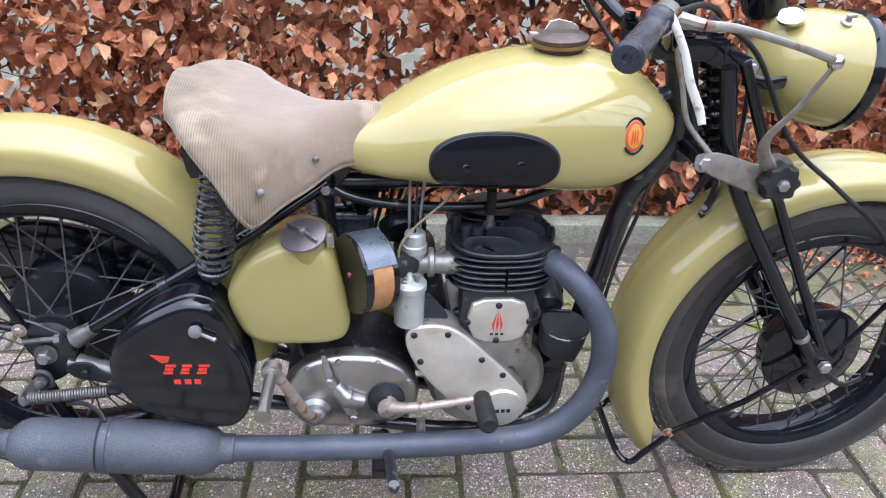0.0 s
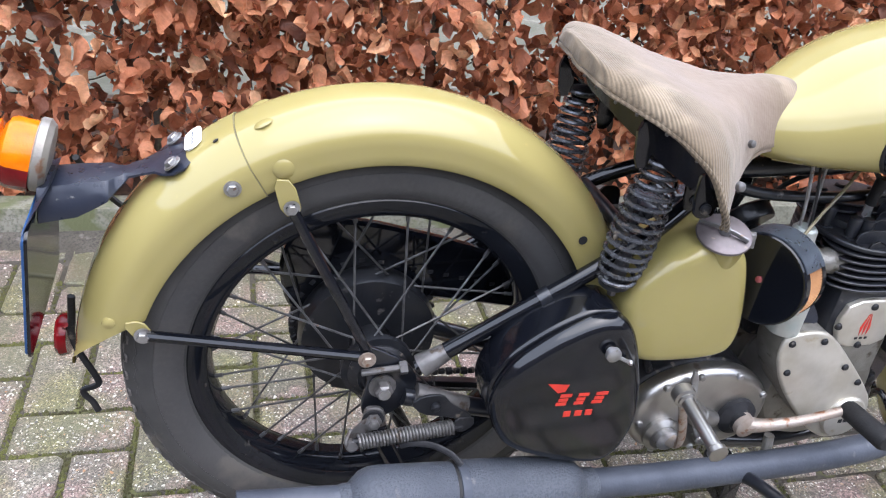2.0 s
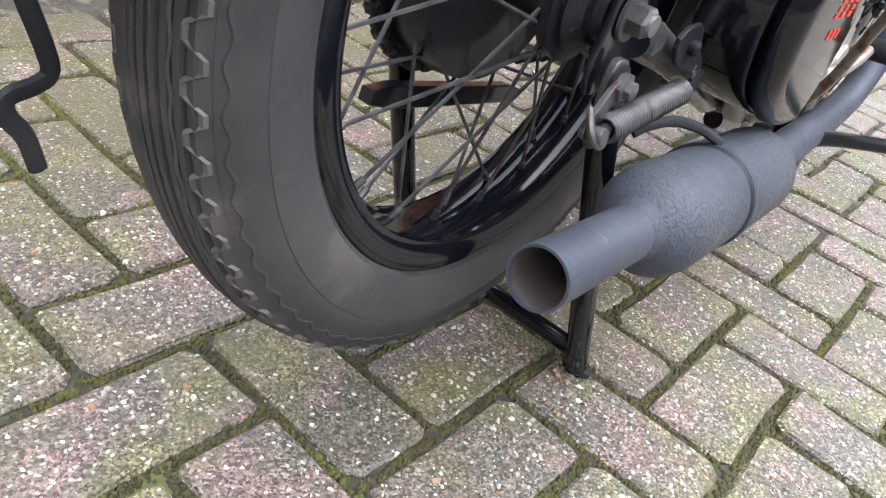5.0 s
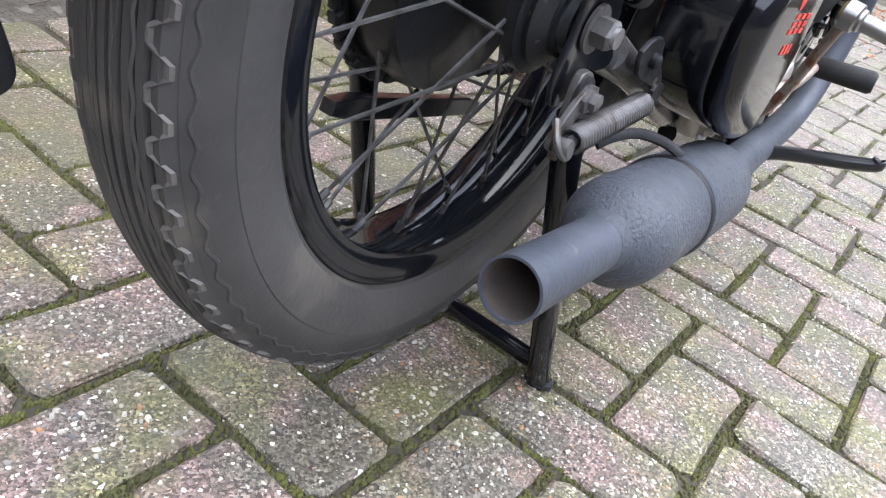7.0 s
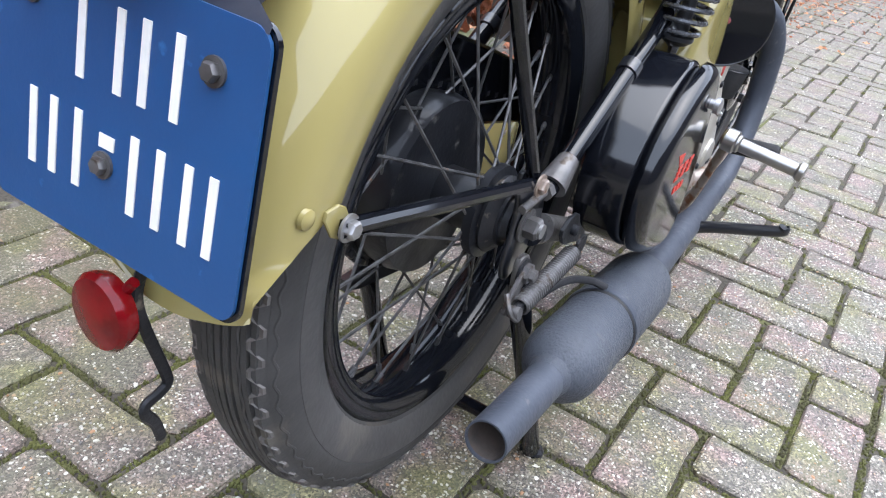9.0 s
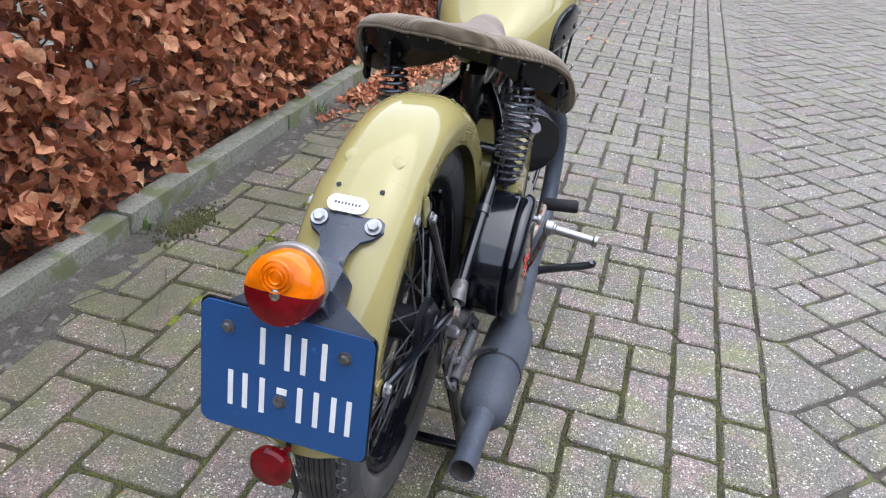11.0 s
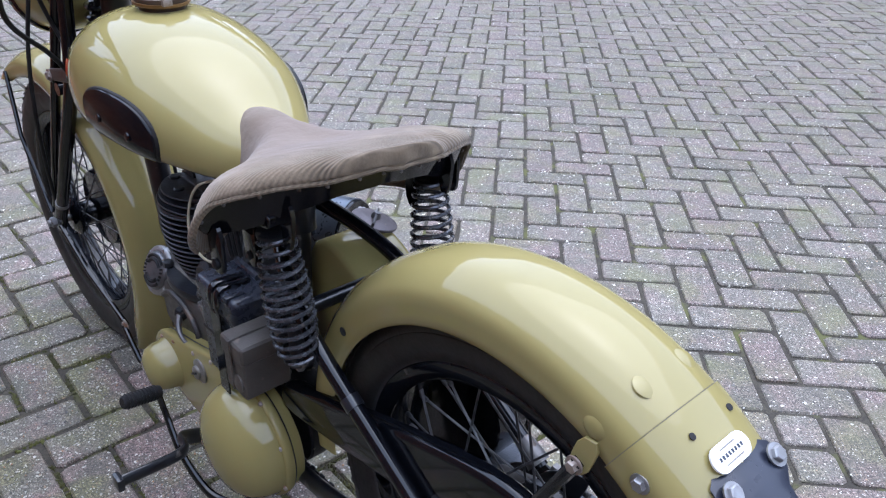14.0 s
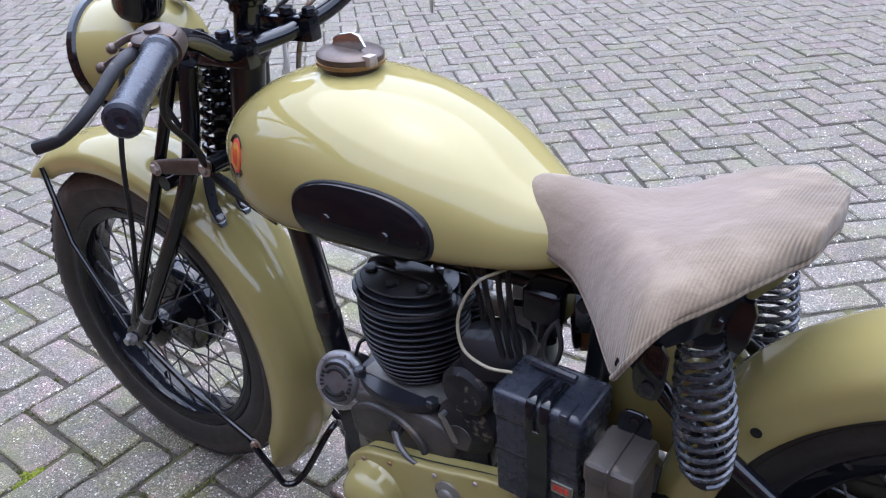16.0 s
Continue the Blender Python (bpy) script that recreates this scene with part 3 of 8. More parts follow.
def screw(at, axis, r=0.0055, h=0.004):
    return lathe([(r, 0), (r, h * 0.5), (r * 0.7, h)], at, axis, 14)


def interp(x, table):
    """Smooth reading of a table of (x, values...)."""
    if x <= table[0][0]:
        return table[0][1:]
    for a, b in zip(table, table[1:]):
        if x <= b[0]:
            s = (x - a[0]) / (b[0] - a[0])
            return tuple(p + (q - p) * s for p, q in zip(a[1:], b[1:]))
    return table[-1][1:]


def bar(at, u, v, w, h, lift=0.0008):
    """A flat raised bar in the plane of u and v, centred."""
    n = V(u).cross(V(v)).normalized()
    u, v, at = V(u).normalized() * w / 2, V(v).normalized() * h / 2, V(at)
    return skin([[at + n * k - u - v, at + n * k + u - v, at + n * k + u + v, at + n * k - u + v] for k in (0, lift)])

# ---- the motorcycle ----
REAR, FRONT = V((0, 0, 0.397)), V((1.378, 0, 0.325))
bike = thing("motorcycle", "khaki vintage motorcycle with corduroy saddle on its rear stand", "motorcycle")


def wheel(name, c, label):
    """A 19 inch wire wheel with a ribbed and notched tyre."""
    w = part(name, ring_solid([(0.222, -0.027), (0.222, 0.027), (0.216, 0.012), (0.216, -0.012)], c, (0, 1, 0), 72), RIMBLACK, bike, label)
    rim = [(0.2225, -0.030), (0.232, -0.036), (0.246, -0.036), (0.249, -0.0335), (0.246, -0.031), (0.236, -0.029), (0.226, -0.020), (0.2245, 0), (0.226, 0.020), (0.236, 0.029), (0.246, 0.031), (0.249, 0.0335), (0.246, 0.036), (0.232, 0.036), (0.2225, 0.030), (0.2215, 0)]
    part("rim", ring_solid(rim, c, (0, 1, 0), 96), RIMBLACK, w, "black-painted steel rim")
    # tyre: rounded flanks and a crown with grooves
    sec = [(0.243, -0.0305), (0.252, -0.038), (0.268, -0.0435), (0.285, -0.0445), (0.300, -0.042), (0.309, -0.038)]
    crown = []
    for k in range(-4, 5):
        y = k * 0.0075
        top = 0.3285 - 6.5 * y * y
        crown += [(top, y - 0.0026), (top, y + 0.0026), (top - 0.0035, y + 0.0031), (top - 0.0035, y + 0.0044)]
    sec += crown[:-2] + [(r, -y) for r, y in reversed(sec[:6])]
    tyre = part("tyre", ring_solid(sec, c, (0, 1, 0), 144), RUBBER, w, "worn black rubber tyre with ribbed tread", sharp=50)
    for side in (-1, 1):
        wall = [(0.2455, 0.0315), (0.2525, 0.0387), (0.268, 0.0443), (0.283, 0.0454), (0.2875, 0.0452), (0.2885, 0.0440), (0.283, 0.0435), (0.268, 0.0425), (0.2535, 0.0370)]
        # grey on the rear wheel's right side, black everywhere else
        part("sidewall", ring_solid([(r, side * y) for r, y in wall], c, (0, 1, 0), 120), SIDEWALL if side < 0 and c.x < 0.5 else BLACKWALL, tyre, "grey sidewall" if side < 0 and c.x < 0.5 else "black sidewall")
        part("tyre_shoulder", ring_solid([(r, side * y) for r, y in ((0.286, 0.0440), (0.2895, 0.0450), (0.295, 0.0444), (0.301, 0.0430), (0.308, 0.0402), (0.3145, 0.0362), (0.3125, 0.0345), (0.300, 0.0400))], c, (0, 1, 0), 120), RUBBER if side < 0 and c.x < 0.5 else FRONTWALL if c.x > 0.5 else BLACKWALL, tyre, "smooth weathered shoulder of the tyre")
    # a raised zigzag ridge on each shoulder and fine wavy sipes between
    def crown_at(y):
        return 0.3285 - 6.5 * y * y
    for side in (-1, 1):
        rings = []
        for k in range(72 * 8):
            a = 2 * math.pi * k / (72 * 8)
            f = (k / 8) % 1.0
            wave = min(max(abs(f - 0.5) * 4 - 1, -0.45), 0.45)
            y = side * (0.0300 + 0.0115 * wave)
            rings.append([c + V((math.cos(a) * r, yy, math.sin(a) * r)) for yy, r in ((y - 0.0030, crown_at(y) - 0.002), (y - 0.0020, crown_at(y) + 0.0003), (y + 0.0020, crown_at(y) + 0.0003), (y + 0.0030, crown_at(y) - 0.002))])
        part("tread_zigzag", skin(rings, loop=True), ZIGZAG, tyre, "worn pale zigzag ridge", smooth=False)
        rings = []
        for k in range(72 * 6):
            a = 2 * math.pi * k / (72 * 6)
            r = 0.3085 + 0.0016 * math.cos(2 * math.pi * (k / 6))
            y = side * (0.0402 - (r - 0.308) * 0.60)
            rings.append([c + V((math.cos(a) * rr, yy, math.sin(a) * rr)) for yy, rr in ((y - side * 0.0010, r - 0.0020), (y + side * 0.0009, r - 0.0004), (y + side * 0.0004, r + 0.0012), (y - side * 0.0012, r + 0.0018))])
        part("shoulder_wave", skin(rings, loop=True), RUBBER, tyre, "soft wavy ridge beside the tread")
    for y0 in (-0.0185, -0.0072, 0.0072, 0.0185):
        rings = []
        for k in range(288):
            a = 2 * math.pi * k / 288
            y = y0 + 0.0011 * math.sin(a * 72)
            r = crown_at(y)
            rings.append([c + V((math.cos(a) * rr, yy, math.sin(a) * rr)) for yy, rr in ((y - 0.0009, r - 0.001), (y, r + 0.0006), (y + 0.0009, r - 0.001))])
        part("tread_rib", skin(rings, loop=True), SIDEWALL, tyre)
    return w


def spokes(w, c, flange, count=40):
    for k in range(count):
        side = -1 if k % 2 else 1
        lean = 1 if (k // 2) % 2 else -1
        a = 2 * math.pi * k / count
        b = a + lean * radians(38)
        rf, y = flange[side]
        p = c + V((math.cos(b) * rf, y, math.sin(b) * rf))
        q = c + V((math.cos(a) * 0.2205, side * 0.006, math.sin(a) * 0.2205))
        d = (q - p).normalized()
        part("spoke", join(tube([p, q], 0.0017, 5, straight=True), tube([q - d * 0.016, q], 0.0031, 6, straight=True)), SPOKE, w)


rear_wheel = wheel("rear_wheel", REAR, "spoked rear wheel lifted off the ground by the stand")
spokes(rear_wheel, REAR, {1: (0.092, 0.030), -1: (0.045, -0.048)})
part("hub", lathe([(0.030, -0.075), (0.032, -0.060), (0.050, -0.056), (0.050, -0.046), (0.030, -0.040), (0.030, 0.005), (0.096, 0.012), (0.100, 0.030), (0.096, 0.056), (0.05, 0.062), (0.04, 0.075)], REAR, (0, 1, 0), 48), HUBBLACK, rear_wheel, "greasy black hub with brake drum")
teeth = [V((math.cos(a) * r, 0, math.sin(a) * r)) for a, r in ((2 * math.pi * k / 168, 0.108 if k % 4 < 2 else 0.100) for k in range(168))]
part("sprocket", skin([[REAR + p + V((0, y, 0)) for p in teeth] for y in (0.058, 0.065)]), GREASY, rear_wheel, smooth=False)
part("hub_cap", lathe([(0.040, -0.056), (0.042, -0.062), (0.036, -0.068), (0.024, -0.076), (0.022, -0.082)], REAR, (0, 1, 0), 36), GREASY, rear_wheel, "greasy bearing cap of the hub")

front_wheel = wheel("front_wheel", FRONT, "spoked front wheel resting on the pavers")
spokes(front_wheel, FRONT, {1: (0.040, 0.045), -1: (0.085, -0.022)})
part("hub", lathe([(0.030, 0.062), (0.045, 0.052), (0.045, 0.040), (0.028, 0.034), (0.028, -0.005), (0.090, -0.010), (0.096, -0.022), (0.096, -0.048), (0.088, -0.052)], FRONT, (0, 1, 0), 48), BLACK, front_wheel, "black hub with brake drum")
part("brake_plate", lathe([(0.098, -0.047), (0.100, -0.053), (0.090, -0.059), (0.055, -0.064), (0.030, -0.066), (0.028, -0.074)], FRONT, (0, 1, 0), 48), BLACK, front_wheel, "black front brake plate")

# axles, nuts
for c, ys in ((REAR, (-0.112, 0.112)), (FRONT, (-0.104, 0.112))):
    part("axle", tube([c + V((0, ys[0], 0)), c + V((0, ys[1], 0))], 0.008, 14, straight=True), BOLT, bike)
for side in (-1, 1):
    part("axle_nut", lathe([(0.0122, 0), (0.0122, 0.012), (0.0095, 0.0145)], REAR + V((0, side * 0.0945, 0)), (0, side, 0), 6), OILY, bike, "worn steel axle nut")
    part("axle_washer", lathe([(0.0185, 0), (0.0185, 0.0030)], REAR + V((0, side * 0.0915, 0)), (0, side, 0), 26), OILY, bike)
    part("axle_spacer", lathe([(0.019, -0.015), (0.020, 0), (0.016, 0.006)], REAR + V((0, side * 0.078, 0)), (0, side, 0), 24), GREASY, bike)
    part("axle_nut", lathe([(0.0125, 0), (0.0125, 0.010), (0.010, 0.012)], FRONT + V((0, side * 0.094, 0)), (0, side, 0), 6), BOLT, bike)


def mudguard(name, c, a0, a1, crown, depth, half, parent, label, rib=0.0, edge=None, steps=64, thick=0.0022, end=None):
    """A deep C-section blade round the wheel, from angle a0 to a1 (degrees, from ahead upwards); edge(angle) trims its sides."""
    n = 26
    rings = []
    for i in range(steps + 1):
        outer = []
        for k in range(n + 1):
            v = -1 + 2 * k / n
            # flat flanks, round shoulders, gently domed top
            s = abs(v)
            y = half * math.copysign(min(1.0, 1.32 * s) ** 0.9 * (1 - 0.03 * max(0, s - 0.75) / 0.25), v)
            drop = depth * (0.42 * min(1.0, s / 0.74) ** 2.7) if s < 0.74 else depth * (0.42 + 0.58 * (s - 0.74) / 0.26)
            a = a0 + ((end(v) if end else a1) - a0) * i / steps
            drop = min(drop, depth * (edge(a) if edge else 1.0))
            r = crown - drop + rib * math.exp(-((v / 0.06) ** 2))
            outer.append((y, r, radians(a)))
        inner = [(y * (1 - thick / half), r - thick, a) for y, r, a in reversed(outer)]
        rings.append([c + V((math.cos(a) * r, y, math.sin(a) * r)) for y, r, a in outer + inner])
    return part(name, skin(rings), PAINT, parent, label, sharp=50)


rear_guard = mudguard("rear_mudguard", REAR + V((-0.004, 0, 0.003)), -8, 121, 0.3735, 0.068, 0.068, bike, "glossy khaki rear mudguard")
tail = mudguard("tail_section", REAR, 118.5, 177.5, 0.3805, 0.071, 0.0705, rear_guard, "bolted-on khaki tail of the mudguard", edge=lambda a: 1.0 if a < 159.5 else max(1.0 - 0.92 * ((a - 159.5) / 10.5) ** 1.15, 0.05), end=lambda v: 175.0 - 5.0 * v * v)
gap = mudguard("guard_seam", REAR, 118.32, 118.5, 0.3793, 0.071, 0.0702, tail, "dark seam where the tail is bolted on", steps=2)
# a darker khaki marks the seam line
gap.data.materials[0] = SEAMKHAKI
front_guard = mudguard("front_mudguard", FRONT, 52, 216, 0.388, 0.056, 0.073, bike, "khaki front mudguard with a raised centre rib", rib=0.004, edge=lambda a: 1.0 if 62 < a < 206 else (1.0 - 0.6 * (a - 206) / 10 if a > 200 else 1.0 - 0.5 * (62 - a) / 10))


def polar(c, a, r, y):
    return c + V((math.cos(radians(a)) * r, y, math.sin(radians(a)) * r))


for y in (-0.029, 0.029):
    d = V((math.cos(radians(115)), 0, math.sin(radians(115))))
    part("dome_rivet", lathe([(0.012, 0), (0.009, 0.0012), (0.004, 0.0020), (0.001, 0.0022)], polar(REAR, 113.5, 0.3745, y), d, 20), PAINT, rear_guard)
    part("bolt_hole", lathe([(0.0034, 0), (0.0034, 0.0008)], polar(REAR, 122, 0.3790, y), polar(V((0, 0, 0)), 122, 1, 0), 16), RUBBER_BLACK, tail)
for side in (-1, 1):
    part("guard_bolt", hexbolt(polar(REAR, 123.2, 0.337, side * 0.0700), (0, side, 0), 0.0068, 0.006), BOLT, tail)
    part("dome_rivet", lathe([(0.013, 0), (0.010, 0.0025), (0.005, 0.0038), (0.001, 0.004)], polar(REAR, 113, 0.331, side * 0.0665), (0, side, 0), 20), PAINT, rear_guard)
    part("dome_rivet", lathe([(0.008, 0), (0.007, 0.003), (0.003, 0.0048), (0.001, 0.005)], V((-0.328, side * 0.0685, 0.506)), (0, side, 0), 16), PAINT, tail)
    part("bolt_hole", lathe([(0.0062, 0), (0.0062, 0.0008)], V((0.257, side * 0.0674, 0.597)), (0, side, 0), 18), RUBBER_BLACK, rear_guard)
    # tongue and stays
    part("stay_tongue", slab([(-0.142, 0.690), (-0.118, 0.688), (-0.106, 0.644), (-0.130, 0.642)], side * 0.0668, side * 0.0705, 0.0008, 1, 1), PAINT, rear_guard)
    part("stay_tongue", slab([(-0.315, 0.505), (-0.292, 0.508), (-0.278, 0.486), (-0.298, 0.478)], side * 0.0695, side * 0.0720, 0.0008, 1, 1), PAINT, tail)
    part("stay_bolt", hexbolt((-0.120, side * 0.0755, 0.656), (0, side, 0), 0.0066, 0.007), RUSTY if side > 0 else BOLT, bike)
    part("stay_bolt", hexbolt((-0.291, side * 0.0765, 0.490), (0, side, 0), 0.0072, 0.008), BOLT, bike)
    part("mudguard_stay", tube([(-0.122, side * 0.0735, 0.660), (-0.110, side * 0.0765, 0.635), (-0.02, side * 0.098, 0.45)], 0.0068, 10, straight=True), BLACK, bike, "black tubular mudguard stay")
    part("mudguard_stay", tube([(-0.296, side * 0.0745, 0.490), (-0.255, side * 0.080, 0.486), (-0.027, side * 0.100, 0.454)], 0.0068, 10, straight=True), BLACK, bike, "black tubular mudguard stay")
    part("stay_bolt", hexbolt((-0.026, side * 0.106, 0.454), (0, side, 0), 0.008, 0.007), RUSTY, bike)

# fuel tank
TANK = [(0.482, 0.012, 0.744, 0.728), (0.488, 0.034, 0.763, 0.712), (0.505, 0.053, 0.772, 0.703), (0.55, 0.088, 0.797, 0.699), (0.60, 0.114, 0.829, 0.698),
        (0.65, 0.134, 0.854, 0.698), (0.70, 0.145, 0.872, 0.697), (0.75, 0.150, 0.884, 0.696), (0.80, 0.152, 0.891, 0.694), (0.85, 0.152, 0.893, 0.691),
        (0.90, 0.145, 0.886, 0.695), (0.94, 0.131, 0.872, 0.710), (0.975, 0.108, 0.850, 0.735), (1.0, 0.080, 0.826, 0.757), (1.015, 0.050, 0.808, 0.773), (1.021, 0.018, 0.795, 0.785)]


def smooth_table(x, table):
    """Cubic reading of a table."""
    xs = [row[0] for row in table]
    k = max(0, min(len(xs) - 2, sum(1 for v in xs[1:-1] if x >= v)))
    s = (x - xs[k]) / (xs[k + 1] - xs[k])
    out = []
    for c in range(1, len(table[0])):
        p1, p2 = table[k][c], table[k + 1][c]
        m1 = (p2 - table[max(k - 1, 0)][c]) / (xs[k + 1] - xs[max(k - 1, 0)]) * (xs[k + 1] - xs[k])
        m2 = (table[min(k + 2, len(xs) - 1)][c] - p1) / (xs[min(k + 2, len(xs) - 1)] - xs[k]) * (xs[k + 1] - xs[k])
        out.append((2 * s ** 3 - 3 * s * s + 1) * p1 + (s ** 3 - 2 * s * s + s) * m1 + (3 * s * s - 2 * s ** 3) * p2 + (s ** 3 - s * s) * m2)
    return out


def tank_ring(x, n=48):
    w, top, low = smooth_table(x, TANK)
    mid = low + (top - low) * 0.40
    ring = []
    for k in range(n):
        a = 2 * math.pi * k / n
        cy, cz = math.cos(a), math.sin(a)
        e = 2 / 2.25 if cz > 0 else 2 / 3.2
        y = w * math.copysign(abs(cy) ** e, cy)
        z = mid + (top - mid if cz > 0 else mid - low) * math.copysign(abs(cz) ** e, cz)
        ring.append(V((x, y, z)))
    return ring


def tank_side(x, z, side, lift):
    """A place on the tank's flank."""
    w, top, low = smooth_table(x, TANK)
    mid = low + (top - low) * 0.40
    q, e = ((z - mid) / (top - mid), 2.25) if z > mid else ((mid - z) / (mid - low), 3.2)
    return V((x, side * (w * max(0.0, 1 - min(q, 1) ** e) ** (1 / e) + lift), z))


xs = [0.482, 0.484, 0.488, 0.495] + [0.505 + (0.975 - 0.505) * k / 36 for k in range(37)] + [0.985, 0.995, 1.005, 1.013, 1.018, 1.021]
tank = part("fuel_tank", skin([tank_ring(x) for x in xs]), PAINT, bike, "glossy khaki teardrop fuel tank", sharp=60)


def on_tank(cx, cz, rx, rz, side, lift, skew=0.0, shape=2.0, seg=48, rings=8, dome=0.0):
    """A pad laid on the tank's flank, an oval about (cx, cz)."""
    def place(r, a, up):
        ca, sa = math.cos(a), math.sin(a)
        x = cx + rx * r * math.copysign(abs(ca) ** (2 / shape), ca)
        z = cz + rz * r * math.copysign(abs(sa) ** (2 / shape), sa) + skew * (x - cx)
        return tank_side(x, z, side, up)
    rows = [(1.0, -0.002), (1.0, lift * 0.6), (0.985, lift * 0.9)] + [(1 - 0.97 * k / rings - 0.02, lift + dome * (k / rings)) for k in range(rings + 1)]
    return skin([[place(r, 2 * math.pi * k / seg, up) for k in range(seg)] for r, up in rows])


for side in (-1, 1):
    pad = part("knee_pad", on_tank(0.714, 0.7555, 0.093, 0.050, side, 0.006, 0.06, 2.3), PADBLACK, tank, "oval black knee pad plate")
    part("pad_rim", on_tank(0.714, 0.7555, 0.0955, 0.0525, side, 0.0035, 0.06, 2.3), RUBBER_BLACK, pad)
    for x, z in ((0.673, 0.752), (0.752, 0.761)):
        p0 = tank_side(x, z, side, 0.006)
        part("pad_screw", lathe([(0.0075, 0), (0.006, 0.002), (0.002, 0.0026)], p0, (0, side, 0.15), 16), BLACK, pad)
    # round maker's transfer: rings and leaves of colour
    badge = part("tank_transfer", on_tank(0.921, 0.800, 0.0118, 0.0178, side, 0.0012, 0, 2), YELLOW, tank, "red and yellow oval transfer")
    part("transfer_ring", on_tank(0.921, 0.800, 0.0152, 0.0213, side, 0.0008, 0, 2), RED, badge)
    for k in range(-1, 2):
        part("transfer_leaf", on_tank(0.921 + k * 0.0044, 0.799, 0.0014, 0.0112, side, 0.0018, k * -0.1, 2, 12, 3), RED, badge)
    for up in (1, -1):
        pts = [tank_side(0.921 + math.cos(a) * 0.0185, 0.800 + up * math.sin(a) * 0.0248, side, 0.001) for a in (radians(35 + 110 * k / 10) for k in range(11))]
        part("transfer_scroll", tube(pts, 0.0024, 6, straight=True, flat=0.35), BLACK, badge)
part("tank_seam", tube([tank_side(x, smooth_table(x, TANK)[2] + 0.004, -1, 0.001) for x in (0.52, 0.6, 0.7, 0.8, 0.88, 0.93)], 0.002, 6), PAINT, tank)

# filler cap
cap = part("filler_cap", lathe([(0.036, -0.012), (0.036, 0.008), (0.043, 0.009), (0.044, 0.012), (0.044, 0.017), (0.040, 0.020), (0.015, 0.022), (0.002, 0.022)], (0.828, 0, 0.895), (-0.05, 0, 1), 40), CAPBROWN, tank, "tarnished brown filler cap with a steel wing")
part("cap_rim", lathe([(0.0435, 0.004), (0.0452, 0.006), (0.0452, 0.0095), (0.043, 0.010)], (0.828, 0, 0.895), (-0.05, 0, 1), 40, cap=False), BRASS, cap, "brass rim of the filler cap")
part("cap_wing", slab([(0.797, 0.916), (0.858, 0.914), (0.852, 0.932), (0.812, 0.940)], -0.0015, 0.0015, 0.001, 1, 1), CHROME, cap)
part("cap_latch", box((0.014, 0.016, 0.014), pose(0.787, 0.010, 0.908), 0.002), RUSTY, cap)

# saddle
SEAT = [(0.590, 0.014, 0.764, 0.008), (0.586, 0.034, 0.779, 0.028), (0.570, 0.049, 0.793, 0.052), (0.535, 0.054, 0.802, 0.068), (0.48, 0.064, 0.803, 0.080), (0.44, 0.098, 0.804, 0.094), (0.40, 0.147, 0.807, 0.105),
        (0.367, 0.190, 0.812, 0.114), (0.345, 0.208, 0.816, 0.084), (0.318, 0.200, 0.821, 0.044), (0.290, 0.176, 0.827, 0.028), (0.266, 0.138, 0.831, 0.024), (0.248, 0.099, 0.833, 0.023), (0.235, 0.074, 0.836, 0.021), (0.230, 0.024, 0.832, 0.016), (0.228, 0.010, 0.816, 0.002)]


def seat_place(s, v, lift=0.0):
    """s runs from nose to back, v from side to side."""
    k = min(int(s * (len(SEAT) - 1)), len(SEAT) - 2)
    f = s * (len(SEAT) - 1) - k
    rows = [SEAT[max(k - 1, 0)], SEAT[k], SEAT[k + 1], SEAT[min(k + 2, len(SEAT) - 1)]]
    x, w, z, drop = [0.5 * (2 * b + (c - a) * f + (2 * a - 5 * b + 4 * c - d) * f * f + (3 * b - a - 3 * c + d) * f ** 3) for a, b, c, d in zip(*rows)]
    t = abs(v)
    y = w * math.copysign(1.12 * t - 0.12 * t ** 5, v)
    puff = 0.0035 * noise.noise(V((x * 16, y * 16, 1.5))) + 0.0016 * noise.noise(V((x * 45, y * 45, 4.5)))
    sag = -0.012 * math.exp(-((x - 0.40) / 0.06) ** 2) * (1 - t)
    flat = max(0.0, min(1.0, (0.47 - x) / 0.12))
    return V((x, y, z - drop * t ** (2.3 + 2.6 * flat) + puff * (0.3 + t) + sag + lift + 0.065 * y))


def seat_mesh():
    n, m = 96, 60
    rings = []
    for i in range(n + 1):
        s = i / n
        top = [seat_place(s, -1 + 2 * k / m) for k in range(m + 1)]
        low = [p + V((0.004 if s > 0.8 else 0, -0.006 * math.copysign(1, p.y) * min(1, abs(p.y) / 0.03), -0.008)) for p in reversed(top)]
        rings.append(top + low)
    return skin(rings)


def spring_coil(lo, hi, turns=12.5, per=16):
    """A barrel-shaped coil, slimmer at both ends."""
    q, n, pts = (hi - lo).to_track_quat("Z", "Y"), int(turns * per), []
    for i in range(n + 1):
        f, a = i / n, 2 * math.pi * i / per
        r = 0.0195 + 0.0098 * math.sin(math.pi * f ** 0.75) ** 0.8
        pts.append(lo.lerp(hi, f) + q @ V((math.cos(a) * r, math.sin(a) * r, 0)))
    return tube(pts, 0.0031, 7, straight=True)


saddle = part("saddle", seat_mesh(), CORD, bike, "saddle covered in worn fawn corduroy", sharp=70)


def seat_rim(v):
    """The back rim of the saddle, from one wing (v = -1) round the back to the other (v = 1)."""
    return seat_place(1 - 0.52 * abs(v), math.copysign(1, v))


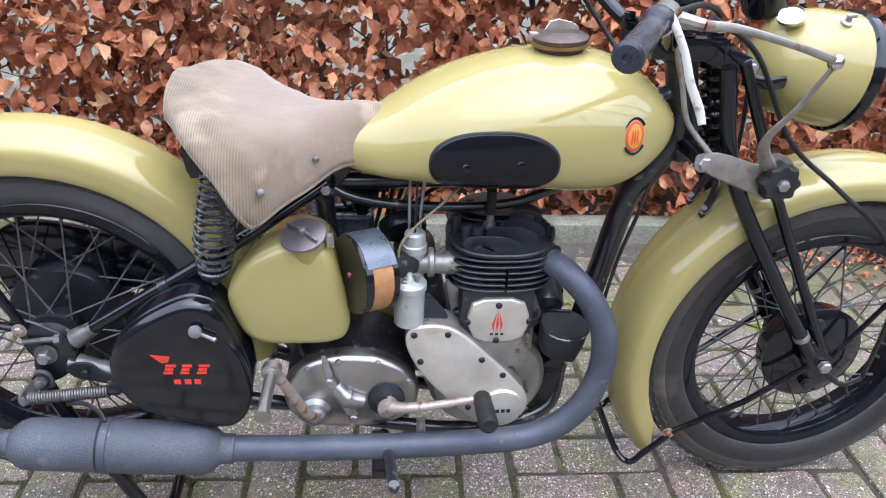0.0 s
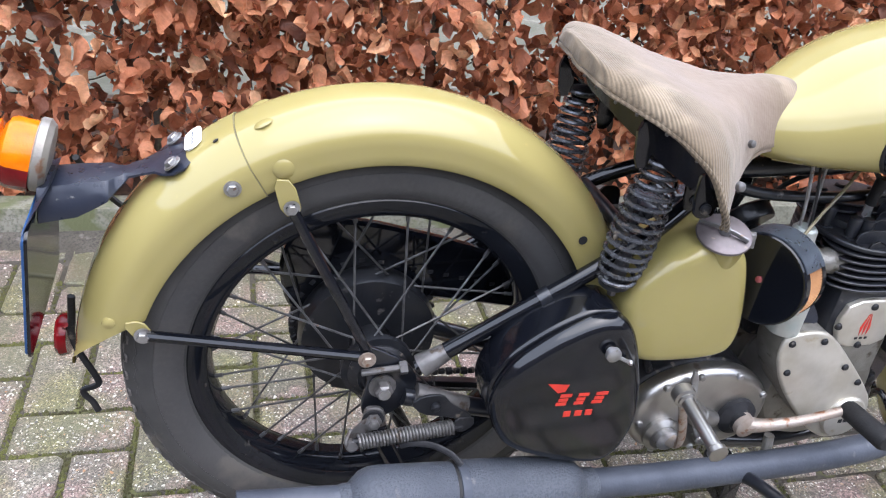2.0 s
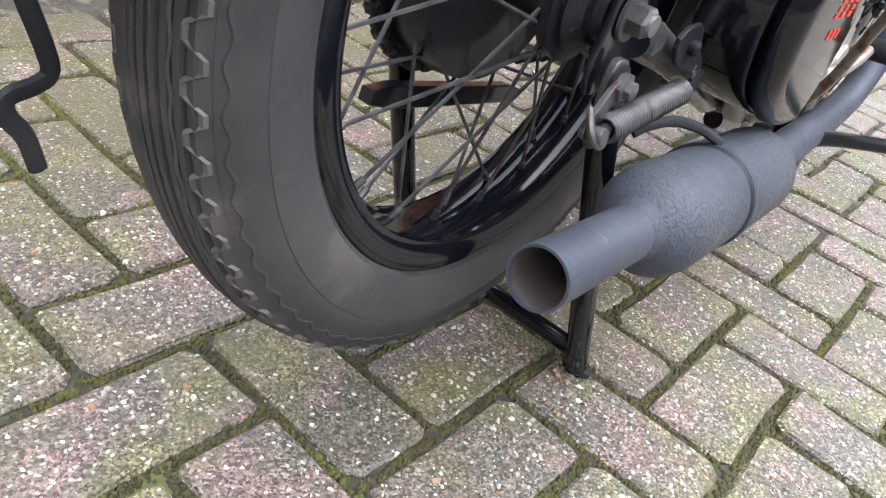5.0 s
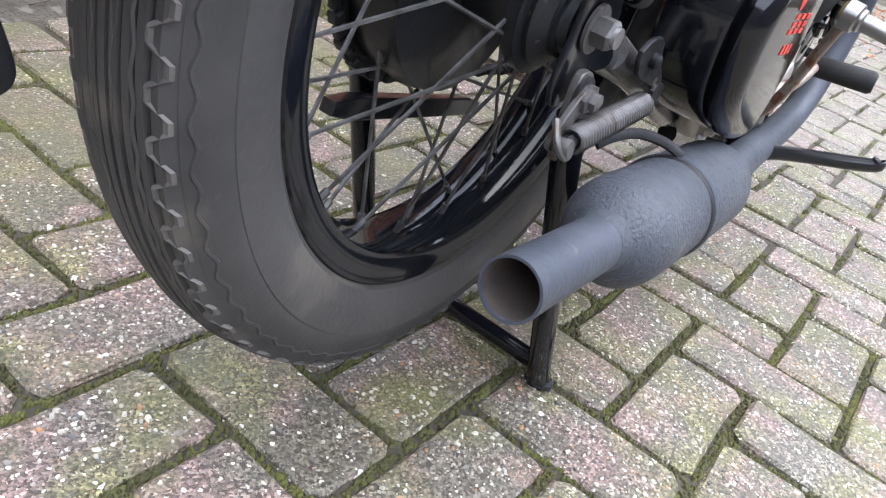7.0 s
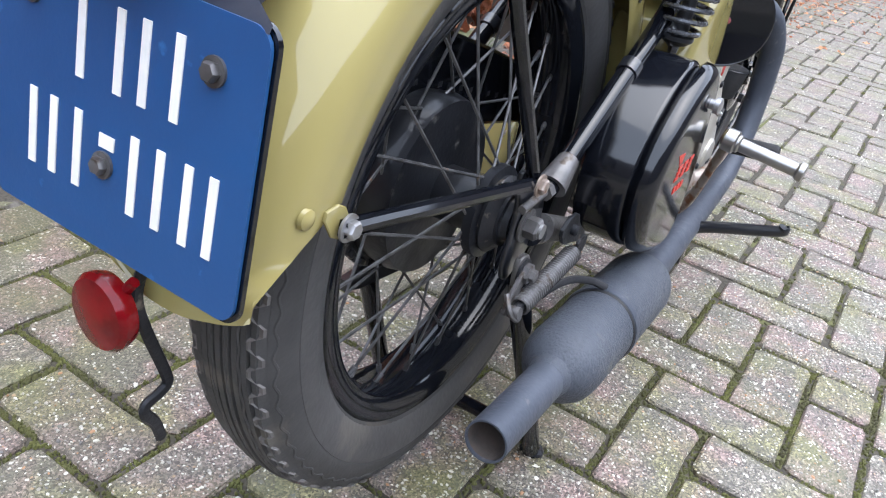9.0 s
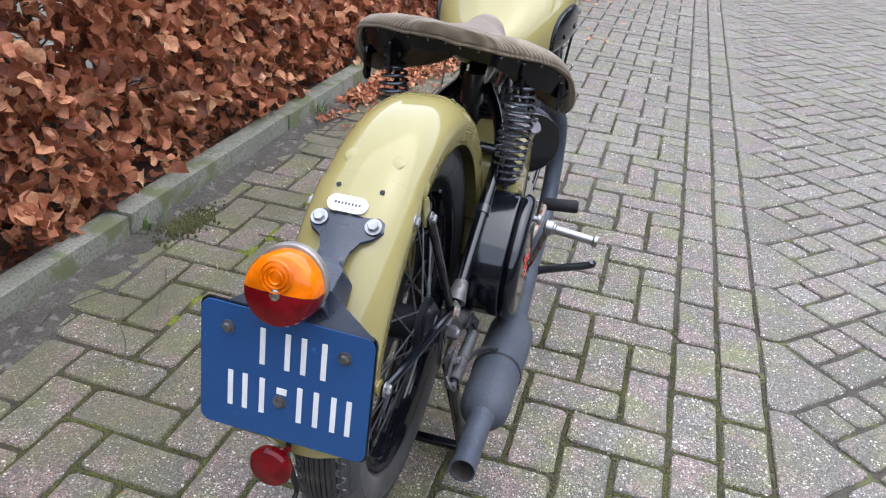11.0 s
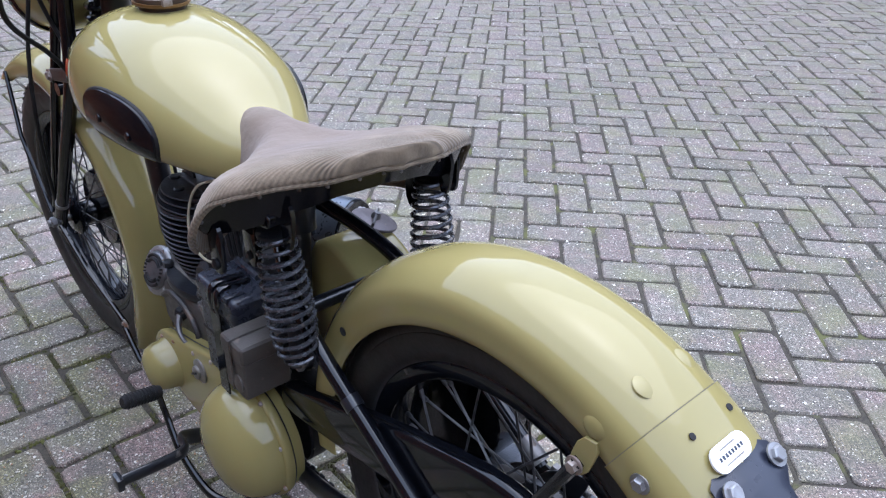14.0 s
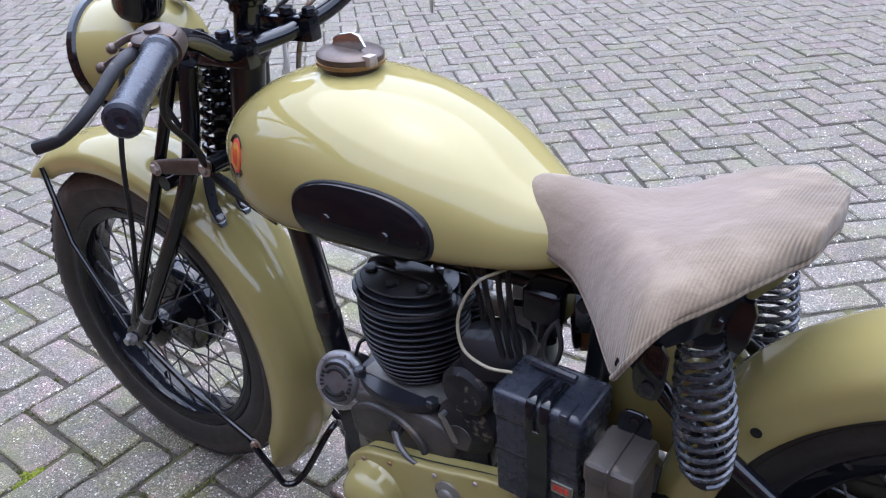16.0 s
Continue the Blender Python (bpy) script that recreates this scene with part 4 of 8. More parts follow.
part("cover_hem", tube([seat_rim(-1 + 2 * k / 60) + V((0.003, 0, -0.006)) for k in range(61)], 0.0032, 8, straight=True), CORD, saddle, "frayed rolled hem of the cover")
for side in (1, -1):
    part("cover_hem", tube([seat_place(k / 40, side) + V((0, -side * 0.005, -0.006)) for k in range(3, 20)], 0.0034, 8, straight=True), CORD, saddle)
part("nose_seam", tube([seat_place(0.125 - 0.02 * abs(v), v, 0.0008) for v in (-0.55, -0.35, -0.15, 0.05, 0.25, 0.40)], 0.0012, 6), GREASY, saddle, "dark stitched fold across the nose")
# the steel pan hangs below the cover all round the back, deepest at the wings
rows = []
for k in range(61):
    v = -0.97 + 1.94 * k / 60
    p = seat_rim(v)
    d = V((0.006, -0.008 * v, 0))
    low = 0.832 + 0.065 * p.y - interp(abs(v), [(0, 0.045), (0.25, 0.051), (0.45, 0.068), (0.6, 0.088), (0.82, 0.109), (1.0, 0.117)])[0]
    z1 = p.z - 0.003
    low = min(low, z1 - 0.010)
    rows.append([V((p.x + d.x, p.y + d.y, z1)), V((p.x + d.x * 1.7, p.y + d.y * 1.7, z1)), V((p.x + d.x * 4.2, p.y + d.y * 4.2, low)), V((p.x + d.x * 3.5, p.y + d.y * 3.5, low - 0.001))])
part("saddle_pan", skin(rows), PADBLACK, saddle, "black steel saddle pan edge")
under = []
for i in range(30):
    s = 0.12 + 0.80 * i / 29
    above = [seat_place(s, -0.80 + 1.6 * k / 20) for k in range(21)]
    under.append([V((p.x + 0.004, p.y * 0.94, p.z - 0.012)) for p in above] + [V((p.x + 0.004, p.y * 0.94, p.z - 0.017)) for p in reversed(above)])
part("saddle_underside", skin(under), GREASY, saddle)
for k in range(14):
    v = -0.82 + 1.64 * k / 13
    part("pan_rivet", lathe([(0.0024, -0.001), (0.0022, 0.0009), (0.0008, 0.0016)], seat_rim(v) + V((0.0086, -0.011 * v, -0.014)), (-1, 0.7 * v, 0.1), 10), OILY, saddle)
for side in (-1, 1):
    if side < 0:
        part("saddle_rivet", lathe([(0.0056, -0.003), (0.0048, 0.0016), (0.0022, 0.003)], (0.452, side * 0.086, 0.742), (0.2, side, 0.35), 18), OILY, saddle)
        part("saddle_rivet", lathe([(0.0065, -0.003), (0.0056, 0.0018), (0.0024, 0.0034)], V((0.379, side * 0.179, 0.729)), (0.2, side, 0.35), 18), OILY, saddle)
    tab = part("pan_tab", slab([(0.318, 0.755), (0.352, 0.755), (0.350, 0.700), (0.343, 0.692), (0.328, 0.692), (0.321, 0.700)], side * 0.180, side * 0.186, 0.0015, 2, 1), BLACK, saddle, "black steel tab under the wing")
    part("tab_bolt", lathe([(0.007, 0), (0.007, 0.003), (0.004, 0.005)], (0.335, side * 0.186, 0.705), (0, side, 0), 14), GREASY, tab)
    part("pan_bracket", slab([(0.262, 0.785), (0.290, 0.785), (0.288, 0.728), (0.270, 0.726)], side * 0.118, side * 0.124, 0.001, 1, 1), BLACK, saddle)
    part("pan_bracket", slab([(0.285, 0.772), (0.335, 0.768), (0.332, 0.750), (0.290, 0.748)], side * 0.105, side * 0.140, 0.003), BLACK, saddle)
    lug = part("spring_bracket", slab([(0.338, 0.755), (0.372, 0.745), (0.372, 0.690), (0.362, 0.672), (0.344, 0.674)], side * 0.128, side * 0.132, 0.0015, 2, 1), BLACK, saddle, "black steel saddle lug with a hole")
    part("lug_bolt", screw((0.357, side * 0.132, 0.688), (0, side, 0), 0.006, 0.004), GREASY, lug)
    lo, hi = V((0.289, side * 0.114, 0.562)), V((0.310, side * 0.121, 0.735))
    part("saddle_spring", spring_coil(lo, hi), SPRINGS, bike, "worn grey barrel coil spring under the saddle")
    part("spring_core", tube([lo, lo.lerp(hi, 0.25)], [0.012, 0.008], 12, straight=True), GREASY, bike)
    part("spring_bolt", lathe([(0.006, -0.020), (0.007, -0.012), (0.011, -0.010), (0.011, -0.004)], lo, (0, 0, 1), 6), OILY, bike)
    part("spring_lug", tube([lo + V((-0.004, 0, -0.006)), (0.275, side * 0.100, 0.572)], 0.010, 10, straight=True), FRAME, bike)
    part("spring_seat", lathe([(0.012, -0.010), (0.020, -0.004), (0.020, 0.001), (0.010, 0.006)], lo, (0, 0, 1), 24), GREASY, bike)
    part("spring_seat", lathe([(0.012, -0.008), (0.022, -0.002), (0.022, 0.002)], hi, (0, 0, 1), 24), GREASY, bike)
part("saddle_nose_pivot", tube([(0.468, -0.045, 0.668), (0.468, 0.045, 0.668)], 0.009, 14, straight=True), BLACK, bike)
part("saddle_nose_bolt", hexbolt((0.463, -0.047, 0.674), (0, -1, 0), 0.0085, 0.007, False), BOLT, bike)
part("nose_bracket", slab([(0.45, 0.66), (0.48, 0.655), (0.545, 0.765), (0.52, 0.775)], -0.018, 0.018, 0.004), BLACK, bike)

# frame
def frame_tube(name, pts, r, material=FRAME, seg=14, steps=6, label=""):
    return part(name, tube(pts, r, seg, steps), material, bike, label)


frame_tube("head_tube", [(1.022, 0, 0.905), (1.062, 0, 0.715)], 0.026)
frame_tube("top_tube", [(1.03, 0, 0.83), (0.75, 0, 0.69), (0.60, 0, 0.672), (0.455, 0, 0.668)], 0.015)
part("down_tube_lug", lathe([(0.0212, -0.022), (0.0228, -0.016), (0.0228, 0.012), (0.0212, 0.018)], (0.941, 0, 0.462), (0.18, 0, 1), 20), FRAME, bike)
frame_tube("down_tube", [(1.050, 0, 0.765), (1.010, 0, 0.700), (0.975, 0, 0.632), (0.944, 0, 0.472), (0.908, 0, 0.30)], 0.021, label="black front down tube")
frame_tube("tank_rail", [(0.462, -0.012, 0.668), (0.505, -0.020, 0.648), (0.58, -0.020, 0.634), (0.70, -0.016, 0.628), (0.80, -0.010, 0.640), (0.93, 0, 0.70)], 0.0085, label="black lower tank rail")
frame_tube("spring_bridge", [(0.322, -0.084, 0.601), (0.322, 0.0, 0.604), (0.322, 0.084, 0.604)], 0.0105, label="black cross tube between the upper stays")
frame_tube("seat_tube", [(0.455, 0, 0.675), (0.472, 0, 0.45), (0.485, 0, 0.25)], 0.0165)
part("seat_lug", lathe([(0.022, -0.03), (0.024, 0), (0.022, 0.03)], (0.455, 0, 0.672), (0.1, 0, 1), 20), FRAME, bike)
part("head_lug", lathe([(0.030, -0.012), (0.034, 0), (0.030, 0.012)], (1.024, 0, 0.893), (-0.2, 0, 1), 24), FRAME, bike)
part("head_gusset", slab([(0.995, 0.79), (1.045, 0.83), (1.055, 0.73), (1.005, 0.64)], -0.010, 0.010, 0.004), FRAME, bike)
for side in (-1, 1):
    y = side
    frame_tube("seat_stay", [(0.462, y * 0.030, 0.678), (0.40, y * 0.064, 0.646), (0.33, y * 0.088, 0.606), (0.26, y * 0.0925, 0.561), (0.16, y * 0.0915, 0.497), (0.045, y * 0.090, 0.423)], 0.0112, BLACK, label="glossy black tubular upper stay")
    part("stay_joint", tube([(0.083, y * 0.0915, 0.447), (0.050, y * 0.091, 0.425)], [0.012, 0.017], 14, straight=True), OILY, bike)
    part("stay_clip", tube([(0.214, y * 0.092, 0.5315), (0.200, y * 0.092, 0.5225)], 0.0132, 14, straight=True), FRAME, bike)
    frame_tube("chain_stay", [(0.485, y * 0.050, 0.235), (0.35, y * 0.075, 0.270), (0.15, y * 0.090, 0.340), (0.03, y * 0.090, 0.375)], 0.013)
    part("chain_stay_end", tube([(0.12, y * 0.095, 0.352), (0.045, y * 0.092, 0.378)], [0.014, 0.0165], 14, straight=True), OILY, bike)
    part("axle_plate", slab([(-0.038, 0.465), (-0.010, 0.458), (0.034, 0.430), (0.052, 0.398), (0.030, 0.352), (-0.015, 0.330), (-0.028, 0.36), (-0.018, 0.41)], y * 0.084, y * 0.090, 0.002), FRAME, bike, "greasy black axle plate")
    part("axle_adjuster", tube([(-0.03, y * 0.096, 0.425), (0.03, y * 0.096, 0.43)], 0.0045, 10, straight=True), OILY, bike)
    part("adjuster_nut", lathe([(0.009, 0), (0.009, 0.010)], V((0.020, y * 0.096, 0.428)), (1, 0, 0.1), 6), OILY, bike)
    frame_tube("engine_cradle", [(0.895, y * 0.02, 0.30), (0.86, y * 0.055, 0.215), (0.70, y * 0.065, 0.185), (0.49, y * 0.060, 0.215)], 0.013)

# rear stand
stand = part("rear_stand", tube([(0.154, -0.128, 0.022), (0.154, 0.128, 0.022)], 0.0105, 12, straight=True), BLACK, bike, "black tubular rear stand, lowered")
for side in (-1, 1):
    part("stand_leg", tube([(-0.004, side * 0.103, 0.335), (0.014, side * 0.107, 0.290), (0.060, side * 0.114, 0.195), (0.154, side * 0.127, 0.002)], 0.0125, 14), BLACK, stand)
    part("stand_foot", lathe([(0.017, -0.004), (0.017, 0.001), (0.013, 0.006)], (0.158, side * 0.127, 0.002), (0.3, 0, 1), 18), GREASY, stand)
    part("stand_lug", slab([(-0.026, 0.372), (0.002, 0.370), (0.008, 0.340), (0.004, 0.300), (-0.012, 0.296), (-0.020, 0.330)], side * 0.099, side * 0.106, 0.002), OILY, stand)
    part("stand_pivot", lathe([(0.011, 0), (0.011, 0.008), (0.007, 0.009), (0.007, 0.014), (0.005, 0.015)], V((-0.012, side * 0.107, 0.353)), (0, side, 0), 6), OILY, stand)
    part("pivot_washer", lathe([(0.015, 0), (0.015, 0.003)], V((-0.012, side * 0.1055, 0.353)), (0, side, 0), 22), GREASY, stand)
part("stand_spring", helix((-0.032, -0.119, 0.3260), (0.098, -0.120, 0.3385), 0.0092, 0.0021, 29, 6, 10), OILY, stand, "coil return spring of the stand")
part("spring_core", tube([(-0.040, -0.119, 0.3255), (0.110, -0.120, 0.340)], 0.0055, 8, straight=True), GREASY, stand)
part("stand_stop", slab([(-0.036, 0.266), (-0.040, 0.243), (0.10, 0.226), (0.22, 0.212), (0.22, 0.232), (0.10, 0.247)], 0.084, 0.100, 0.003, 2, 1), FRAME, stand, "black cross bar beside the stand")
part("spring_hook", join(tube([(-0.040, -0.106, 0.338), (-0.048, -0.116, 0.326), (-0.043, -0.123, 0.317), (-0.034, -0.122, 0.320), (-0.032, -0.118, 0.327)], 0.0030, 8), lathe([(0.0065, -0.006), (0.0075, 0), (0.0065, 0.006)], (-0.041, -0.119, 0.323), (0, -1, 0.2), 14)), OILY, stand, "rusty hook of the return spring")
part("spring_arm", slab([(-0.020, 0.362), (-0.004, 0.356), (-0.030, 0.322), (-0.040, 0.314), (-0.050, 0.320), (-0.046, 0.332)], -0.112, -0.107, 0.0015, 2, 1), OILY, stand, "rusty arm that carries the spring hook")
part("spring_tab", slab([(0.098, 0.356), (0.124, 0.356), (0.126, 0.342), (0.112, 0.330), (0.100, 0.334)], -0.124, -0.120, 0.001, 1, 1), GREASY, stand)

# toolbox
BOXLINE = [(0.123, 0.430), (0.145, 0.482), (0.195, 0.521), (0.248, 0.547), (0.286, 0.543), (0.310, 0.508), (0.336, 0.420), (0.341, 0.365), (0.326, 0.316), (0.297, 0.295), (0.230, 0.309), (0.157, 0.341), (0.131, 0.385)]
toolbox = part("toolbox", slab(BOXLINE, -0.092, -0.1525, 0.006, 3, 3), TOOLBLACK, bike, "glossy black triangular toolbox")
lid = part("lid", slab([(0.235 + (x - 0.235) * 1.015, 0.425 + (z - 0.425) * 1.015) for x, z in BOXLINE], -0.153, -0.1805, 0.020, 6, 3), TOOLBLACK, toolbox, "glossy black lid with red markings")
part("lid_knob", join(lathe([(0.006, 0), (0.006, 0.008), (0.010, 0.009), (0.010, 0.015), (0.006, 0.017)], (0.267, -0.1775, 0.503), (0, -1, 0), 16), tube([(0.262, -0.1885, 0.505), (0.292, -0.1895, 0.489)], 0.0028, 8, straight=True), lathe([(0.002, -0.004), (0.004, 0), (0.002, 0.004)], (0.294, -0.1895, 0.488), (0, -1, 0), 12)), BOLT, lid, "steel toggle knob")
wing = [(0.192, 0.4555), (0.222, 0.4515), (0.218, 0.4405), (0.208, 0.439)]
part("marking", slab(wing, -0.180, -0.1810, 0, 1, 0), RED, lid, "red winged mark", smooth=False)
for x, w in ((0.221, 0.016), (0.246, 0.015), (0.272, 0.017)):
    part("marking", bar((x, -0.1803, 0.4335 - 0.02 * (x - 0.221)), (1, 0, -0.02), (0.12, 0, 1), w, 0.005, 0.001), RED, lid, smooth=False)
    part("marking", bar((x - 0.003, -0.1803, 0.4265 - 0.02 * (x - 0.221)), (1, 0, -0.02), (0.12, 0, 1), w * 0.8, 0.005, 0.001), RED, lid, smooth=False)
    part("marking", bar((x - 0.005, -0.1803, 0.420 - 0.02 * (x - 0.221)), (1, 0, -0.02), (0.12, 0, 1), w * 0.9, 0.005, 0.001), RED, lid, smooth=False)
for x in (0.228, 0.244, 0.259):
    part("marking", bar((x, -0.1803, 0.402 - 0.02 * (x - 0.228)), (1, 0, -0.02), (0, 0, 1), 0.010, 0.009, 0.001), RED, lid, smooth=False)
part("box_bolt", hexbolt((0.214, -0.112, 0.520), (-0.3, -0.3, 1), 0.010, 0.006), RUSTY, toolbox, "rusty bolt with a large washer")

# oil tank
OIL = [(0.303, 0.520), (0.318, 0.562), (0.356, 0.598), (0.404, 0.620), (0.438, 0.622), (0.468, 0.605), (0.484, 0.562), (0.502, 0.480), (0.494, 0.440), (0.455, 0.428), (0.355, 0.430), (0.325, 0.452)]
oil = part("oil_tank", slab(OIL, -0.022, -0.134, 0.018, 5, 3), PAINT, bike, "khaki oil tank with a filler on its shoulder", sharp=60)
q = V((-0.16, -0.30, 0.94)).normalized()
c = V((0.431, -0.113, 0.622)) + q * 0.0
part("oil_neck", lathe([(0.031, -0.034), (0.031, 0.003), (0.029, 0.005)], c, q, 28), PAINT, oil)
ocap = part("oil_cap", lathe([(0.033, 0.003), (0.0355, 0.004), (0.0365, 0.006), (0.0355, 0.008), (0.033, 0.0085), (0.012, 0.0105), (0.002, 0.011)], c, q, 40), CAPSTEEL, oil, "dull plated oil filler cap")
d = V((0.55, -0.35, -0.45)).normalized()
d = (d - q * d.dot(q)).normalized()
part("cap_bar", tube([c + q * 0.012 - d * 0.035, c + q * 0.016 - d * 0.012, c + q * 0.016 + d * 0.012, c + q * 0.012 + d * 0.031], 0.0034, 8, straight=True, flat=0.7), COIL, ocap)
part("cap_stud", lathe([(0.0075, 0.008), (0.0075, 0.015), (0.005, 0.020), (0.001, 0.021)], c, q, 16), COIL, ocap)
part("cap_clip", join(box((0.007, 0.012, 0.016), Matrix.Translation(c + q * 0.004 + V((0.0385, -0.006, -0.002))), 0.002), tube([c + V((0.041, -0.006, 0.010)), c + V((0.043, -0.008, -0.012))], 0.003, 8, straight=True)), BOLT, ocap)
part("oil_pipe", tube([(0.40, -0.06, 0.43), (0.42, -0.07, 0.36), (0.50, -0.06, 0.30), (0.62, -0.05, 0.26)], 0.006, 8), GREASY, bike)

# air filter
a0, a1 = V((0.500, -0.126, 0.562)), V((0.562, -0.096, 0.560))
ax = (a1 - a0).normalized()
filt = part("air_filter", lathe([(0.002, -0.0002), (0.060, 0.0), (0.063, -0.001), (0.0648, 0.001), (0.065, 0.011), (0.062, 0.012), (0.062, 0.046), (0.065, 0.047), (0.0648, 0.055), (0.058, 0.058), (0.02, 0.062)], a0, ax, 48), BLACK, bike, "black drum air filter")
part("gauze", lathe([(0.0628, 0.0125), (0.0628, 0.0455)], a0, ax, 48, cap=False), COPPER, filt, "copper-coloured filter gauze")
gz = bmesh.new()
for k in range(90):
    a = 2 * math.pi * k / 90
    qq = ax.to_track_quat("Z", "Y")
    for s in (-1, 1):
        join(gz, tube([a0 + qq @ V((math.cos(a + s * 0.30 * f) * 0.0634, math.sin(a + s * 0.30 * f) * 0.0634, 0.012 + 0.034 * f)) for f in (0, 0.5, 1)], 0.0007, 4, straight=True, cap=False))
tagged(part("gauze_mesh", gz, COPPER, filt), kind="stuff")
def arc_band(a_from, a_to, r, h0, h1):
    up = (V((0, 0.35, 1)) - ax * ax.dot(V((0, 0.35, 1)))).normalized()
    out = ax.cross(up)
    rows = []
    for k in range(25):
        a = radians(a_from + (a_to - a_from) * k / 24)
        rows.append([a0 + ax * h + (up * math.cos(a) + out * math.sin(a)) * rr for rr, h in ((r, h0), (r, h1), (r - 0.002, h1), (r - 0.002, h0))])
    return skin(rows)
part("filter_band", arc_band(-74, 74, 0.0662, 0.004, 0.053), mat("grey_tin", (0.13, 0.155, 0.19), (0.085, 0.10, 0.125), 20, 0.3, 0.7, 0.1), filt, "grey tin band round the filter")
part("filter_dot", lathe([(0.005, 0), (0.0045, 0.003), (0.002, 0.004)], a0, -ax, 14), mat("faded_red_stud", (0.22, 0.05, 0.05), (0.15, 0.03, 0.03), 60, 0.4), filt, "small red stud")

# carburettor
carb = part("carburettor", lathe([(0.020, 0), (0.022, 0.012), (0.017, 0.020), (0.0175, 0.075), (0.021, 0.078), (0.021, 0.090), (0.0185, 0.092), (0.0175, 0.110), (0.014, 0.114), (0.004, 0.115)], (0.606, -0.062, 0.492), (0, 0, 1), 24), CARBGREY, bike, "weathered alloy carburettor")
part("float_bowl", lathe([(0.020, 0), (0.025, 0.004), (0.0255, 0.068), (0.028, 0.070), (0.028, 0.080), (0.024, 0.084), (0.010, 0.088), (0.005, 0.096), (0.001, 0.097)], (0.597, -0.098, 0.450), (0, 0, 1), 28), CARBGREY, carb, "grey-blue float bowl")
part("intake_pipe", tube([(0.612, -0.062, 0.545), (0.645, -0.066, 0.548), (0.685, -0.06, 0.545)], [0.017, 0.018, 0.021], 16), CAST, carb, "rusty alloy inlet pipe")
part("inlet_flange", lathe([(0.023, 0), (0.025, 0.002), (0.025, 0.009), (0.022, 0.011)], (0.628, -0.064, 0.548), (1, 0, 0), 24), CAST, carb)
part("bowl_tickler", lathe([(0.004, 0), (0.004, 0.012), (0.006, 0.013), (0.006, 0.016), (0.001, 0.017)], (0.608, -0.106, 0.534), (0, 0, 1), 12), BOLT, carb)
part("bowl_screw", hexbolt((0.588, -0.106, 0.536), (0, 0, 1), 0.005, 0.004), BOLT, carb)
part("filter_elbow", tube([(0.56, -0.092, 0.556), (0.585, -0.075, 0.552), (0.60, -0.065, 0.548)], 0.022, 16), GREASY, carb)
for k, (dx, dy) in enumerate(((-0.006, 0), (0.006, 0.004), (0.0, -0.008))):
    part("carb_cable", tube([(0.606 + dx * 1.5, -0.060 + dy, 0.600), (0.606 + dx * 1.6, -0.056 + dy, 0.640), (0.61 + dx * 2, -0.04, 0.700)], 0.0026 if k < 2 else 0.002, 7), BOLT if k < 2 else CABLE, carb)
part("fuel_pipe", tube([(0.70, -0.03, 0.692), (0.66, -0.05, 0.66), (0.585, -0.085, 0.60), (0.580, -0.092, 0.54)], 0.0024, 8), mat("clear_fuel_hose", (0.20, 0.17, 0.10), (0.15, 0.13, 0.08), 30, 0.3), carb)
part("choke_lever", slab([(0.618, 0.506), (0.630, 0.506), (0.662, 0.466), (0.664, 0.452), (0.616, 0.452)], -0.094, -0.090, 0.001, 1, 1), BRACKET, carb)

# cylinder, head
CY = V((0.752, 0.0, 0))
def fin(z, t, rx, ry, shift_y, bevel=0.001, seg=44, power=2.6, notch=0):
    pts = []
    for k in range(seg):
        a = 2 * math.pi * k / seg
        s = max(0.0, math.sin(a))
        pts.append((CY.x + rx * (1 - 0.16 * s) * math.copysign(abs(math.cos(a)) ** (2 / (power + (2.0 - power) * min(1.0, 2 * s))), math.cos(a)), shift_y + ry * math.copysign(abs(math.sin(a)) ** (2 / power), math.sin(a))))
    if notch:
        x, y = pts[33]
        pts[33:34] = [(x + 0.004 - 0.0025, y), (x + 0.004 - 0.0025, y + notch), (x + 0.004 + 0.0025, y + notch), (x + 0.004 + 0.0025, y)]
    return skin([[V((x0 + (x - x0) * s, y0 + (y - y0) * s, z + h)) for x, y in pts for x0, y0 in ((CY.x, shift_y),)] for h, s in ((0, 0.985), (t * 0.25, 1.0), (t * 0.75, 1.0), (t, 0.985))])


engine = part("engine", fin(0.435, 0.142, 0.050, 0.066, -0.010), ENGINE, bike, "black cast-iron side-valve engine")
for k in range(13):
    z = 0.450 + k * 0.0105
    f = 0.056 + 0.027 * math.sin(math.pi / 2 * min(1, k / 9)) ** 0.9
    part("cylinder_fin", fin(z, 0.0034, f * 1.05, f * 0.92, 0.010, power=2.1), ENGINE, engine)
for k in range(6, 12):
    part("cylinder_fin", fin(0.4442 + k * 0.0113, 0.0040, 0.087, 0.054, -0.053, notch=0.016 if k < 10 else 0), ENGINE, engine)
part("valve_chest", box((0.125, 0.05, 0.10), pose(0.748, -0.068, 0.462), 0.006), ENGINE, engine)
head = part("cylinder_head", fin(0.576, 0.008, 0.0905, 0.096, -0.012), ENGINE, engine, "black finned cylinder head")
part("head_crown", fin(0.583, 0.012, 0.066, 0.060, 0.006), ENGINE, head)
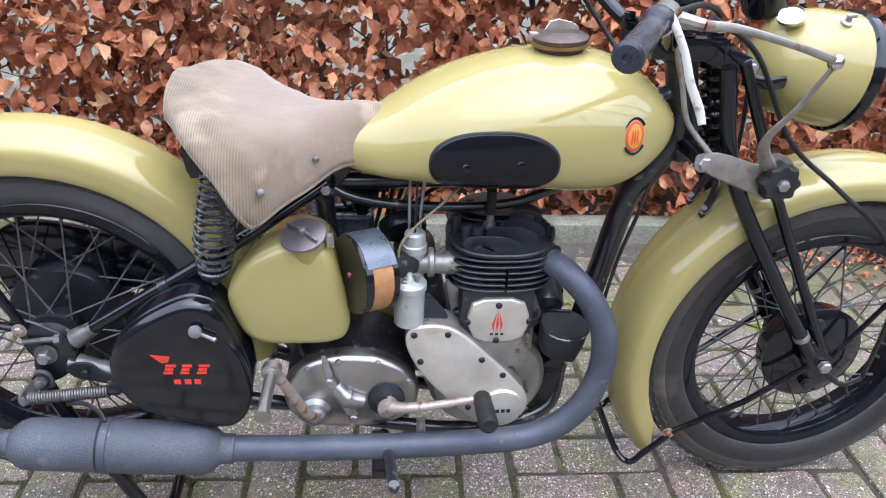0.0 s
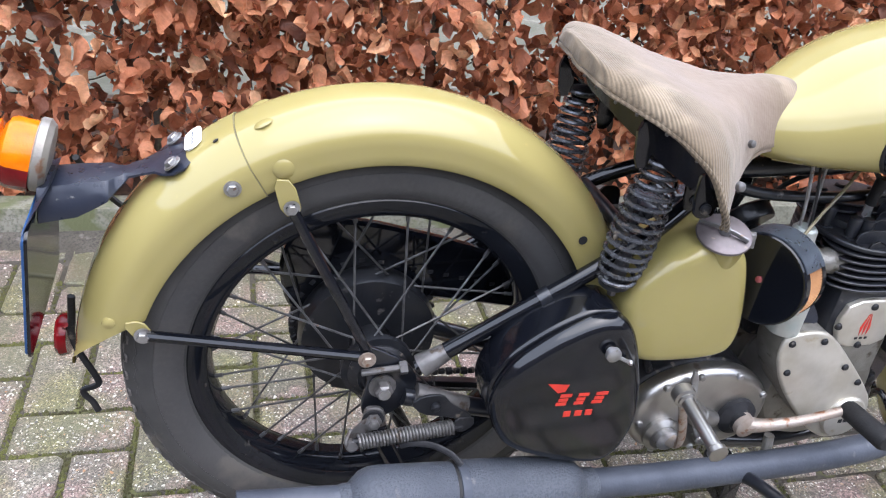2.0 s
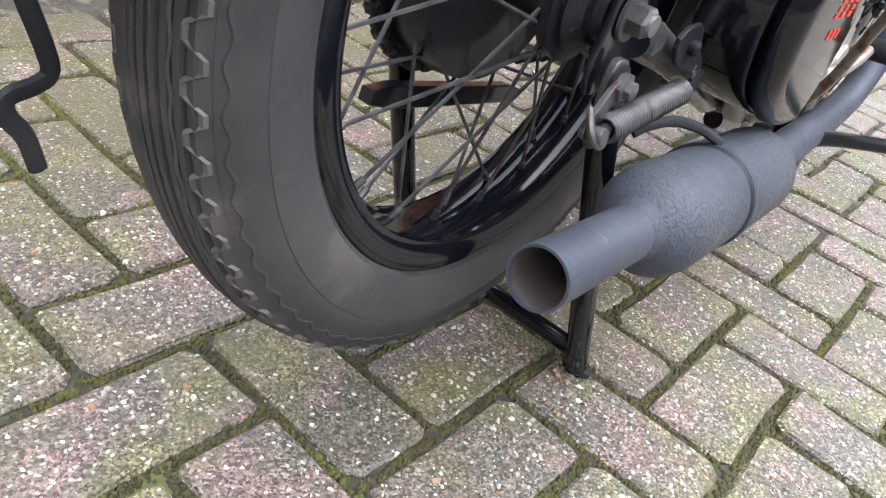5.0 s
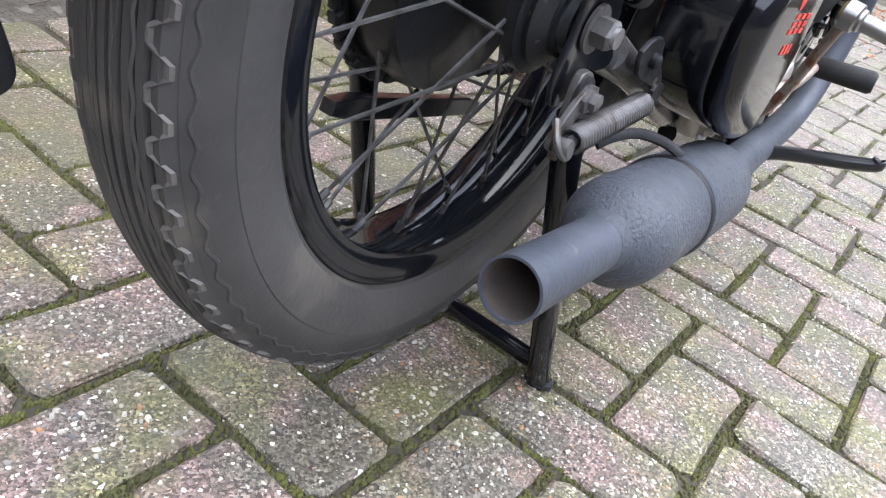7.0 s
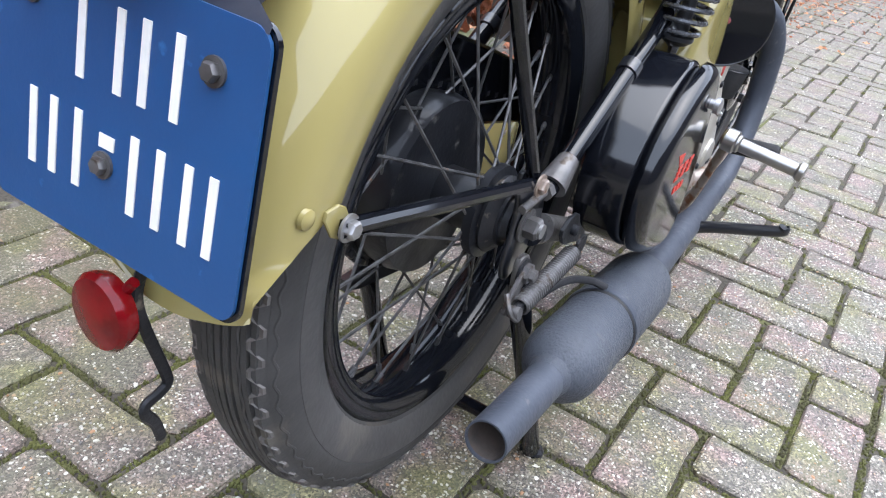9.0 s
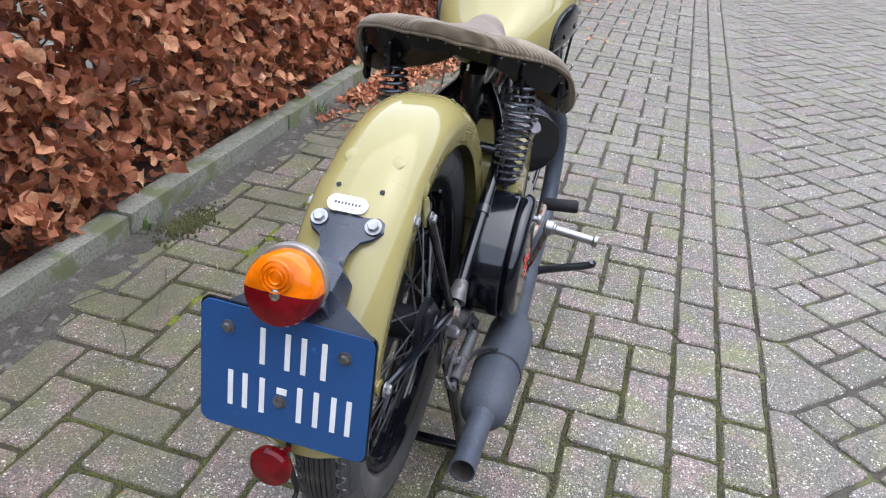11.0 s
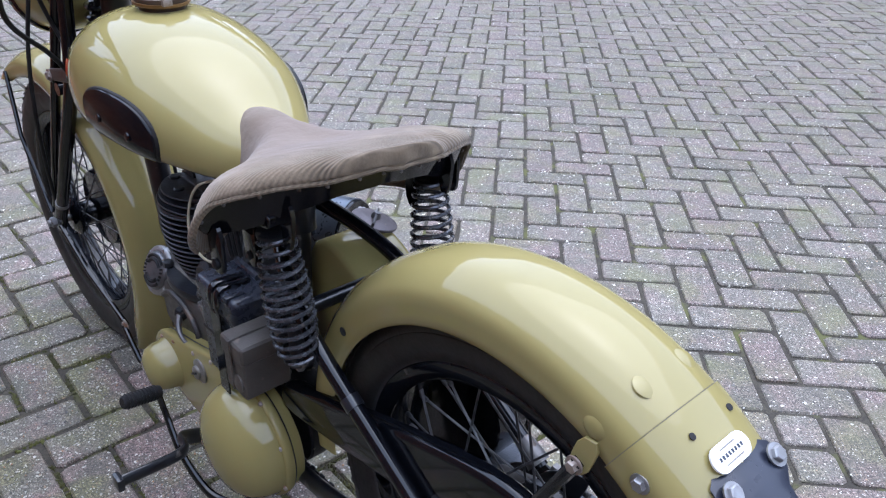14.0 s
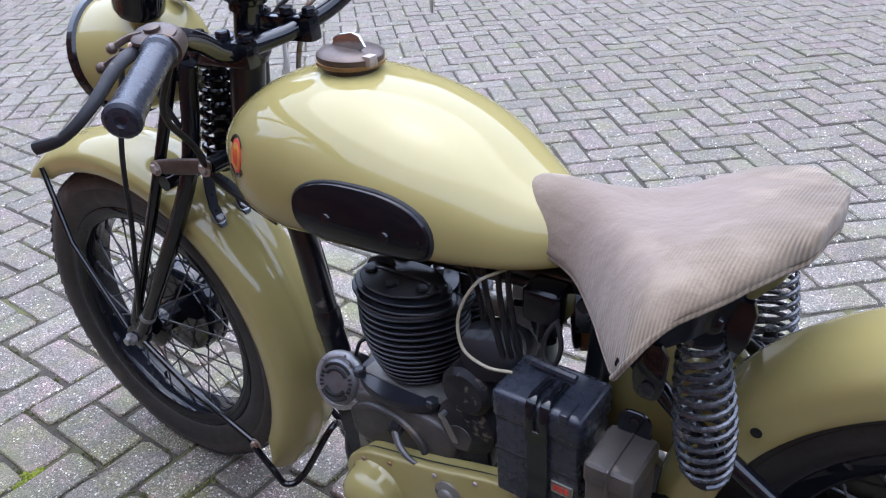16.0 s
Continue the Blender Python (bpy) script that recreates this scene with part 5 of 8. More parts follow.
# upright fins: each row further in starts and ends further along, and stands a little taller
for y, x0, x1, top in ((-0.096, 0.697, 0.742, 0.597), (-0.082, 0.683, 0.784, 0.606), (-0.062, 0.722, 0.816, 0.613), (-0.042, 0.746, 0.832, 0.616), (-0.018, 0.768, 0.836, 0.622), (0.006, 0.775, 0.836, 0.625), (0.022, 0.700, 0.826, 0.618)):
    part("head_fin", slab([(x0, 0.582), (x0 + 0.003, top - 0.006), (x0 + 0.016, top), (x1 - 0.030, top - 0.002), (x1 - 0.006, top - 0.014), (x1, 0.582)], y, y + 0.0042, 0.001, 1, 2), ENGINE, head)
for k in range(3):
    part("head_fin", fin(0.588 + 0.0105 * k, 0.0036, 0.086 - 0.005 * k - 0.002 * k * k, 0.054 - 0.004 * k, 0.030, power=2.1), ENGINE, head)
    part("head_fin", slab([(0.836 - 0.004 * k, 0.582), (0.836 - 0.004 * k, 0.606), (0.842 - 0.004 * k, 0.606), (0.842 - 0.004 * k, 0.582)], -0.058 + 0.014 * k, -0.046 + 0.014 * k, 0.001, 1, 1), ENGINE, head)
for x, y in ((0.692, -0.060), (0.709, -0.066), (0.690, 0.020), (0.800, -0.030), (0.802, 0.034), (0.752, 0.050), (0.678, -0.022), (0.708, 0.040)):
    bolt = part("head_bolt", lathe([(0.0125, 0), (0.0125, 0.003), (0.0085, 0.003), (0.0085, 0.018), (0.0095, 0.018), (0.0095, 0.032), (0.007, 0.034)], (x, y, 0.583), (0, 0, 1), 12), ENGINE, head)
for x, y, z in ((0.779, -0.0435, 0.602), (0.785, -0.02, 0.606)):
    part("head_boss", lathe([(0.010, 0), (0.010, 0.012), (0.006, 0.015)], (x, y, z - 0.014), (0, -0.3, 1), 16), ENGINE, head)
plug = part("spark_plug", lathe([(0.011, 0), (0.011, 0.012), (0.007, 0.013), (0.007, 0.020), (0.006, 0.030), (0.003, 0.036)], (0.734, -0.030, 0.592), (0, -0.1, 1), 6), BOLT, head)
part("plug_cap", tube([(0.734, -0.033, 0.624), (0.733, -0.037, 0.668)], 0.0085, 12, straight=True), RUBBER_BLACK, plug)
part("ht_lead", tube([(0.733, -0.037, 0.664), (0.70, -0.02, 0.684), (0.62, 0.03, 0.62), (0.60, 0.05, 0.50)], 0.004, 8), CABLE, plug)
part("barrel_flange", fin(0.425, 0.014, 0.085, 0.088, 0.0, power=5), ENGINE, engine)
for x, y in ((0.685, 0.065), (0.82, 0.065), (0.685, -0.06), (0.82, -0.06)):
    part("flange_nut", lathe([(0.010, 0), (0.010, 0.010), (0.007, 0.012)], (x, y, 0.439), (0, 0, 1), 6), ENGINE, engine)

cover = part("valve_cover", slab([(0.694, 0.452), (0.706, 0.496), (0.790, 0.496), (0.806, 0.452), (0.792, 0.409), (0.712, 0.409)], -0.092, -0.103, 0.004, 3, 1), SATIN, engine, "pale alloy valve cover with a red mark")
for x, z in ((0.748, 0.485), (0.696, 0.452), (0.803, 0.452), (0.748, 0.414)):
    part("cover_screw", screw((x, -0.102, z), (0, -1, 0), 0.006, 0.005), GREASY, cover)
for k in range(-1, 2):
    part("marking", slab([(0.748 + k * 0.002, 0.472), (0.748 + k * 0.007 + 0.0022, 0.447), (0.748 + k * 0.006, 0.432), (0.748 + k * 0.007 - 0.0022, 0.447)], -0.1028, -0.1038, 0, 1, 0), RED, cover, smooth=False)
for x in (0.739, 0.748, 0.757):
    part("marking", bar((x, -0.1032, 0.427), (1, 0, 0), (0, 0, 1), 0.005, 0.004), GREASY, cover, smooth=False)

case = part("crankcase", lathe([(0.098, -0.072), (0.108, -0.060), (0.112, -0.02), (0.112, 0.03), (0.105, 0.055), (0.095, 0.066)], (0.745, 0, 0.300), (0, 1, 0), 56), CAST, engine, "weathered alloy crankcase")
part("crankcase_neck", box((0.150, 0.130, 0.09), pose(0.748, -0.005, 0.398), 0.01), CAST, engine)
part("drive_side_case", slab([(0.665, 0.424), (0.830, 0.422), (0.846, 0.372), (0.835, 0.310), (0.660, 0.330), (0.634, 0.385)], 0.045, 0.078, 0.010, 3, 2), CASEDARK, engine, "oily grey drive side of the crankcase")
part("case_rib", tube([(0.690, 0.079, 0.330), (0.700, 0.080, 0.372), (0.735, 0.080, 0.398), (0.790, 0.080, 0.402), (0.828, 0.079, 0.380)], 0.006, 8), CASEDARK, engine)
part("crankcase_seam", lathe([(0.118, -0.004), (0.118, 0.004)], (0.745, 0, 0.300), (0, 1, 0), 56), CAST, engine)
part("tappet_block", box((0.115, 0.05, 0.075), pose(0.752, -0.072, 0.385), 0.010), CAST, engine)
TIMING = [(0.590, 0.415), (0.592, 0.452), (0.640, 0.460), (0.680, 0.448), (0.775, 0.352), (0.812, 0.305), (0.812, 0.268), (0.785, 0.236), (0.745, 0.232), (0.700, 0.262), (0.620, 0.352)]
part("timing_chest", slab([(0.70 + (x - 0.70) * 0.99, 0.345 + (z - 0.345) * 0.99) for x, z in TIMING], -0.060, -0.112, 0.004, 2, 2), CAST, engine)
timing = part("timing_cover", slab(TIMING, -0.1125, -0.121, 0.005, 3, 2), SATIN, engine, "pale alloy timing cover, stained in streaks")
part("timing_boss", lathe([(0.040, -0.002), (0.040, 0.002), (0.037, 0.005), (0.002, 0.006)], (0.765, -0.121, 0.280), (0, -1, 0), 36), SATIN, timing)
for x, z in ((0.605, 0.440), (0.662, 0.440), (0.617, 0.385), (0.723, 0.386), (0.762, 0.352), (0.795, 0.262), (0.705, 0.282)):
    part("cover_screw", screw((x, -0.120, z), (0, -1, 0), 0.0058, 0.005), GREASY, timing)
for x in (0.757, 0.767, 0.777):
    part("marking", bar((x, -0.1272, 0.276), (1, 0, 0), (0, 0, 1), 0.007, 0.007), GREASY, timing, smooth=False)
part("magneto", lathe([(0.042, -0.05), (0.046, -0.03), (0.046, 0.05), (0.038, 0.055)], (0.625, 0.02, 0.43), (0, 1, 0), 32), GREASY, engine, "black magneto behind the cylinder")
part("dynamo", lathe([(0.036, -0.06), (0.038, -0.05), (0.038, 0.07), (0.030, 0.078)], (0.615, 0.01, 0.505), (0, 1, 0), 28), GREASY, engine)
part("front_plate", slab([(0.83, 0.44), (0.905, 0.44), (0.895, 0.33), (0.865, 0.215), (0.825, 0.215), (0.815, 0.33)], -0.055, -0.050, 0.001, 1, 1), BLACK, bike, "black front engine plate")
part("front_plate", slab([(0.83, 0.44), (0.905, 0.44), (0.895, 0.33), (0.865, 0.215), (0.825, 0.215), (0.815, 0.33)], 0.050, 0.055, 0.001, 1, 1), BLACK, bike)
part("plate_bolt", hexbolt((0.862, -0.056, 0.385), (0, -1, 0), 0.009, 0.008), GREASY, bike)
part("plate_bolt", hexbolt((0.862, -0.056, 0.30), (0, -1, 0), 0.009, 0.008), GREASY, bike)
drum = part("front_dynamo_guard", lathe([(0.020, 0), (0.036, 0.006), (0.041, 0.030), (0.043, 0.058), (0.041, 0.062), (0.002, 0.064)], (0.868, -0.080, 0.372), (0.05, -0.08, 1), 32), RUBBER_BLACK, bike, "closed black can at the down tube")
part("guard_rim", ring_solid([(0.0425, -0.0015), (0.0445, 0.0), (0.0425, 0.0015)], V((0.871, -0.0847, 0.430)), V((0.05, -0.08, 1)), 32), FRAME, drum)

# gearbox
GB = [(0.380, 0.315), (0.392, 0.352), (0.430, 0.380), (0.480, 0.392), (0.540, 0.388), (0.592, 0.362), (0.620, 0.320), (0.614, 0.272), (0.578, 0.238), (0.500, 0.228), (0.420, 0.238), (0.386, 0.272)]
# body takes a near-black metal, standing in for the shadow behind the cover
gbox = part("gearbox", slab([(0.5 + (x - 0.5) * 0.97, 0.31 + (z - 0.31) * 0.97) for x, z in GB], 0.05, -0.080, 0.008, 3, 2), GREASY, bike, "gearbox body coloured dark for the shade behind its cover")
part("gearbox_cover", slab(GB, -0.0805, -0.112, 0.016, 5, 2), ALLOY, gbox, "polished alloy gearbox cover")
part("kick_boss", lathe([(0.030, -0.01), (0.030, 0.010), (0.022, 0.016)], (0.435, -0.108, 0.278), (0, -1, 0), 28), ALLOY, gbox)
part("gear_boss", lathe([(0.034, -0.01), (0.032, 0.012), (0.018, 0.020), (0.018, 0.026)], (0.560, -0.108, 0.300), (0, -1, 0), 28), GREASY, gbox)
for x, z in ((0.395, 0.300), (0.425, 0.365), (0.478, 0.380), (0.545, 0.376), (0.600, 0.335), (0.602, 0.268), (0.50, 0.240), (0.43, 0.245)):
    part("cover_screw", screw((x, -0.109, z), (0, -1, 0), 0.0058, 0.006), BOLT, gbox)
part("cover_rib", tube([(0.47, -0.116, 0.335), (0.49, -0.119, 0.31), (0.52, -0.117, 0.30)], [0.012, 0.018, 0.012], 14), ALLOY, gbox)
part("clutch_arm", slab([(0.448, 0.405), (0.458, 0.405), (0.472, 0.345), (0.508, 0.268), (0.498, 0.262), (0.460, 0.338)], -0.121, -0.126, 0.001, 1, 1), BOLT, gbox, "steel clutch arm")
part("arm_pivot", lathe([(0.007, 0), (0.007, 0.010), (0.005, 0.012)], (0.462, -0.118, 0.350), (0, -1, 0), 12), BOLT, gbox)
part("arm_pivot", lathe([(0.008, 0), (0.008, 0.014), (0.006, 0.016)], (0.502, -0.112, 0.266), (0, -1, 0), 12), BOLT, gbox)
kick = part("kick_starter", tube([(0.437, -0.125, 0.282), (0.438, -0.150, 0.292), (0.425, -0.172, 0.325), (0.398, -0.190, 0.392), (0.378, -0.202, 0.438)], [0.011, 0.010, 0.009, 0.0085, 0.009], 12, flat=0.6), RUSTY, bike, "rusty steel kick starter")
part("kick_hub", lathe([(0.018, 0), (0.018, 0.022), (0.012, 0.026)], (0.437, -0.112, 0.280), (0, -1, 0), 20), BOLT, kick)
part("kick_pedal", lathe([(0.011, -0.004), (0.0155, 0.0), (0.0155, 0.014), (0.012, 0.016), (0.012, 0.019), (0.0092, 0.021), (0.0092, 0.096), (0.0125, 0.099), (0.0125, 0.106), (0.010, 0.107)], (0.379, -0.196, 0.438), (-0.053, -0.995, -0.086), 20), ALLOY, kick, "bare metal folding pedal")
gear = part("gear_lever", tube([(0.562, -0.135, 0.300), (0.588, -0.150, 0.309), (0.645, -0.160, 0.322), (0.720, -0.160, 0.334)], [0.014, 0.010, 0.0075, 0.0075], 12), RUSTY, bike, "rusty pale gear lever")
part("lever_hub", lathe([(0.018, 0), (0.018, 0.016), (0.010, 0.020)], (0.562, -0.128, 0.300), (0, -1, 0), 20), RUSTY, gear)
part("toe_rubber", lathe([(0.013, 0), (0.0155, 0.004), (0.0165, 0.080), (0.013, 0.086)], (0.721, -0.156, 0.334), (0.0, -1, 0.10), 20), RUBBER_BLACK, gear, "worn black toe rubber")
for side, pts in ((-1, [(0.555, -0.10, 0.205), (0.558, -0.150, 0.215), (0.562, -0.19, 0.238), (0.566, -0.292, 0.272), (0.566, -0.300, 0.282)]), (1, [(0.612, 0.10, 0.205), (0.616, 0.150, 0.222), (0.606, 0.172, 0.236), (0.575, 0.188, 0.236), (0.570, 0.290, 0.243)])):
    part("footrest", tube(pts, [0.013, 0.013, 0.0100, 0.0092, 0.0088] if side < 0 else [0.013, 0.013, 0.0115, 0.0108, 0.0108], 12, flat=1.0 if side < 0 else 0.62), FRAME, bike, "bent black footrest")
part("footrest_end", box((0.026, 0.012, 0.024), pose(0.570, 0.293, 0.244, 4, 0, 0), 0.004, 2), FRAME, bike, "upturned black end of the footrest")
part("footrest_clamp", box((0.030, 0.05, 0.07), pose(0.548, -0.150, 0.205), 0.004), BLACK, bike)
part("footrest_bolt", join(hexbolt((0.622, -0.145, 0.205), (0, -0.4, -1), 0.011, 0.010), tube([(0.62, -0.135, 0.27), (0.622, -0.145, 0.20)], 0.008, 10, straight=True)), CAST, bike)

# exhaust
exhaust = part("exhaust_pipe", tube([(0.822, -0.060, 0.556), (0.850, -0.098, 0.552), (0.884, -0.130, 0.526), (0.914, -0.146, 0.478), (0.926, -0.150, 0.42), (0.921, -0.152, 0.36), (0.895, -0.154, 0.300), (0.845, -0.155, 0.255), (0.77, -0.156, 0.236), (0.60, -0.160, 0.233), (0.44, -0.166, 0.240), (0.30, -0.172, 0.251)], 0.0222, 24), EXHAUST, bike, "matt grey exhaust pipe")
part("exhaust_collar", lathe([(0.030, -0.006), (0.030, 0.012)], (0.826, -0.066, 0.555), (0.6, -0.75, -0.1), 24), GREASY, exhaust)
s0, s1 = V((0.300, -0.172, 0.250)), V((-0.192, -0.175, 0.292))
sd = (s1 - s0).normalized()
silencer = part("silencer", lathe([(0.0222, -0.004), (0.0252, -0.002), (0.0252, 0.016), (0.0268, 0.020), (0.036, 0.030), (0.0428, 0.042), (0.0446, 0.056), (0.0446, 0.190), (0.0432, 0.205), (0.0428, 0.312), (0.0415, 0.326), (0.0365, 0.338), (0.0285, 0.347), (0.0225, 0.352), (0.0212, 0.362), (0.0202, 0.366)], s0, sd, 44), BLISTER, bike, "blistered grey silencer")
rows = [(0.0200, 0.36), (0.0200, (s1 - s0).length), (0.0182, (s1 - s0).length), (0.0182, 0.34)]
part("tail_pipe", lathe(rows, s0, sd, 36, cap=False), EXHAUST, silencer, "open grey tail pipe")
part("pipe_inside", lathe([(0.0181, (s1 - s0).length - 0.003), (0.0179, 0.35), (0.001, 0.349)], s0, sd, 36, cap=False), SOOT, silencer, "sooty brown inside of the tail pipe")
part("silencer_strap", lathe([(0.0430, 0.196), (0.0456, 0.197), (0.0460, 0.203), (0.0456, 0.209), (0.0428, 0.210)], s0, sd, 44, cap=False), EXHAUST, silencer, "steel silencer strap")
part("strap_gap", lathe([(0.0448, 0.2102), (0.0442, 0.2130), (0.0434, 0.2140)], s0, sd, 44, cap=False), CABLE, silencer)
part("strap_tab", tube([(0.100, -0.168, 0.3135), (0.088, -0.152, 0.3205), (0.064, -0.136, 0.3245), (0.040, -0.126, 0.3205), (0.026, -0.120, 0.313)], 0.0045, 8, flat=0.6), GREASY, silencer, "thin curved tail of the strap")
part("strap_clip", join(slab([(0.034, 0.386), (0.050, 0.398), (0.078, 0.398), (0.092, 0.378), (0.122, 0.358), (0.118, 0.346), (0.085, 0.358), (0.050, 0.366)], -0.117, -0.121, 0.001, 1, 1), lathe([(0.0065, 0), (0.0065, 0.005), (0.004, 0.007)], (0.068, -0.121, 0.380), (0, -1, 0), 14)), GREASY, bike, "winged steel clip under the toolbox")

# chain and guards, primary chaincase (the far side)
guard_line = [(-0.112, 0.420), (-0.126, 0.498), (-0.108, 0.546), (-0.060, 0.567), (0.0, 0.561), (0.10, 0.533), (0.175, 0.509), (0.30, 0.466), (0.42, 0.428), (0.42, 0.372), (0.27, 0.396), (0.13, 0.424), (0.05, 0.440), (-0.02, 0.432), (-0.06, 0.405)]
part("chain_guard", slab(guard_line, 0.056, 0.0795, 0.012, 4, 2), BLACK, bike, "curved black chain guard")
chain = bmesh.new()
def chain_run(a, b):
    n = int((V(b) - V(a)).length / 0.0127)
    for k in range(n):
        p = V(a).lerp(V(b), (k + 0.5) / n)
        join(chain, box((0.0115, 0.012 if k % 2 else 0.008, 0.0095), Matrix.Translation(p), 0.002, 1))
chain_run((0.0, 0.0615, 0.502), (0.47, 0.0615, 0.378))
chain_run((0.0, 0.0615, 0.292), (0.47, 0.0615, 0.262))
for k in range(27):
    a = radians(88 + 184 * k / 26)
    join(chain, box((0.0115, 0.012 if k % 2 else 0.008, 0.0095), Matrix.Translation(REAR + V((math.cos(a) * 0.105, 0.0615, math.sin(a) * 0.105))) @ Matrix.Rotation(-a + math.pi / 2, 4, "Y"), 0.002, 1))
tagged(part("drive_chain", chain, GREASY, bike, "greasy drive chain"), kind="stuff")
PRIM = [(0.834, 0.268), (0.826, 0.306), (0.796, 0.334), (0.745, 0.346), (0.660, 0.366), (0.590, 0.388), (0.530, 0.402), (0.466, 0.409), (0.410, 0.393), (0.372, 0.354), (0.359, 0.302), (0.372, 0.250), (0.412, 0.210), (0.468, 0.196), (0.560, 0.205), (0.700, 0.212), (0.790, 0.216), (0.824, 0.234)]
prim = part("primary_chaincase", slab(PRIM, 0.094, 0.110, 0.005, 3, 2), PAINT, bike, "khaki primary chaincase", sharp=50)
part("case_inner", slab([(0.59 + (x - 0.59) * 0.975, 0.30 + (z - 0.30) * 0.96) for x, z in PRIM], 0.092, 0.074, 0.004, 2, 2), PAINT, prim, "khaki inner half of the chaincase")
part("case_gasket", slab([(0.59 + (x - 0.59) * 0.985, 0.30 + (z - 0.30) * 0.975) for x, z in PRIM], 0.0915, 0.0945, 0, 1, 2), CABLE, prim, "dark gasket line")
part("clutch_dome", lathe([(0.0985, 0), (0.0975, 0.010), (0.0935, 0.026), (0.084, 0.044), (0.068, 0.058), (0.046, 0.067), (0.022, 0.0715), (0.001, 0.0725)], (0.466, 0.108, 0.303), (0, 1, 0), 56), PAINT, prim, "domed clutch end of the chaincase", sharp=60)
part("sprocket_dome", lathe([(0.052, 0), (0.047, 0.010), (0.0455, 0.024), (0.040, 0.038), (0.026, 0.048), (0.001, 0.051)], (0.770, 0.107, 0.272), (0, 1, 0), 40), PAINT, prim, "domed front end of the chaincase", sharp=60)
plug = part("inspection_cap", lathe([(0.022, 0), (0.022, 0.004), (0.017, 0.006), (0.012, 0.0065), (0.012, 0.011), (0.009, 0.013), (0.001, 0.0135)], (0.632, 0.109, 0.334), (0, 1, 0), 28), CAST, prim, "dull steel inspection plug")
part("plug_slot", box((0.020, 0.004, 0.004), pose(0.632, 0.1225, 0.334, 0, 30, 0), 0.001, 1), GREASY, plug)
for x, z in ((0.820, 0.272), (0.790, 0.320), (0.738, 0.336), (0.655, 0.357), (0.585, 0.379), (0.520, 0.395), (0.376, 0.340), (0.374, 0.262), (0.424, 0.395), (0.800, 0.228), (0.60, 0.214)):
    part("case_screw", screw((x, 0.1085, z), (0, 1, 0), 0.0042, 0.004), RUSTY, prim)
shift = part("brake_pedal", tube([(0.470, 0.138, 0.158), (0.535, 0.166, 0.160), (0.600, 0.178, 0.208), (0.642, 0.178, 0.268), (0.656, 0.180, 0.308)], [0.010, 0.009, 0.008, 0.007, 0.0065], 10, flat=0.75), BLACK, bike, "curved black brake pedal")
part("pedal_boss", lathe([(0.016, -0.03), (0.016, 0.008), (0.011, 0.010), (0.011, 0.018), (0.008, 0.020)], (0.470, 0.138, 0.158), (0, 1, 0), 20), GREASY, shift)
pd = V((-0.10, 0.97, 0.20)).normalized()
part("pedal_pad", lathe([(0.010, -0.004), (0.0115, 0.0), (0.0115, 0.060), (0.009, 0.063)], (0.655, 0.180, 0.311), pd, 18), RUBBER_BLACK, shift, "ribbed black pedal pad")
for k in range(10):
    part("pad_rib", ring_solid([(0.0110, -0.0013), (0.0134, 0.0), (0.0110, 0.0013)], V((0.655, 0.180, 0.311)) + pd * (0.005 + 0.0056 * k), pd, 18), RUBBER_BLACK, shift)
part("brake_rod", tube([(0.478, 0.125, 0.196), (0.20, 0.120, 0.280), (0.05, 0.117, 0.352), (0.0, 0.112, 0.375)], 0.0052, 8, straight=True), RUSTY, bike, "thin rusty brake rod")
part("rod_clevis", box((0.03, 0.014, 0.014), pose(0.035, 0.117, 0.358, 0, 20, 0), 0.002), BOLT, bike)
part("brake_arm", slab([(-0.02, 0.44), (0.0, 0.442), (0.03, 0.352), (0.012, 0.345)], 0.104, 0.110, 0.001, 1, 1), GREASY, bike)

# battery, regulator, horn
batt = part("battery_box", box((0.112, 0.080, 0.128), pose(0.462, 0.138, 0.536), 0.006, 3), BATTERY, bike, "black battery case")
part("battery_lid", box((0.120, 0.088, 0.044), pose(0.462, 0.138, 0.614), 0.012, 4), BATTERY, batt, "black moulded battery lid")
part("battery_groove", box((0.1135, 0.0815, 0.006), pose(0.462, 0.138, 0.544), 0.001, 1), RUBBER_BLACK, batt)
part("battery_strap", join(box((0.027, 0.003, 0.142), pose(0.456, 0.1845, 0.530), 0.001, 1), tube([(0.449, 0.184, 0.59), (0.449, 0.186, 0.622), (0.449, 0.174, 0.641), (0.449, 0.130, 0.6385)], 0.006, 8, flat=0.25), tube([(0.467, 0.184, 0.59), (0.467, 0.186, 0.622), (0.467, 0.174, 0.641), (0.467, 0.130, 0.6385)], 0.006, 8, flat=0.25)), BLACK, batt, "black steel battery strap")
part("battery_badge", bar((0.426, 0.1785, 0.522), (-1, 0, 0), (0, 0, 1), 0.026, 0.015, 0.0016), CAST, batt, "small grey badge with red bars")
for x in (0.433, 0.426, 0.419):
    part("badge_bar", bar((x, 0.1802, 0.522), (-1, 0, 0), (0, 0, 1), 0.005, 0.008, 0.0008), RED, batt, smooth=False)
part("badge_frame", bar((0.426, 0.1782, 0.522), (-1, 0, 0), (0, 0, 1), 0.030, 0.019, 0.001), CHROME, batt)
part("lid_lever", join(tube([(0.44, 0.120, 0.640), (0.50, 0.120, 0.644)], 0.006, 8, straight=True), box((0.012, 0.030, 0.014), pose(0.425, 0.168, 0.632), 0.003)), BATTERY, batt)
batt.location = (0.020, -0.048, -0.056)
reg = part("regulator_box", box((0.054, 0.070, 0.066), pose(0.375, 0.130, 0.510), 0.006, 3), BROWNBOX, bike, "brown painted regulator box")
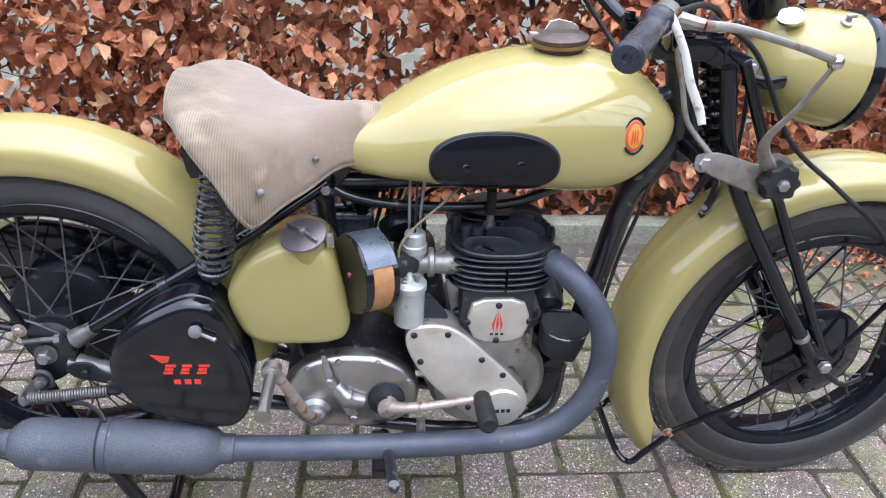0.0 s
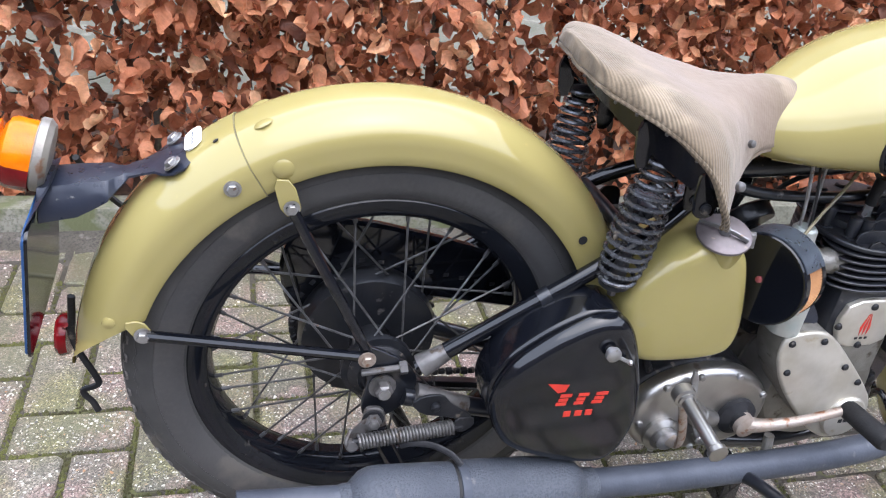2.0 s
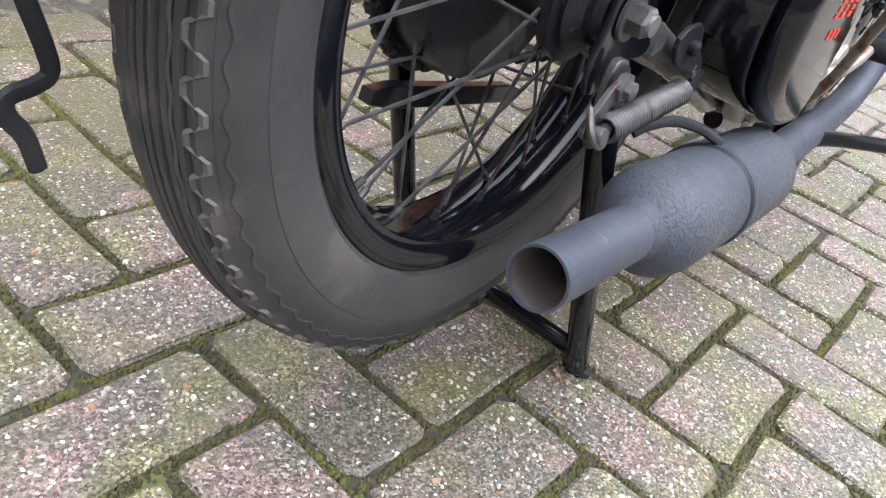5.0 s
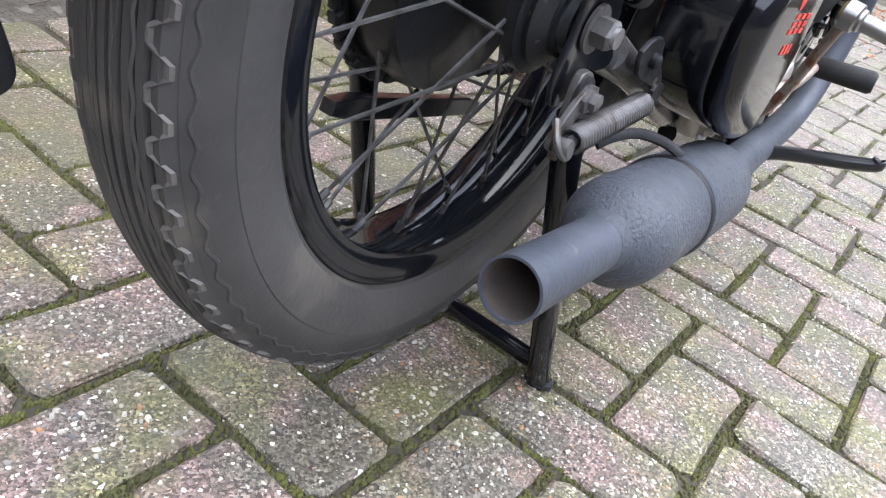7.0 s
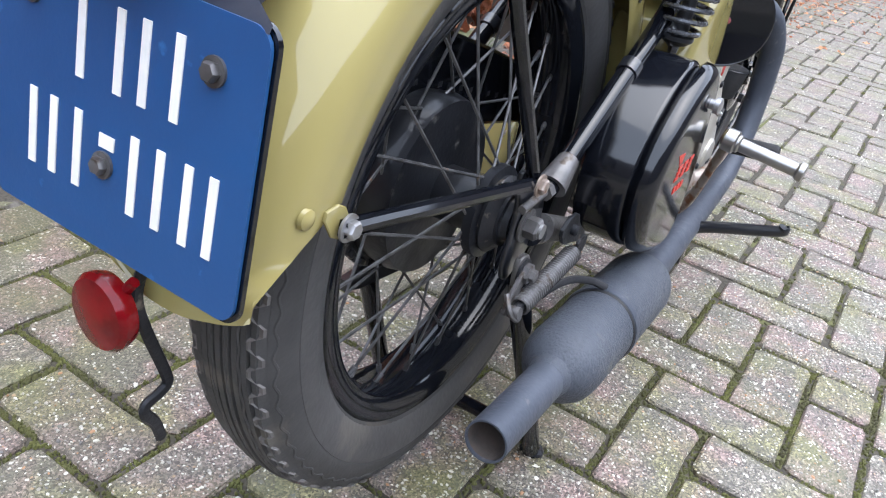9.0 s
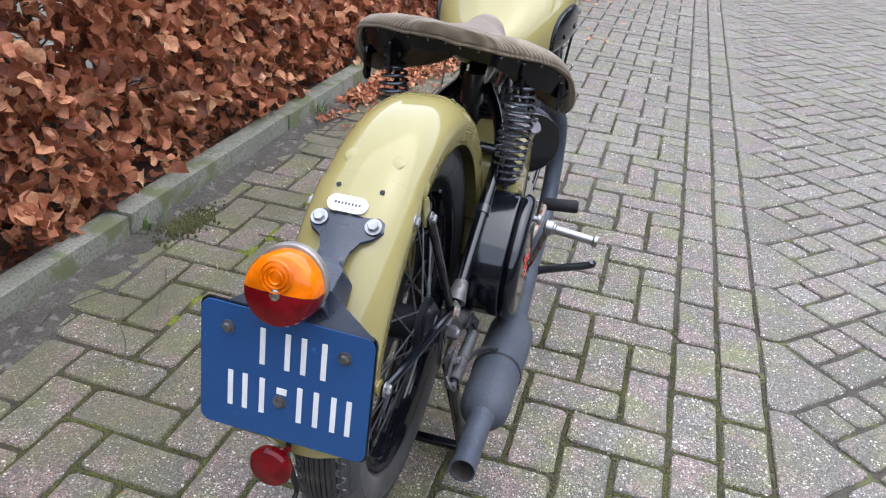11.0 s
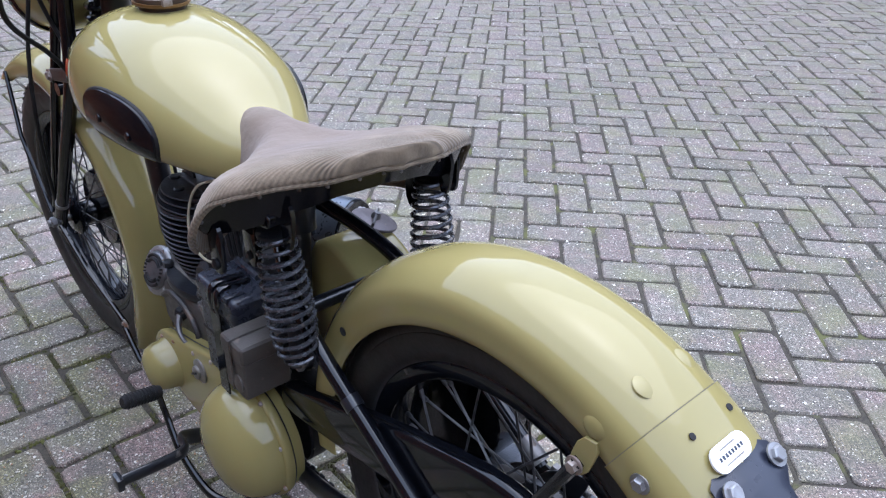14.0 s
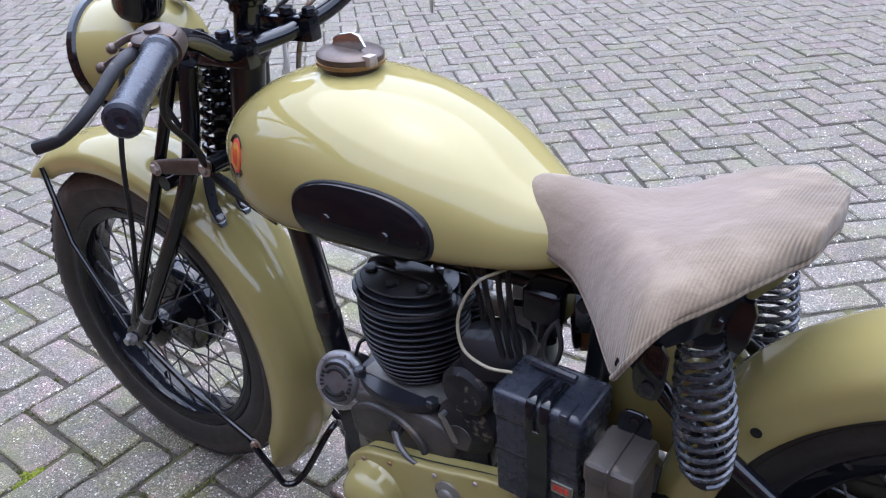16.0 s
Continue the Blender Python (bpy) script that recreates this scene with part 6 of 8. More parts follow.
part("regulator_lid", box((0.059, 0.075, 0.030), pose(0.375, 0.130, 0.548), 0.008, 3), BROWNBOX, reg)
part("regulator_rib", tube([(0.375, 0.1675, 0.485), (0.375, 0.1675, 0.553), (0.375, 0.160, 0.563), (0.375, 0.10, 0.563)], 0.0022, 6), BROWNBOX, reg)
part("regulator_boss", lathe([(0.013, -0.002), (0.013, 0.002), (0.010, 0.0035), (0.001, 0.004)], (0.364, 0.165, 0.500), (0, 1, 0), 24), BROWNBOX, reg, "round raised boss on the box")
part("regulator_tab", join(slab([(0.354, 0.550), (0.396, 0.550), (0.393, 0.594), (0.357, 0.594)], 0.096, 0.100, 0.001, 1, 2), screw((0.375, 0.100, 0.580), (0, 1, 0), 0.006, 0.003)), BLACK, reg, "black fixing tab")
hc, hd = V((0.860, 0.060, 0.410)), V((-0.09, 0.92, 0.39)).normalized()
horn = part("horn", lathe([(0.020, -0.045), (0.034, -0.040), (0.038, -0.030), (0.040, 0.0), (0.042, 0.006), (0.042, 0.012)], hc, hd, 44), HUBBLACK, bike, "round black horn with a slotted steel face")
hq = hd.to_track_quat("Z", "Y")
part("horn_ring", lathe([(0.042, 0.004), (0.0465, 0.005), (0.0475, 0.008), (0.0470, 0.012), (0.0445, 0.0145), (0.0385, 0.0160), (0.0365, 0.0150)], hc, hd, 48, cap=False), BOLT, horn, "bright steel rim of the horn")
part("horn_face", lathe([(0.0372, 0.012), (0.0368, 0.017), (0.034, 0.0205), (0.030, 0.0225), (0.018, 0.0240), (0.001, 0.0245)], hc, hd, 48), COIL, horn, "slotted steel horn face")


def horn_slot(r, a0, a1, w):
    rows = []
    for k in range(15):
        a = radians(a0 + (a1 - a0) * k / 14)
        rows.append(hc + hd * (0.0253 - 0.0000025 * (r * 1000) ** 2) + hq @ V((math.cos(a) * r, math.sin(a) * r, 0)))
    part("horn_slot", tube(rows, w, 6, straight=True, flat=0.8), RUBBER_BLACK, horn)


for s in (0, 180):
    horn_slot(0.0290, s + 38, s + 142, 0.0030)
    horn_slot(0.0205, s + 32, s + 148, 0.0038)
    for a in (-22, -8, 8, 22):
        horn_slot(0.0265, s + a - 3, s + a + 3, 0.0036)
for k in range(6):
    part("rim_screw", screw(hc + hd * 0.0148 + hq @ V((math.cos(k * 1.047 + 0.4) * 0.042, math.sin(k * 1.047 + 0.4) * 0.042, 0)), hd, 0.0026, 0.002), BOLT, horn)
part("horn_wire", tube([hc - hd * 0.02, hc + V((-0.02, -0.02, 0.06)), hc + V((-0.01, -0.05, 0.05))], 0.003, 7), CABLE, horn)
part("decompressor_hose", tube([(0.56, 0.060, 0.700), (0.585, 0.090, 0.688), (0.606, 0.100, 0.640), (0.598, 0.105, 0.598), (0.565, 0.105, 0.583), (0.53, 0.10, 0.585)], 0.0021, 9), mat("cream_hose", (0.36, 0.33, 0.24), (0.28, 0.25, 0.17), 40, 0.45), bike, "cream braided hose")
for p0, p1 in (((0.602, 0.050, 0.690), (0.572, 0.056, 0.570)), ((0.579, 0.050, 0.695), (0.562, 0.052, 0.570)), ((0.565, 0.050, 0.695), (0.548, 0.052, 0.575))):
    p0, p1 = V(p0), V(p1)
    part("engine_cable", tube([p0, p0.lerp(p1, 0.35) + V((0.004, 0, 0)), p1, p1 + V((-0.02, -0.01, -0.06))], 0.0040, 7), CABLE, bike)
tap = part("switch_block", box((0.052, 0.050, 0.050), pose(0.522, 0.026, 0.650), 0.010, 3), PADBLACK, bike, "black moulded block under the tank")
part("block_nose", lathe([(0.018, 0), (0.018, 0.020), (0.012, 0.026), (0.012, 0.034)], (0.520, 0.030, 0.628), (0, 0.1, -1), 18), PADBLACK, tap)
part("block_stud", tube([(0.545, 0.030, 0.638), (0.566, 0.034, 0.636)], 0.0042, 8, straight=True), PADBLACK, tap)
part("wire_loop", tube([(0.498, 0.050, 0.640), (0.486, 0.062, 0.615), (0.492, 0.068, 0.590), (0.506, 0.066, 0.596), (0.508, 0.058, 0.622), (0.498, 0.046, 0.642)], 0.0032, 8), CABLE, bike)
part("distributor_drum", lathe([(0.040, -0.012), (0.042, -0.008), (0.042, 0.012), (0.036, 0.016), (0.010, 0.018)], (0.592, 0.045, 0.560), (-0.2, 0.75, 0.6), 32), HUBBLACK, bike, "black drum behind the battery")
sensor = part("case_plug", lathe([(0.013, -0.012), (0.013, 0.012), (0.010, 0.014)], (0.742, 0.080, 0.386), (-0.25, 0.85, -0.15), 6), GREASY, bike, "black plug with a lead on the crankcase")
part("plug_lead", tube([(0.739, 0.090, 0.384), (0.722, 0.102, 0.372), (0.700, 0.106, 0.360), (0.672, 0.100, 0.350)], [0.0062, 0.0055, 0.0036, 0.0036], 8), OILY, sensor)
cock = part("case_boss", lathe([(0.022, -0.02), (0.022, 0.004), (0.019, 0.008), (0.001, 0.009)], (0.632, 0.070, 0.412), (0, 1, 0.1), 28), CASEDARK, bike, "round oily boss behind the crankcase")
part("case_lever", slab([(0.652, 0.452), (0.660, 0.450), (0.640, 0.408), (0.629, 0.409), (0.630, 0.414)], 0.083, 0.086, 0.001, 1, 1), CAST, cock, "small bare metal lever")
part("lever_pin", lathe([(0.004, -0.01), (0.004, 0.004)], (0.655, 0.083, 0.448), (0, 1, 0), 10), BOLT, cock)

# girder fork
front_before = set(bpy.data.objects)
for side in (-1, 1):
    y = side
    fork = part("fork_leg", tube([(1.072, y * 0.070, 0.885), (1.112, y * 0.078, 0.720), (1.225, y * 0.086, 0.530), (1.345, y * 0.088, 0.352)], 0.0135, 14, 6), BLACK, bike, "black girder fork leg")
    part("fork_strut", tube([(1.095, y * 0.074, 0.895), (1.190, y * 0.084, 0.690), (1.280, y * 0.088, 0.520), (1.362, y * 0.088, 0.372)], 0.0095, 12, 6), BLACK, fork, "thin front strut of the girder")
    part("fork_end", slab([(1.330, 0.372), (1.360, 0.385), (1.400, 0.340), (1.398, 0.305), (1.365, 0.300), (1.335, 0.330)], y * 0.080, y * 0.092, 0.003), BLACK, fork)
    part("fork_ring", tube([(1.322, y * 0.088, 0.386), (1.316, y * 0.088, 0.395)], 0.0148, 14, straight=True), BOLT, fork)
    link = part("lower_link", slab([(1.035, 0.754), (1.056, 0.757), (1.178, 0.705), (1.182, 0.686), (1.162, 0.677), (1.040, 0.730)] if side < 0 else [(1.036, 0.755), (1.056, 0.757), (1.176, 0.733), (1.180, 0.718), (1.164, 0.710), (1.042, 0.733)], y * 0.092, y * 0.098, 0.004, 3, 2), GREYARM if side < 0 else CAPBROWN, bike, "fork link plate")
    for x, z in ((1.050, 0.742), (1.165, 0.692 if side < 0 else 0.721)):
        part("link_nut", hexbolt((x, y * 0.098, z), (0, y, 0), 0.011 if side < 0 else 0.0085, 0.009 if side < 0 else 0.006), BOLT if side < 0 else RUSTY, link)
    part("upper_link", slab([(1.02, 0.915), (1.04, 0.925), (1.125, 0.895), (1.120, 0.870), (1.03, 0.890)], y * 0.066, y * 0.072, 0.002, 2, 1), BLACK, bike)
    part("link_nut", hexbolt((1.105, y * 0.072, 0.885), (0, y, 0), 0.010, 0.009), BOLT, bike)
    part("front_stay", tube([FRONT + V((-0.03, y * 0.094, 0.0)), (1.24, y * 0.090, 0.245), (1.104, y * 0.079, 0.166)], 0.006, 10, straight=True), BLACK, bike, "black mudguard stay")
    part("front_stay", tube([FRONT + V((0.012, y * 0.094, 0.02)), (1.50, y * 0.088, 0.50), (1.545, y * 0.074, 0.640)], 0.005, 10, straight=True), BLACK, bike, "black mudguard stay")
    part("stay_bolt", hexbolt((1.104, y * 0.081, 0.168), (0, y, 0), 0.009, 0.007), RUSTY, bike)
    prong = 0.040 if side > 0 else -0.014
    strip = [((1.152, 0.024, 0.712), 0.010), ((1.144, 0.022, 0.690), 0.011), ((1.134, prong * 0.6 + 0.008, 0.664), 0.0105), ((1.124, prong, 0.640), 0.0095), ((1.113, prong, 0.614), 0.0095), ((1.109, prong, 0.606), 0.006)]
    part("guard_bridge", skin([[V(p) + V((-h, dy * w, 0.4 * h)) for dy, h in ((-1, 0), (-0.9, 0.002), (0.9, 0.002), (1, 0), (0.9, -0.002), (-0.9, -0.002))] for p, w in strip]), BRACKET, front_guard, "forked black mudguard bracket", smooth=False)
    part("guard_bolt", hexbolt((1.118, prong, 0.620), (-0.7, 0, 0.7), 0.0085, 0.006), BOLT, front_guard)
part("front_stand_loop", tube([(1.104, -0.085, 0.166), (1.06, -0.088, 0.13), (1.035, -0.085, 0.105), (1.012, -0.06, 0.12), (0.975, 0.0, 0.21), (1.012, 0.06, 0.12), (1.035, 0.085, 0.105), (1.06, 0.088, 0.13), (1.104, 0.085, 0.166)], 0.0062, 10), BLACK, bike, "bent black front stand wire")
part("fork_bridge", tube([(1.165, -0.09, 0.692), (1.165, 0.09, 0.692)], 0.013, 14, straight=True), BLACK, bike)
part("fork_bridge", tube([(1.050, -0.09, 0.742), (1.050, 0.09, 0.742)], 0.013, 14, straight=True), BLACK, bike)
part("fork_crown", tube([(1.108, -0.07, 0.885), (1.108, 0.07, 0.885)], 0.012, 14, straight=True), BLACK, bike)
part("fork_spring", helix((1.128, 0, 0.700), (1.086, 0, 0.900), 0.0265, 0.0055, 10, 8), BLACK, bike, "black fork coil spring")
part("spring_core", tube([(1.128, 0, 0.69), (1.086, 0, 0.905)], 0.013, 12, straight=True), GREASY, bike)
knob = part("damper_knob", skin([[V((1.172 + math.cos(a) * r * s, y, 0.716 + math.sin(a) * r * s)) for a, r in ((2 * math.pi * k / 40, 0.031 + 0.003 * math.cos(8 * 2 * math.pi * k / 40)) for k in range(40))] for y, s in ((-0.104, 0.92), (-0.108, 1.0), (-0.126, 1.0), (-0.131, 0.90))]), RUBBER_BLACK, bike, "black lobed friction damper knob")
part("knob_nut", lathe([(0.010, 0), (0.010, 0.006), (0.006, 0.008)], (1.172, -0.131, 0.716), (0, -1, 0), 6), BOLT, knob)
part("damper_arm", slab([(1.045, 0.760), (1.075, 0.760), (1.150, 0.735), (1.195, 0.742), (1.200, 0.700), (1.160, 0.680), (1.120, 0.700), (1.045, 0.730)], -0.099, -0.104, 0.0015, 2, 1), GREYARM, bike, "bare steel damper arm")
part("damper_disc", lathe([(0.038, 0), (0.038, 0.005)], (1.172, -0.092, 0.716), (0, -1, 0), 32), GREYARM, bike)
part("brake_cam_lever", tube([(1.405, -0.078, 0.292), (1.44, -0.085, 0.270), (1.475, -0.088, 0.285)], 0.006, 8, flat=0.5), GREASY, bike)
part("plate_nut", lathe([(0.013, 0), (0.013, 0.008), (0.008, 0.010)], FRONT + V((-0.015, -0.064, 0.075)), (0, -1, 0), 6), GREASY, bike)
part("anchor_bolt", lathe([(0.012, 0), (0.012, 0.010), (0.008, 0.012)], FRONT + V((-0.002, -0.066, -0.062)), (0, -1, 0), 6), GREASY, bike)
part("brake_cable", tube([(1.475, -0.088, 0.288), (1.47, -0.10, 0.45), (1.40, -0.115, 0.60), (1.28, -0.12, 0.70), (1.18, -0.11, 0.78), (1.08, -0.13, 0.92), (0.97, -0.19, 0.985)], 0.0042, 8), CABLE, bike, "black front brake cable")
part("speed_cable", tube([(1.02, 0.0, 0.70), (0.988, -0.028, 0.62), (0.966, -0.030, 0.54), (0.952, -0.026, 0.44)], 0.0035, 8), CABLE, bike)
part("damper_cable", tube([(1.19, 0.085, 0.90), (1.22, 0.11, 0.75), (1.24, 0.12, 0.60), (1.32, 0.10, 0.42), (1.37, 0.08, 0.36)], 0.0042, 8), CABLE, bike)

# headlamp
lamp_at, lamp_way = V((1.215, 0, 0.876)), V((0.985, 0, -0.17)).normalized()
shell = part("headlamp", lathe([(0.002, -0.062), (0.030, -0.060), (0.060, -0.047), (0.079, -0.022), (0.088, 0.010), (0.092, 0.045), (0.094, 0.088), (0.090, 0.092)], lamp_at, lamp_way, 48), PAINT, bike, "khaki headlamp shell with a black rim")
part("headlamp_rim", lathe([(0.093, 0.080), (0.099, 0.083), (0.100, 0.096), (0.094, 0.104), (0.086, 0.106)], lamp_at, lamp_way, 48, cap=False), BLACK, shell, "black headlamp rim")
part("headlamp_glass", lathe([(0.088, 0.100), (0.070, 0.112), (0.035, 0.121), (0.001, 0.124)], lamp_at, lamp_way, 48, cap=False), GLASS, shell, "clear headlamp glass")
part("headlamp_reflector", lathe([(0.088, 0.098), (0.070, 0.070), (0.040, 0.040), (0.001, 0.030)], lamp_at, lamp_way, 48, cap=False), CHROME, shell)
part("ammeter", lathe([(0.021, -0.004), (0.022, 0.002), (0.019, 0.004), (0.018, 0.0025), (0.001, 0.0025)], (1.178, -0.030, 0.955), (-0.35, -0.35, 0.9), 28), CHROME, shell, "round glass ammeter in the lamp shell")
part("lamp_switch", join(lathe([(0.010, -0.004), (0.009, 0.004), (0.005, 0.006), (0.004, 0.016)], (1.262, -0.045, 0.948), (0, -0.5, 0.9), 14), tube([(1.256, -0.051, 0.960), (1.270, -0.055, 0.962)], 0.003, 7, straight=True)), BOLT, shell)
for side in (-1, 1):
    part("headlamp_bracket", tube([(1.10, side * 0.070, 0.868), (1.14, side * 0.074, 0.862), (1.172, side * 0.066, 0.862)], 0.010, 8, flat=0.35), BLACK, shell)
spd = part("speedometer", lathe([(0.030, -0.05), (0.036, -0.040), (0.040, 0.0), (0.042, 0.004), (0.042, 0.012), (0.037, 0.014)], (1.165, 0.050, 0.990), (-0.30, 0, 0.95), 36), BLACK, bike, "black speedometer drum")
part("speedometer_glass", lathe([(0.037, 0.0135), (0.001, 0.0155)], (1.165, 0.050, 0.990), (-0.30, 0, 0.95), 36, cap=False), WHITE, spd)

# handlebars
part("steering_stem", lathe([(0.018, 0), (0.018, 0.05), (0.024, 0.052), (0.024, 0.062), (0.030, 0.066), (0.030, 0.074), (0.012, 0.080)], (1.022, 0, 0.900), (-0.2, 0, 1), 24), BLACK, bike)
bars = part("handlebar", tube([(0.863, -0.266, 0.985), (0.898, -0.214, 0.982), (0.928, -0.160, 0.960), (0.955, -0.105, 0.928), (0.978, -0.05, 0.911), (0.985, 0.0, 0.908), (0.978, 0.05, 0.911), (0.955, 0.105, 0.928), (0.928, 0.160, 0.960), (0.898, 0.214, 0.982), (0.863, 0.266, 0.985)], 0.0125, 16), BLACK, bike, "black swept handlebar")
for side in (-1, 1):
    a, b = V((0.863, side * 0.266, 0.985)), V((0.789, side * 0.375, 0.965))
    d = (b - a).normalized()
    part("grip", lathe([(0.015, -0.010), (0.0190, -0.006), (0.0190, 0.0), (0.0158, 0.004), (0.0162, 0.06), (0.0172, 0.120), (0.0188, 0.125), (0.0186, 0.131), (0.0150, 0.134), (0.006, 0.1345), (0.004, 0.131)], a, d, 24), BATTERY, bars, "shiny worn black rubber grip")
    part("bar_clamp", join(box((0.120, 0.024, 0.036), pose(1.005, side * 0.062, 0.910, 0, 2, 0), 0.006), hexbolt((0.955, side * 0.062, 0.932), (0, 0, 1), 0.010, 0.010), hexbolt((0.998, side * 0.062, 0.930), (0, 0, 1), 0.010, 0.010), hexbolt((1.048, side * 0.062, 0.928), (0, 0, 1), 0.010, 0.008)), BLACK, bars)
    part("lever_clamp", lathe([(0.020, -0.014), (0.020, 0.014)], a.lerp(V((0.900, side * 0.212, 0.984)), 0.45), d, 20), CAPBROWN if side > 0 else CHROME, bars)
    p0 = V((0.893, side * 0.225, 0.985))
    part("lever_perch", tube([p0, p0 + V((0.040, side * 0.022, -0.008))], [0.010, 0.008], 10, straight=True), GREYARM if side < 0 else RUSTY, bars)
    pv = p0 + V((0.040, side * 0.022, -0.008))
    if side > 0:
        part("hand_lever", tube([(0.905, 0.240, 0.985), (0.882, 0.300, 0.984), (0.874, 0.347, 0.958), (0.888, 0.377, 0.935), (0.918, 0.392, 0.924)], [0.0085, 0.0075, 0.0065, 0.006, 0.007], 10, flat=0.75), GREASY, bars, "dark steel clutch lever")
    else:
        part("hand_lever", tube([pv, (0.985, -0.242, 0.972), (1.07, -0.235, 0.950), (1.150, -0.205, 0.925)], [0.0075, 0.0055, 0.0048, 0.006], 10, flat=0.7), GREYARM, bars, "grey steel brake lever")
        part("lever_ball", lathe([(0.004, -0.009), (0.010, -0.005), (0.011, 0), (0.010, 0.005), (0.004, 0.009)], (1.153, -0.203, 0.922), (0, -1, 0.3), 16), CHROME, bars)
part("lever_link_rod", tube([(1.153, -0.203, 0.918), (1.130, -0.180, 0.850), (1.112, -0.150, 0.790), (1.150, -0.115, 0.735)], [0.0045, 0.0048, 0.008, 0.013], 10, flat=0.5), GREYARM, bars, "bare steel link from the lever to the damper")
part("grey_lever", tube([(0.885, -0.245, 0.988), (0.880, -0.275, 0.985), (0.893, -0.290, 0.953), (0.903, -0.300, 0.918), (0.915, -0.310, 0.890), (0.920, -0.317, 0.871)], [0.005, 0.005, 0.005, 0.0055, 0.0058, 0.005], 10, flat=0.55), PALE, bars, "pale worn brake lever with a dark back")
part("bar_cable", tube([(0.930, -0.150, 0.965), (0.966, -0.085, 0.945), (0.985, -0.075, 0.90), (1.000, -0.075, 0.86), (1.018, -0.082, 0.80), (1.055, -0.100, 0.755)], 0.0042, 8), GREYARM, bars)
part("bar_cable", tube([(0.90, 0.22, 0.97), (0.97, 0.20, 0.88), (1.02, 0.13, 0.80), (1.05, 0.08, 0.72), (0.96, 0.06, 0.66)], 0.0045, 8), CABLE, bars)
part("bar_cable", tube([(0.92, 0.19, 0.975), (1.06, 0.13, 0.935), (1.12, 0.09, 0.84), (1.08, 0.06, 0.72)], 0.004, 8), CABLE, bars)
part("bar_cable", tube([(0.90, -0.23, 0.99), (0.98, -0.14, 0.985), (1.05, -0.05, 0.95), (1.03, 0.0, 0.86), (0.96, -0.02, 0.74)], 0.0045, 8), CABLE, bars)
air = part("air_lever", lathe([(0.022, -0.012), (0.023, -0.008), (0.020, -0.006), (0.024, -0.004), (0.024, 0.0), (0.020, 0.003), (0.009, 0.004), (0.009, 0.008), (0.003, 0.010)], (0.885, 0.250, 1.000), (-0.1, 0.15, 1), 28), CAPBROWN, bars, "tarnished brown control lever on the handlebar")
for root, tip, r in (((0.892, 0.258, 1.000), (0.914, 0.283, 0.991), 0.0062), ((0.900, 0.255, 0.986), (0.950, 0.277, 0.964), 0.0068), ((0.885, 0.258, 0.988), (0.893, 0.272, 0.968), 0.0055)):
    root, tip = V(root), V(tip)
    part("control_arm", join(tube([root, root.lerp(tip, 0.5) + V((0, 0, 0.003)), tip], [0.0055, 0.0036, 0.0040], 8, flat=0.7), lathe([(r * 0.3, -r * 0.95), (r * 0.8, -r * 0.6), (r, 0), (r * 0.8, r * 0.6), (r * 0.3, r * 0.95)], tip, tip - root, 14)), CAPBROWN, air)
# the bar hangs a little lower on its left
for me in {o.data for o in (bars, *bars.children_recursive)}:
    for v in me.vertices:
        v.co.z -= 0.04 * v.co.y
part("steering_damper", join(lathe([(0.010, 0), (0.010, 0.03)], (1.008, 0, 0.945), (-0.2, 0, 1), 18), skin([[V((1.000 + math.cos(a) * r * s - 0.2 * h, math.sin(a) * r * s, 0.968 + h)) for a, r in ((2 * math.pi * k / 60, 0.040 + 0.003 * math.cos(10 * 2 * math.pi * k / 60)) for k in range(60))] for h, s in ((0, 0.85), (0.004, 1.0), (0.018, 1.0), (0.024, 0.85), (0.026, 0.4))])), BLACK, bars, "black steering damper knob")

# the steering is turned a little to its left
turn_axis = V((-0.2, 0, 1))
swing = Matrix.Translation((1.03, 0, 0.85)) @ Matrix.Rotation(radians(2.3), 4, turn_axis) @ Matrix.Translation((-1.03, 0, -0.85))
steered = [o for o in bpy.data.objects if o not in front_before] + [front_wheel, *front_wheel.children_recursive, front_guard, *front_guard.children_recursive]
steered += [o for o in bike.children if o.name.startswith("axle") and o.data.vertices[0].co.x > 1]
for me in {o.data for o in steered if o.type == "MESH"}:
    me.transform(swing)

# tail: lamp bracket, lamp, number board, reflector
n115 = V((math.cos(radians(128)), 0, math.sin(radians(128))))
br = [(-0.222, 0.706, 0.036), (-0.227, 0.704, 0.045), (-0.240, 0.699, 0.048), (-0.252, 0.694, 0.040), (-0.262, 0.689, 0.026), (-0.278, 0.682, 0.019), (-0.296, 0.677, 0.018), (-0.305, 0.676, 0.026), (-0.312, 0.676, 0.036), (-0.345, 0.674, 0.040), (-0.384, 0.670, 0.044)]
rows = []
for k in range(61):
    f = k / 60 * (len(br) - 1)
    i = min(int(f), len(br) - 2)
    x, z, w = (p + (q_ - p) * (f - i) for p, q_ in zip(br[i], br[i + 1]))
    fold = 0.030 * max(0.0, min(1.0, (-0.290 - x) / 0.055)) ** 0.7
    top = []
    for j in range(13):
        v = -1 + 2 * j / 12
        dip = 0.010 * max(0.0, 1 - abs(v) * 2.2) if x > -0.240 else 0.0
        top.append(V((x - dip * 0.8, w * v, z - 0.10 * w * v * v - dip * 0.3 - fold * max(0.0, abs(v) - 0.72) / 0.28)))
    rows.append(top + [p + V((-0.001, 0, -0.003)) for p in reversed(top)])
bracket = part("lamp_bracket", skin(rows), BRACKET, bike, "chipped dark steel lamp bracket", sharp=40)
bracket.location = (-0.006, 0, -0.0065)
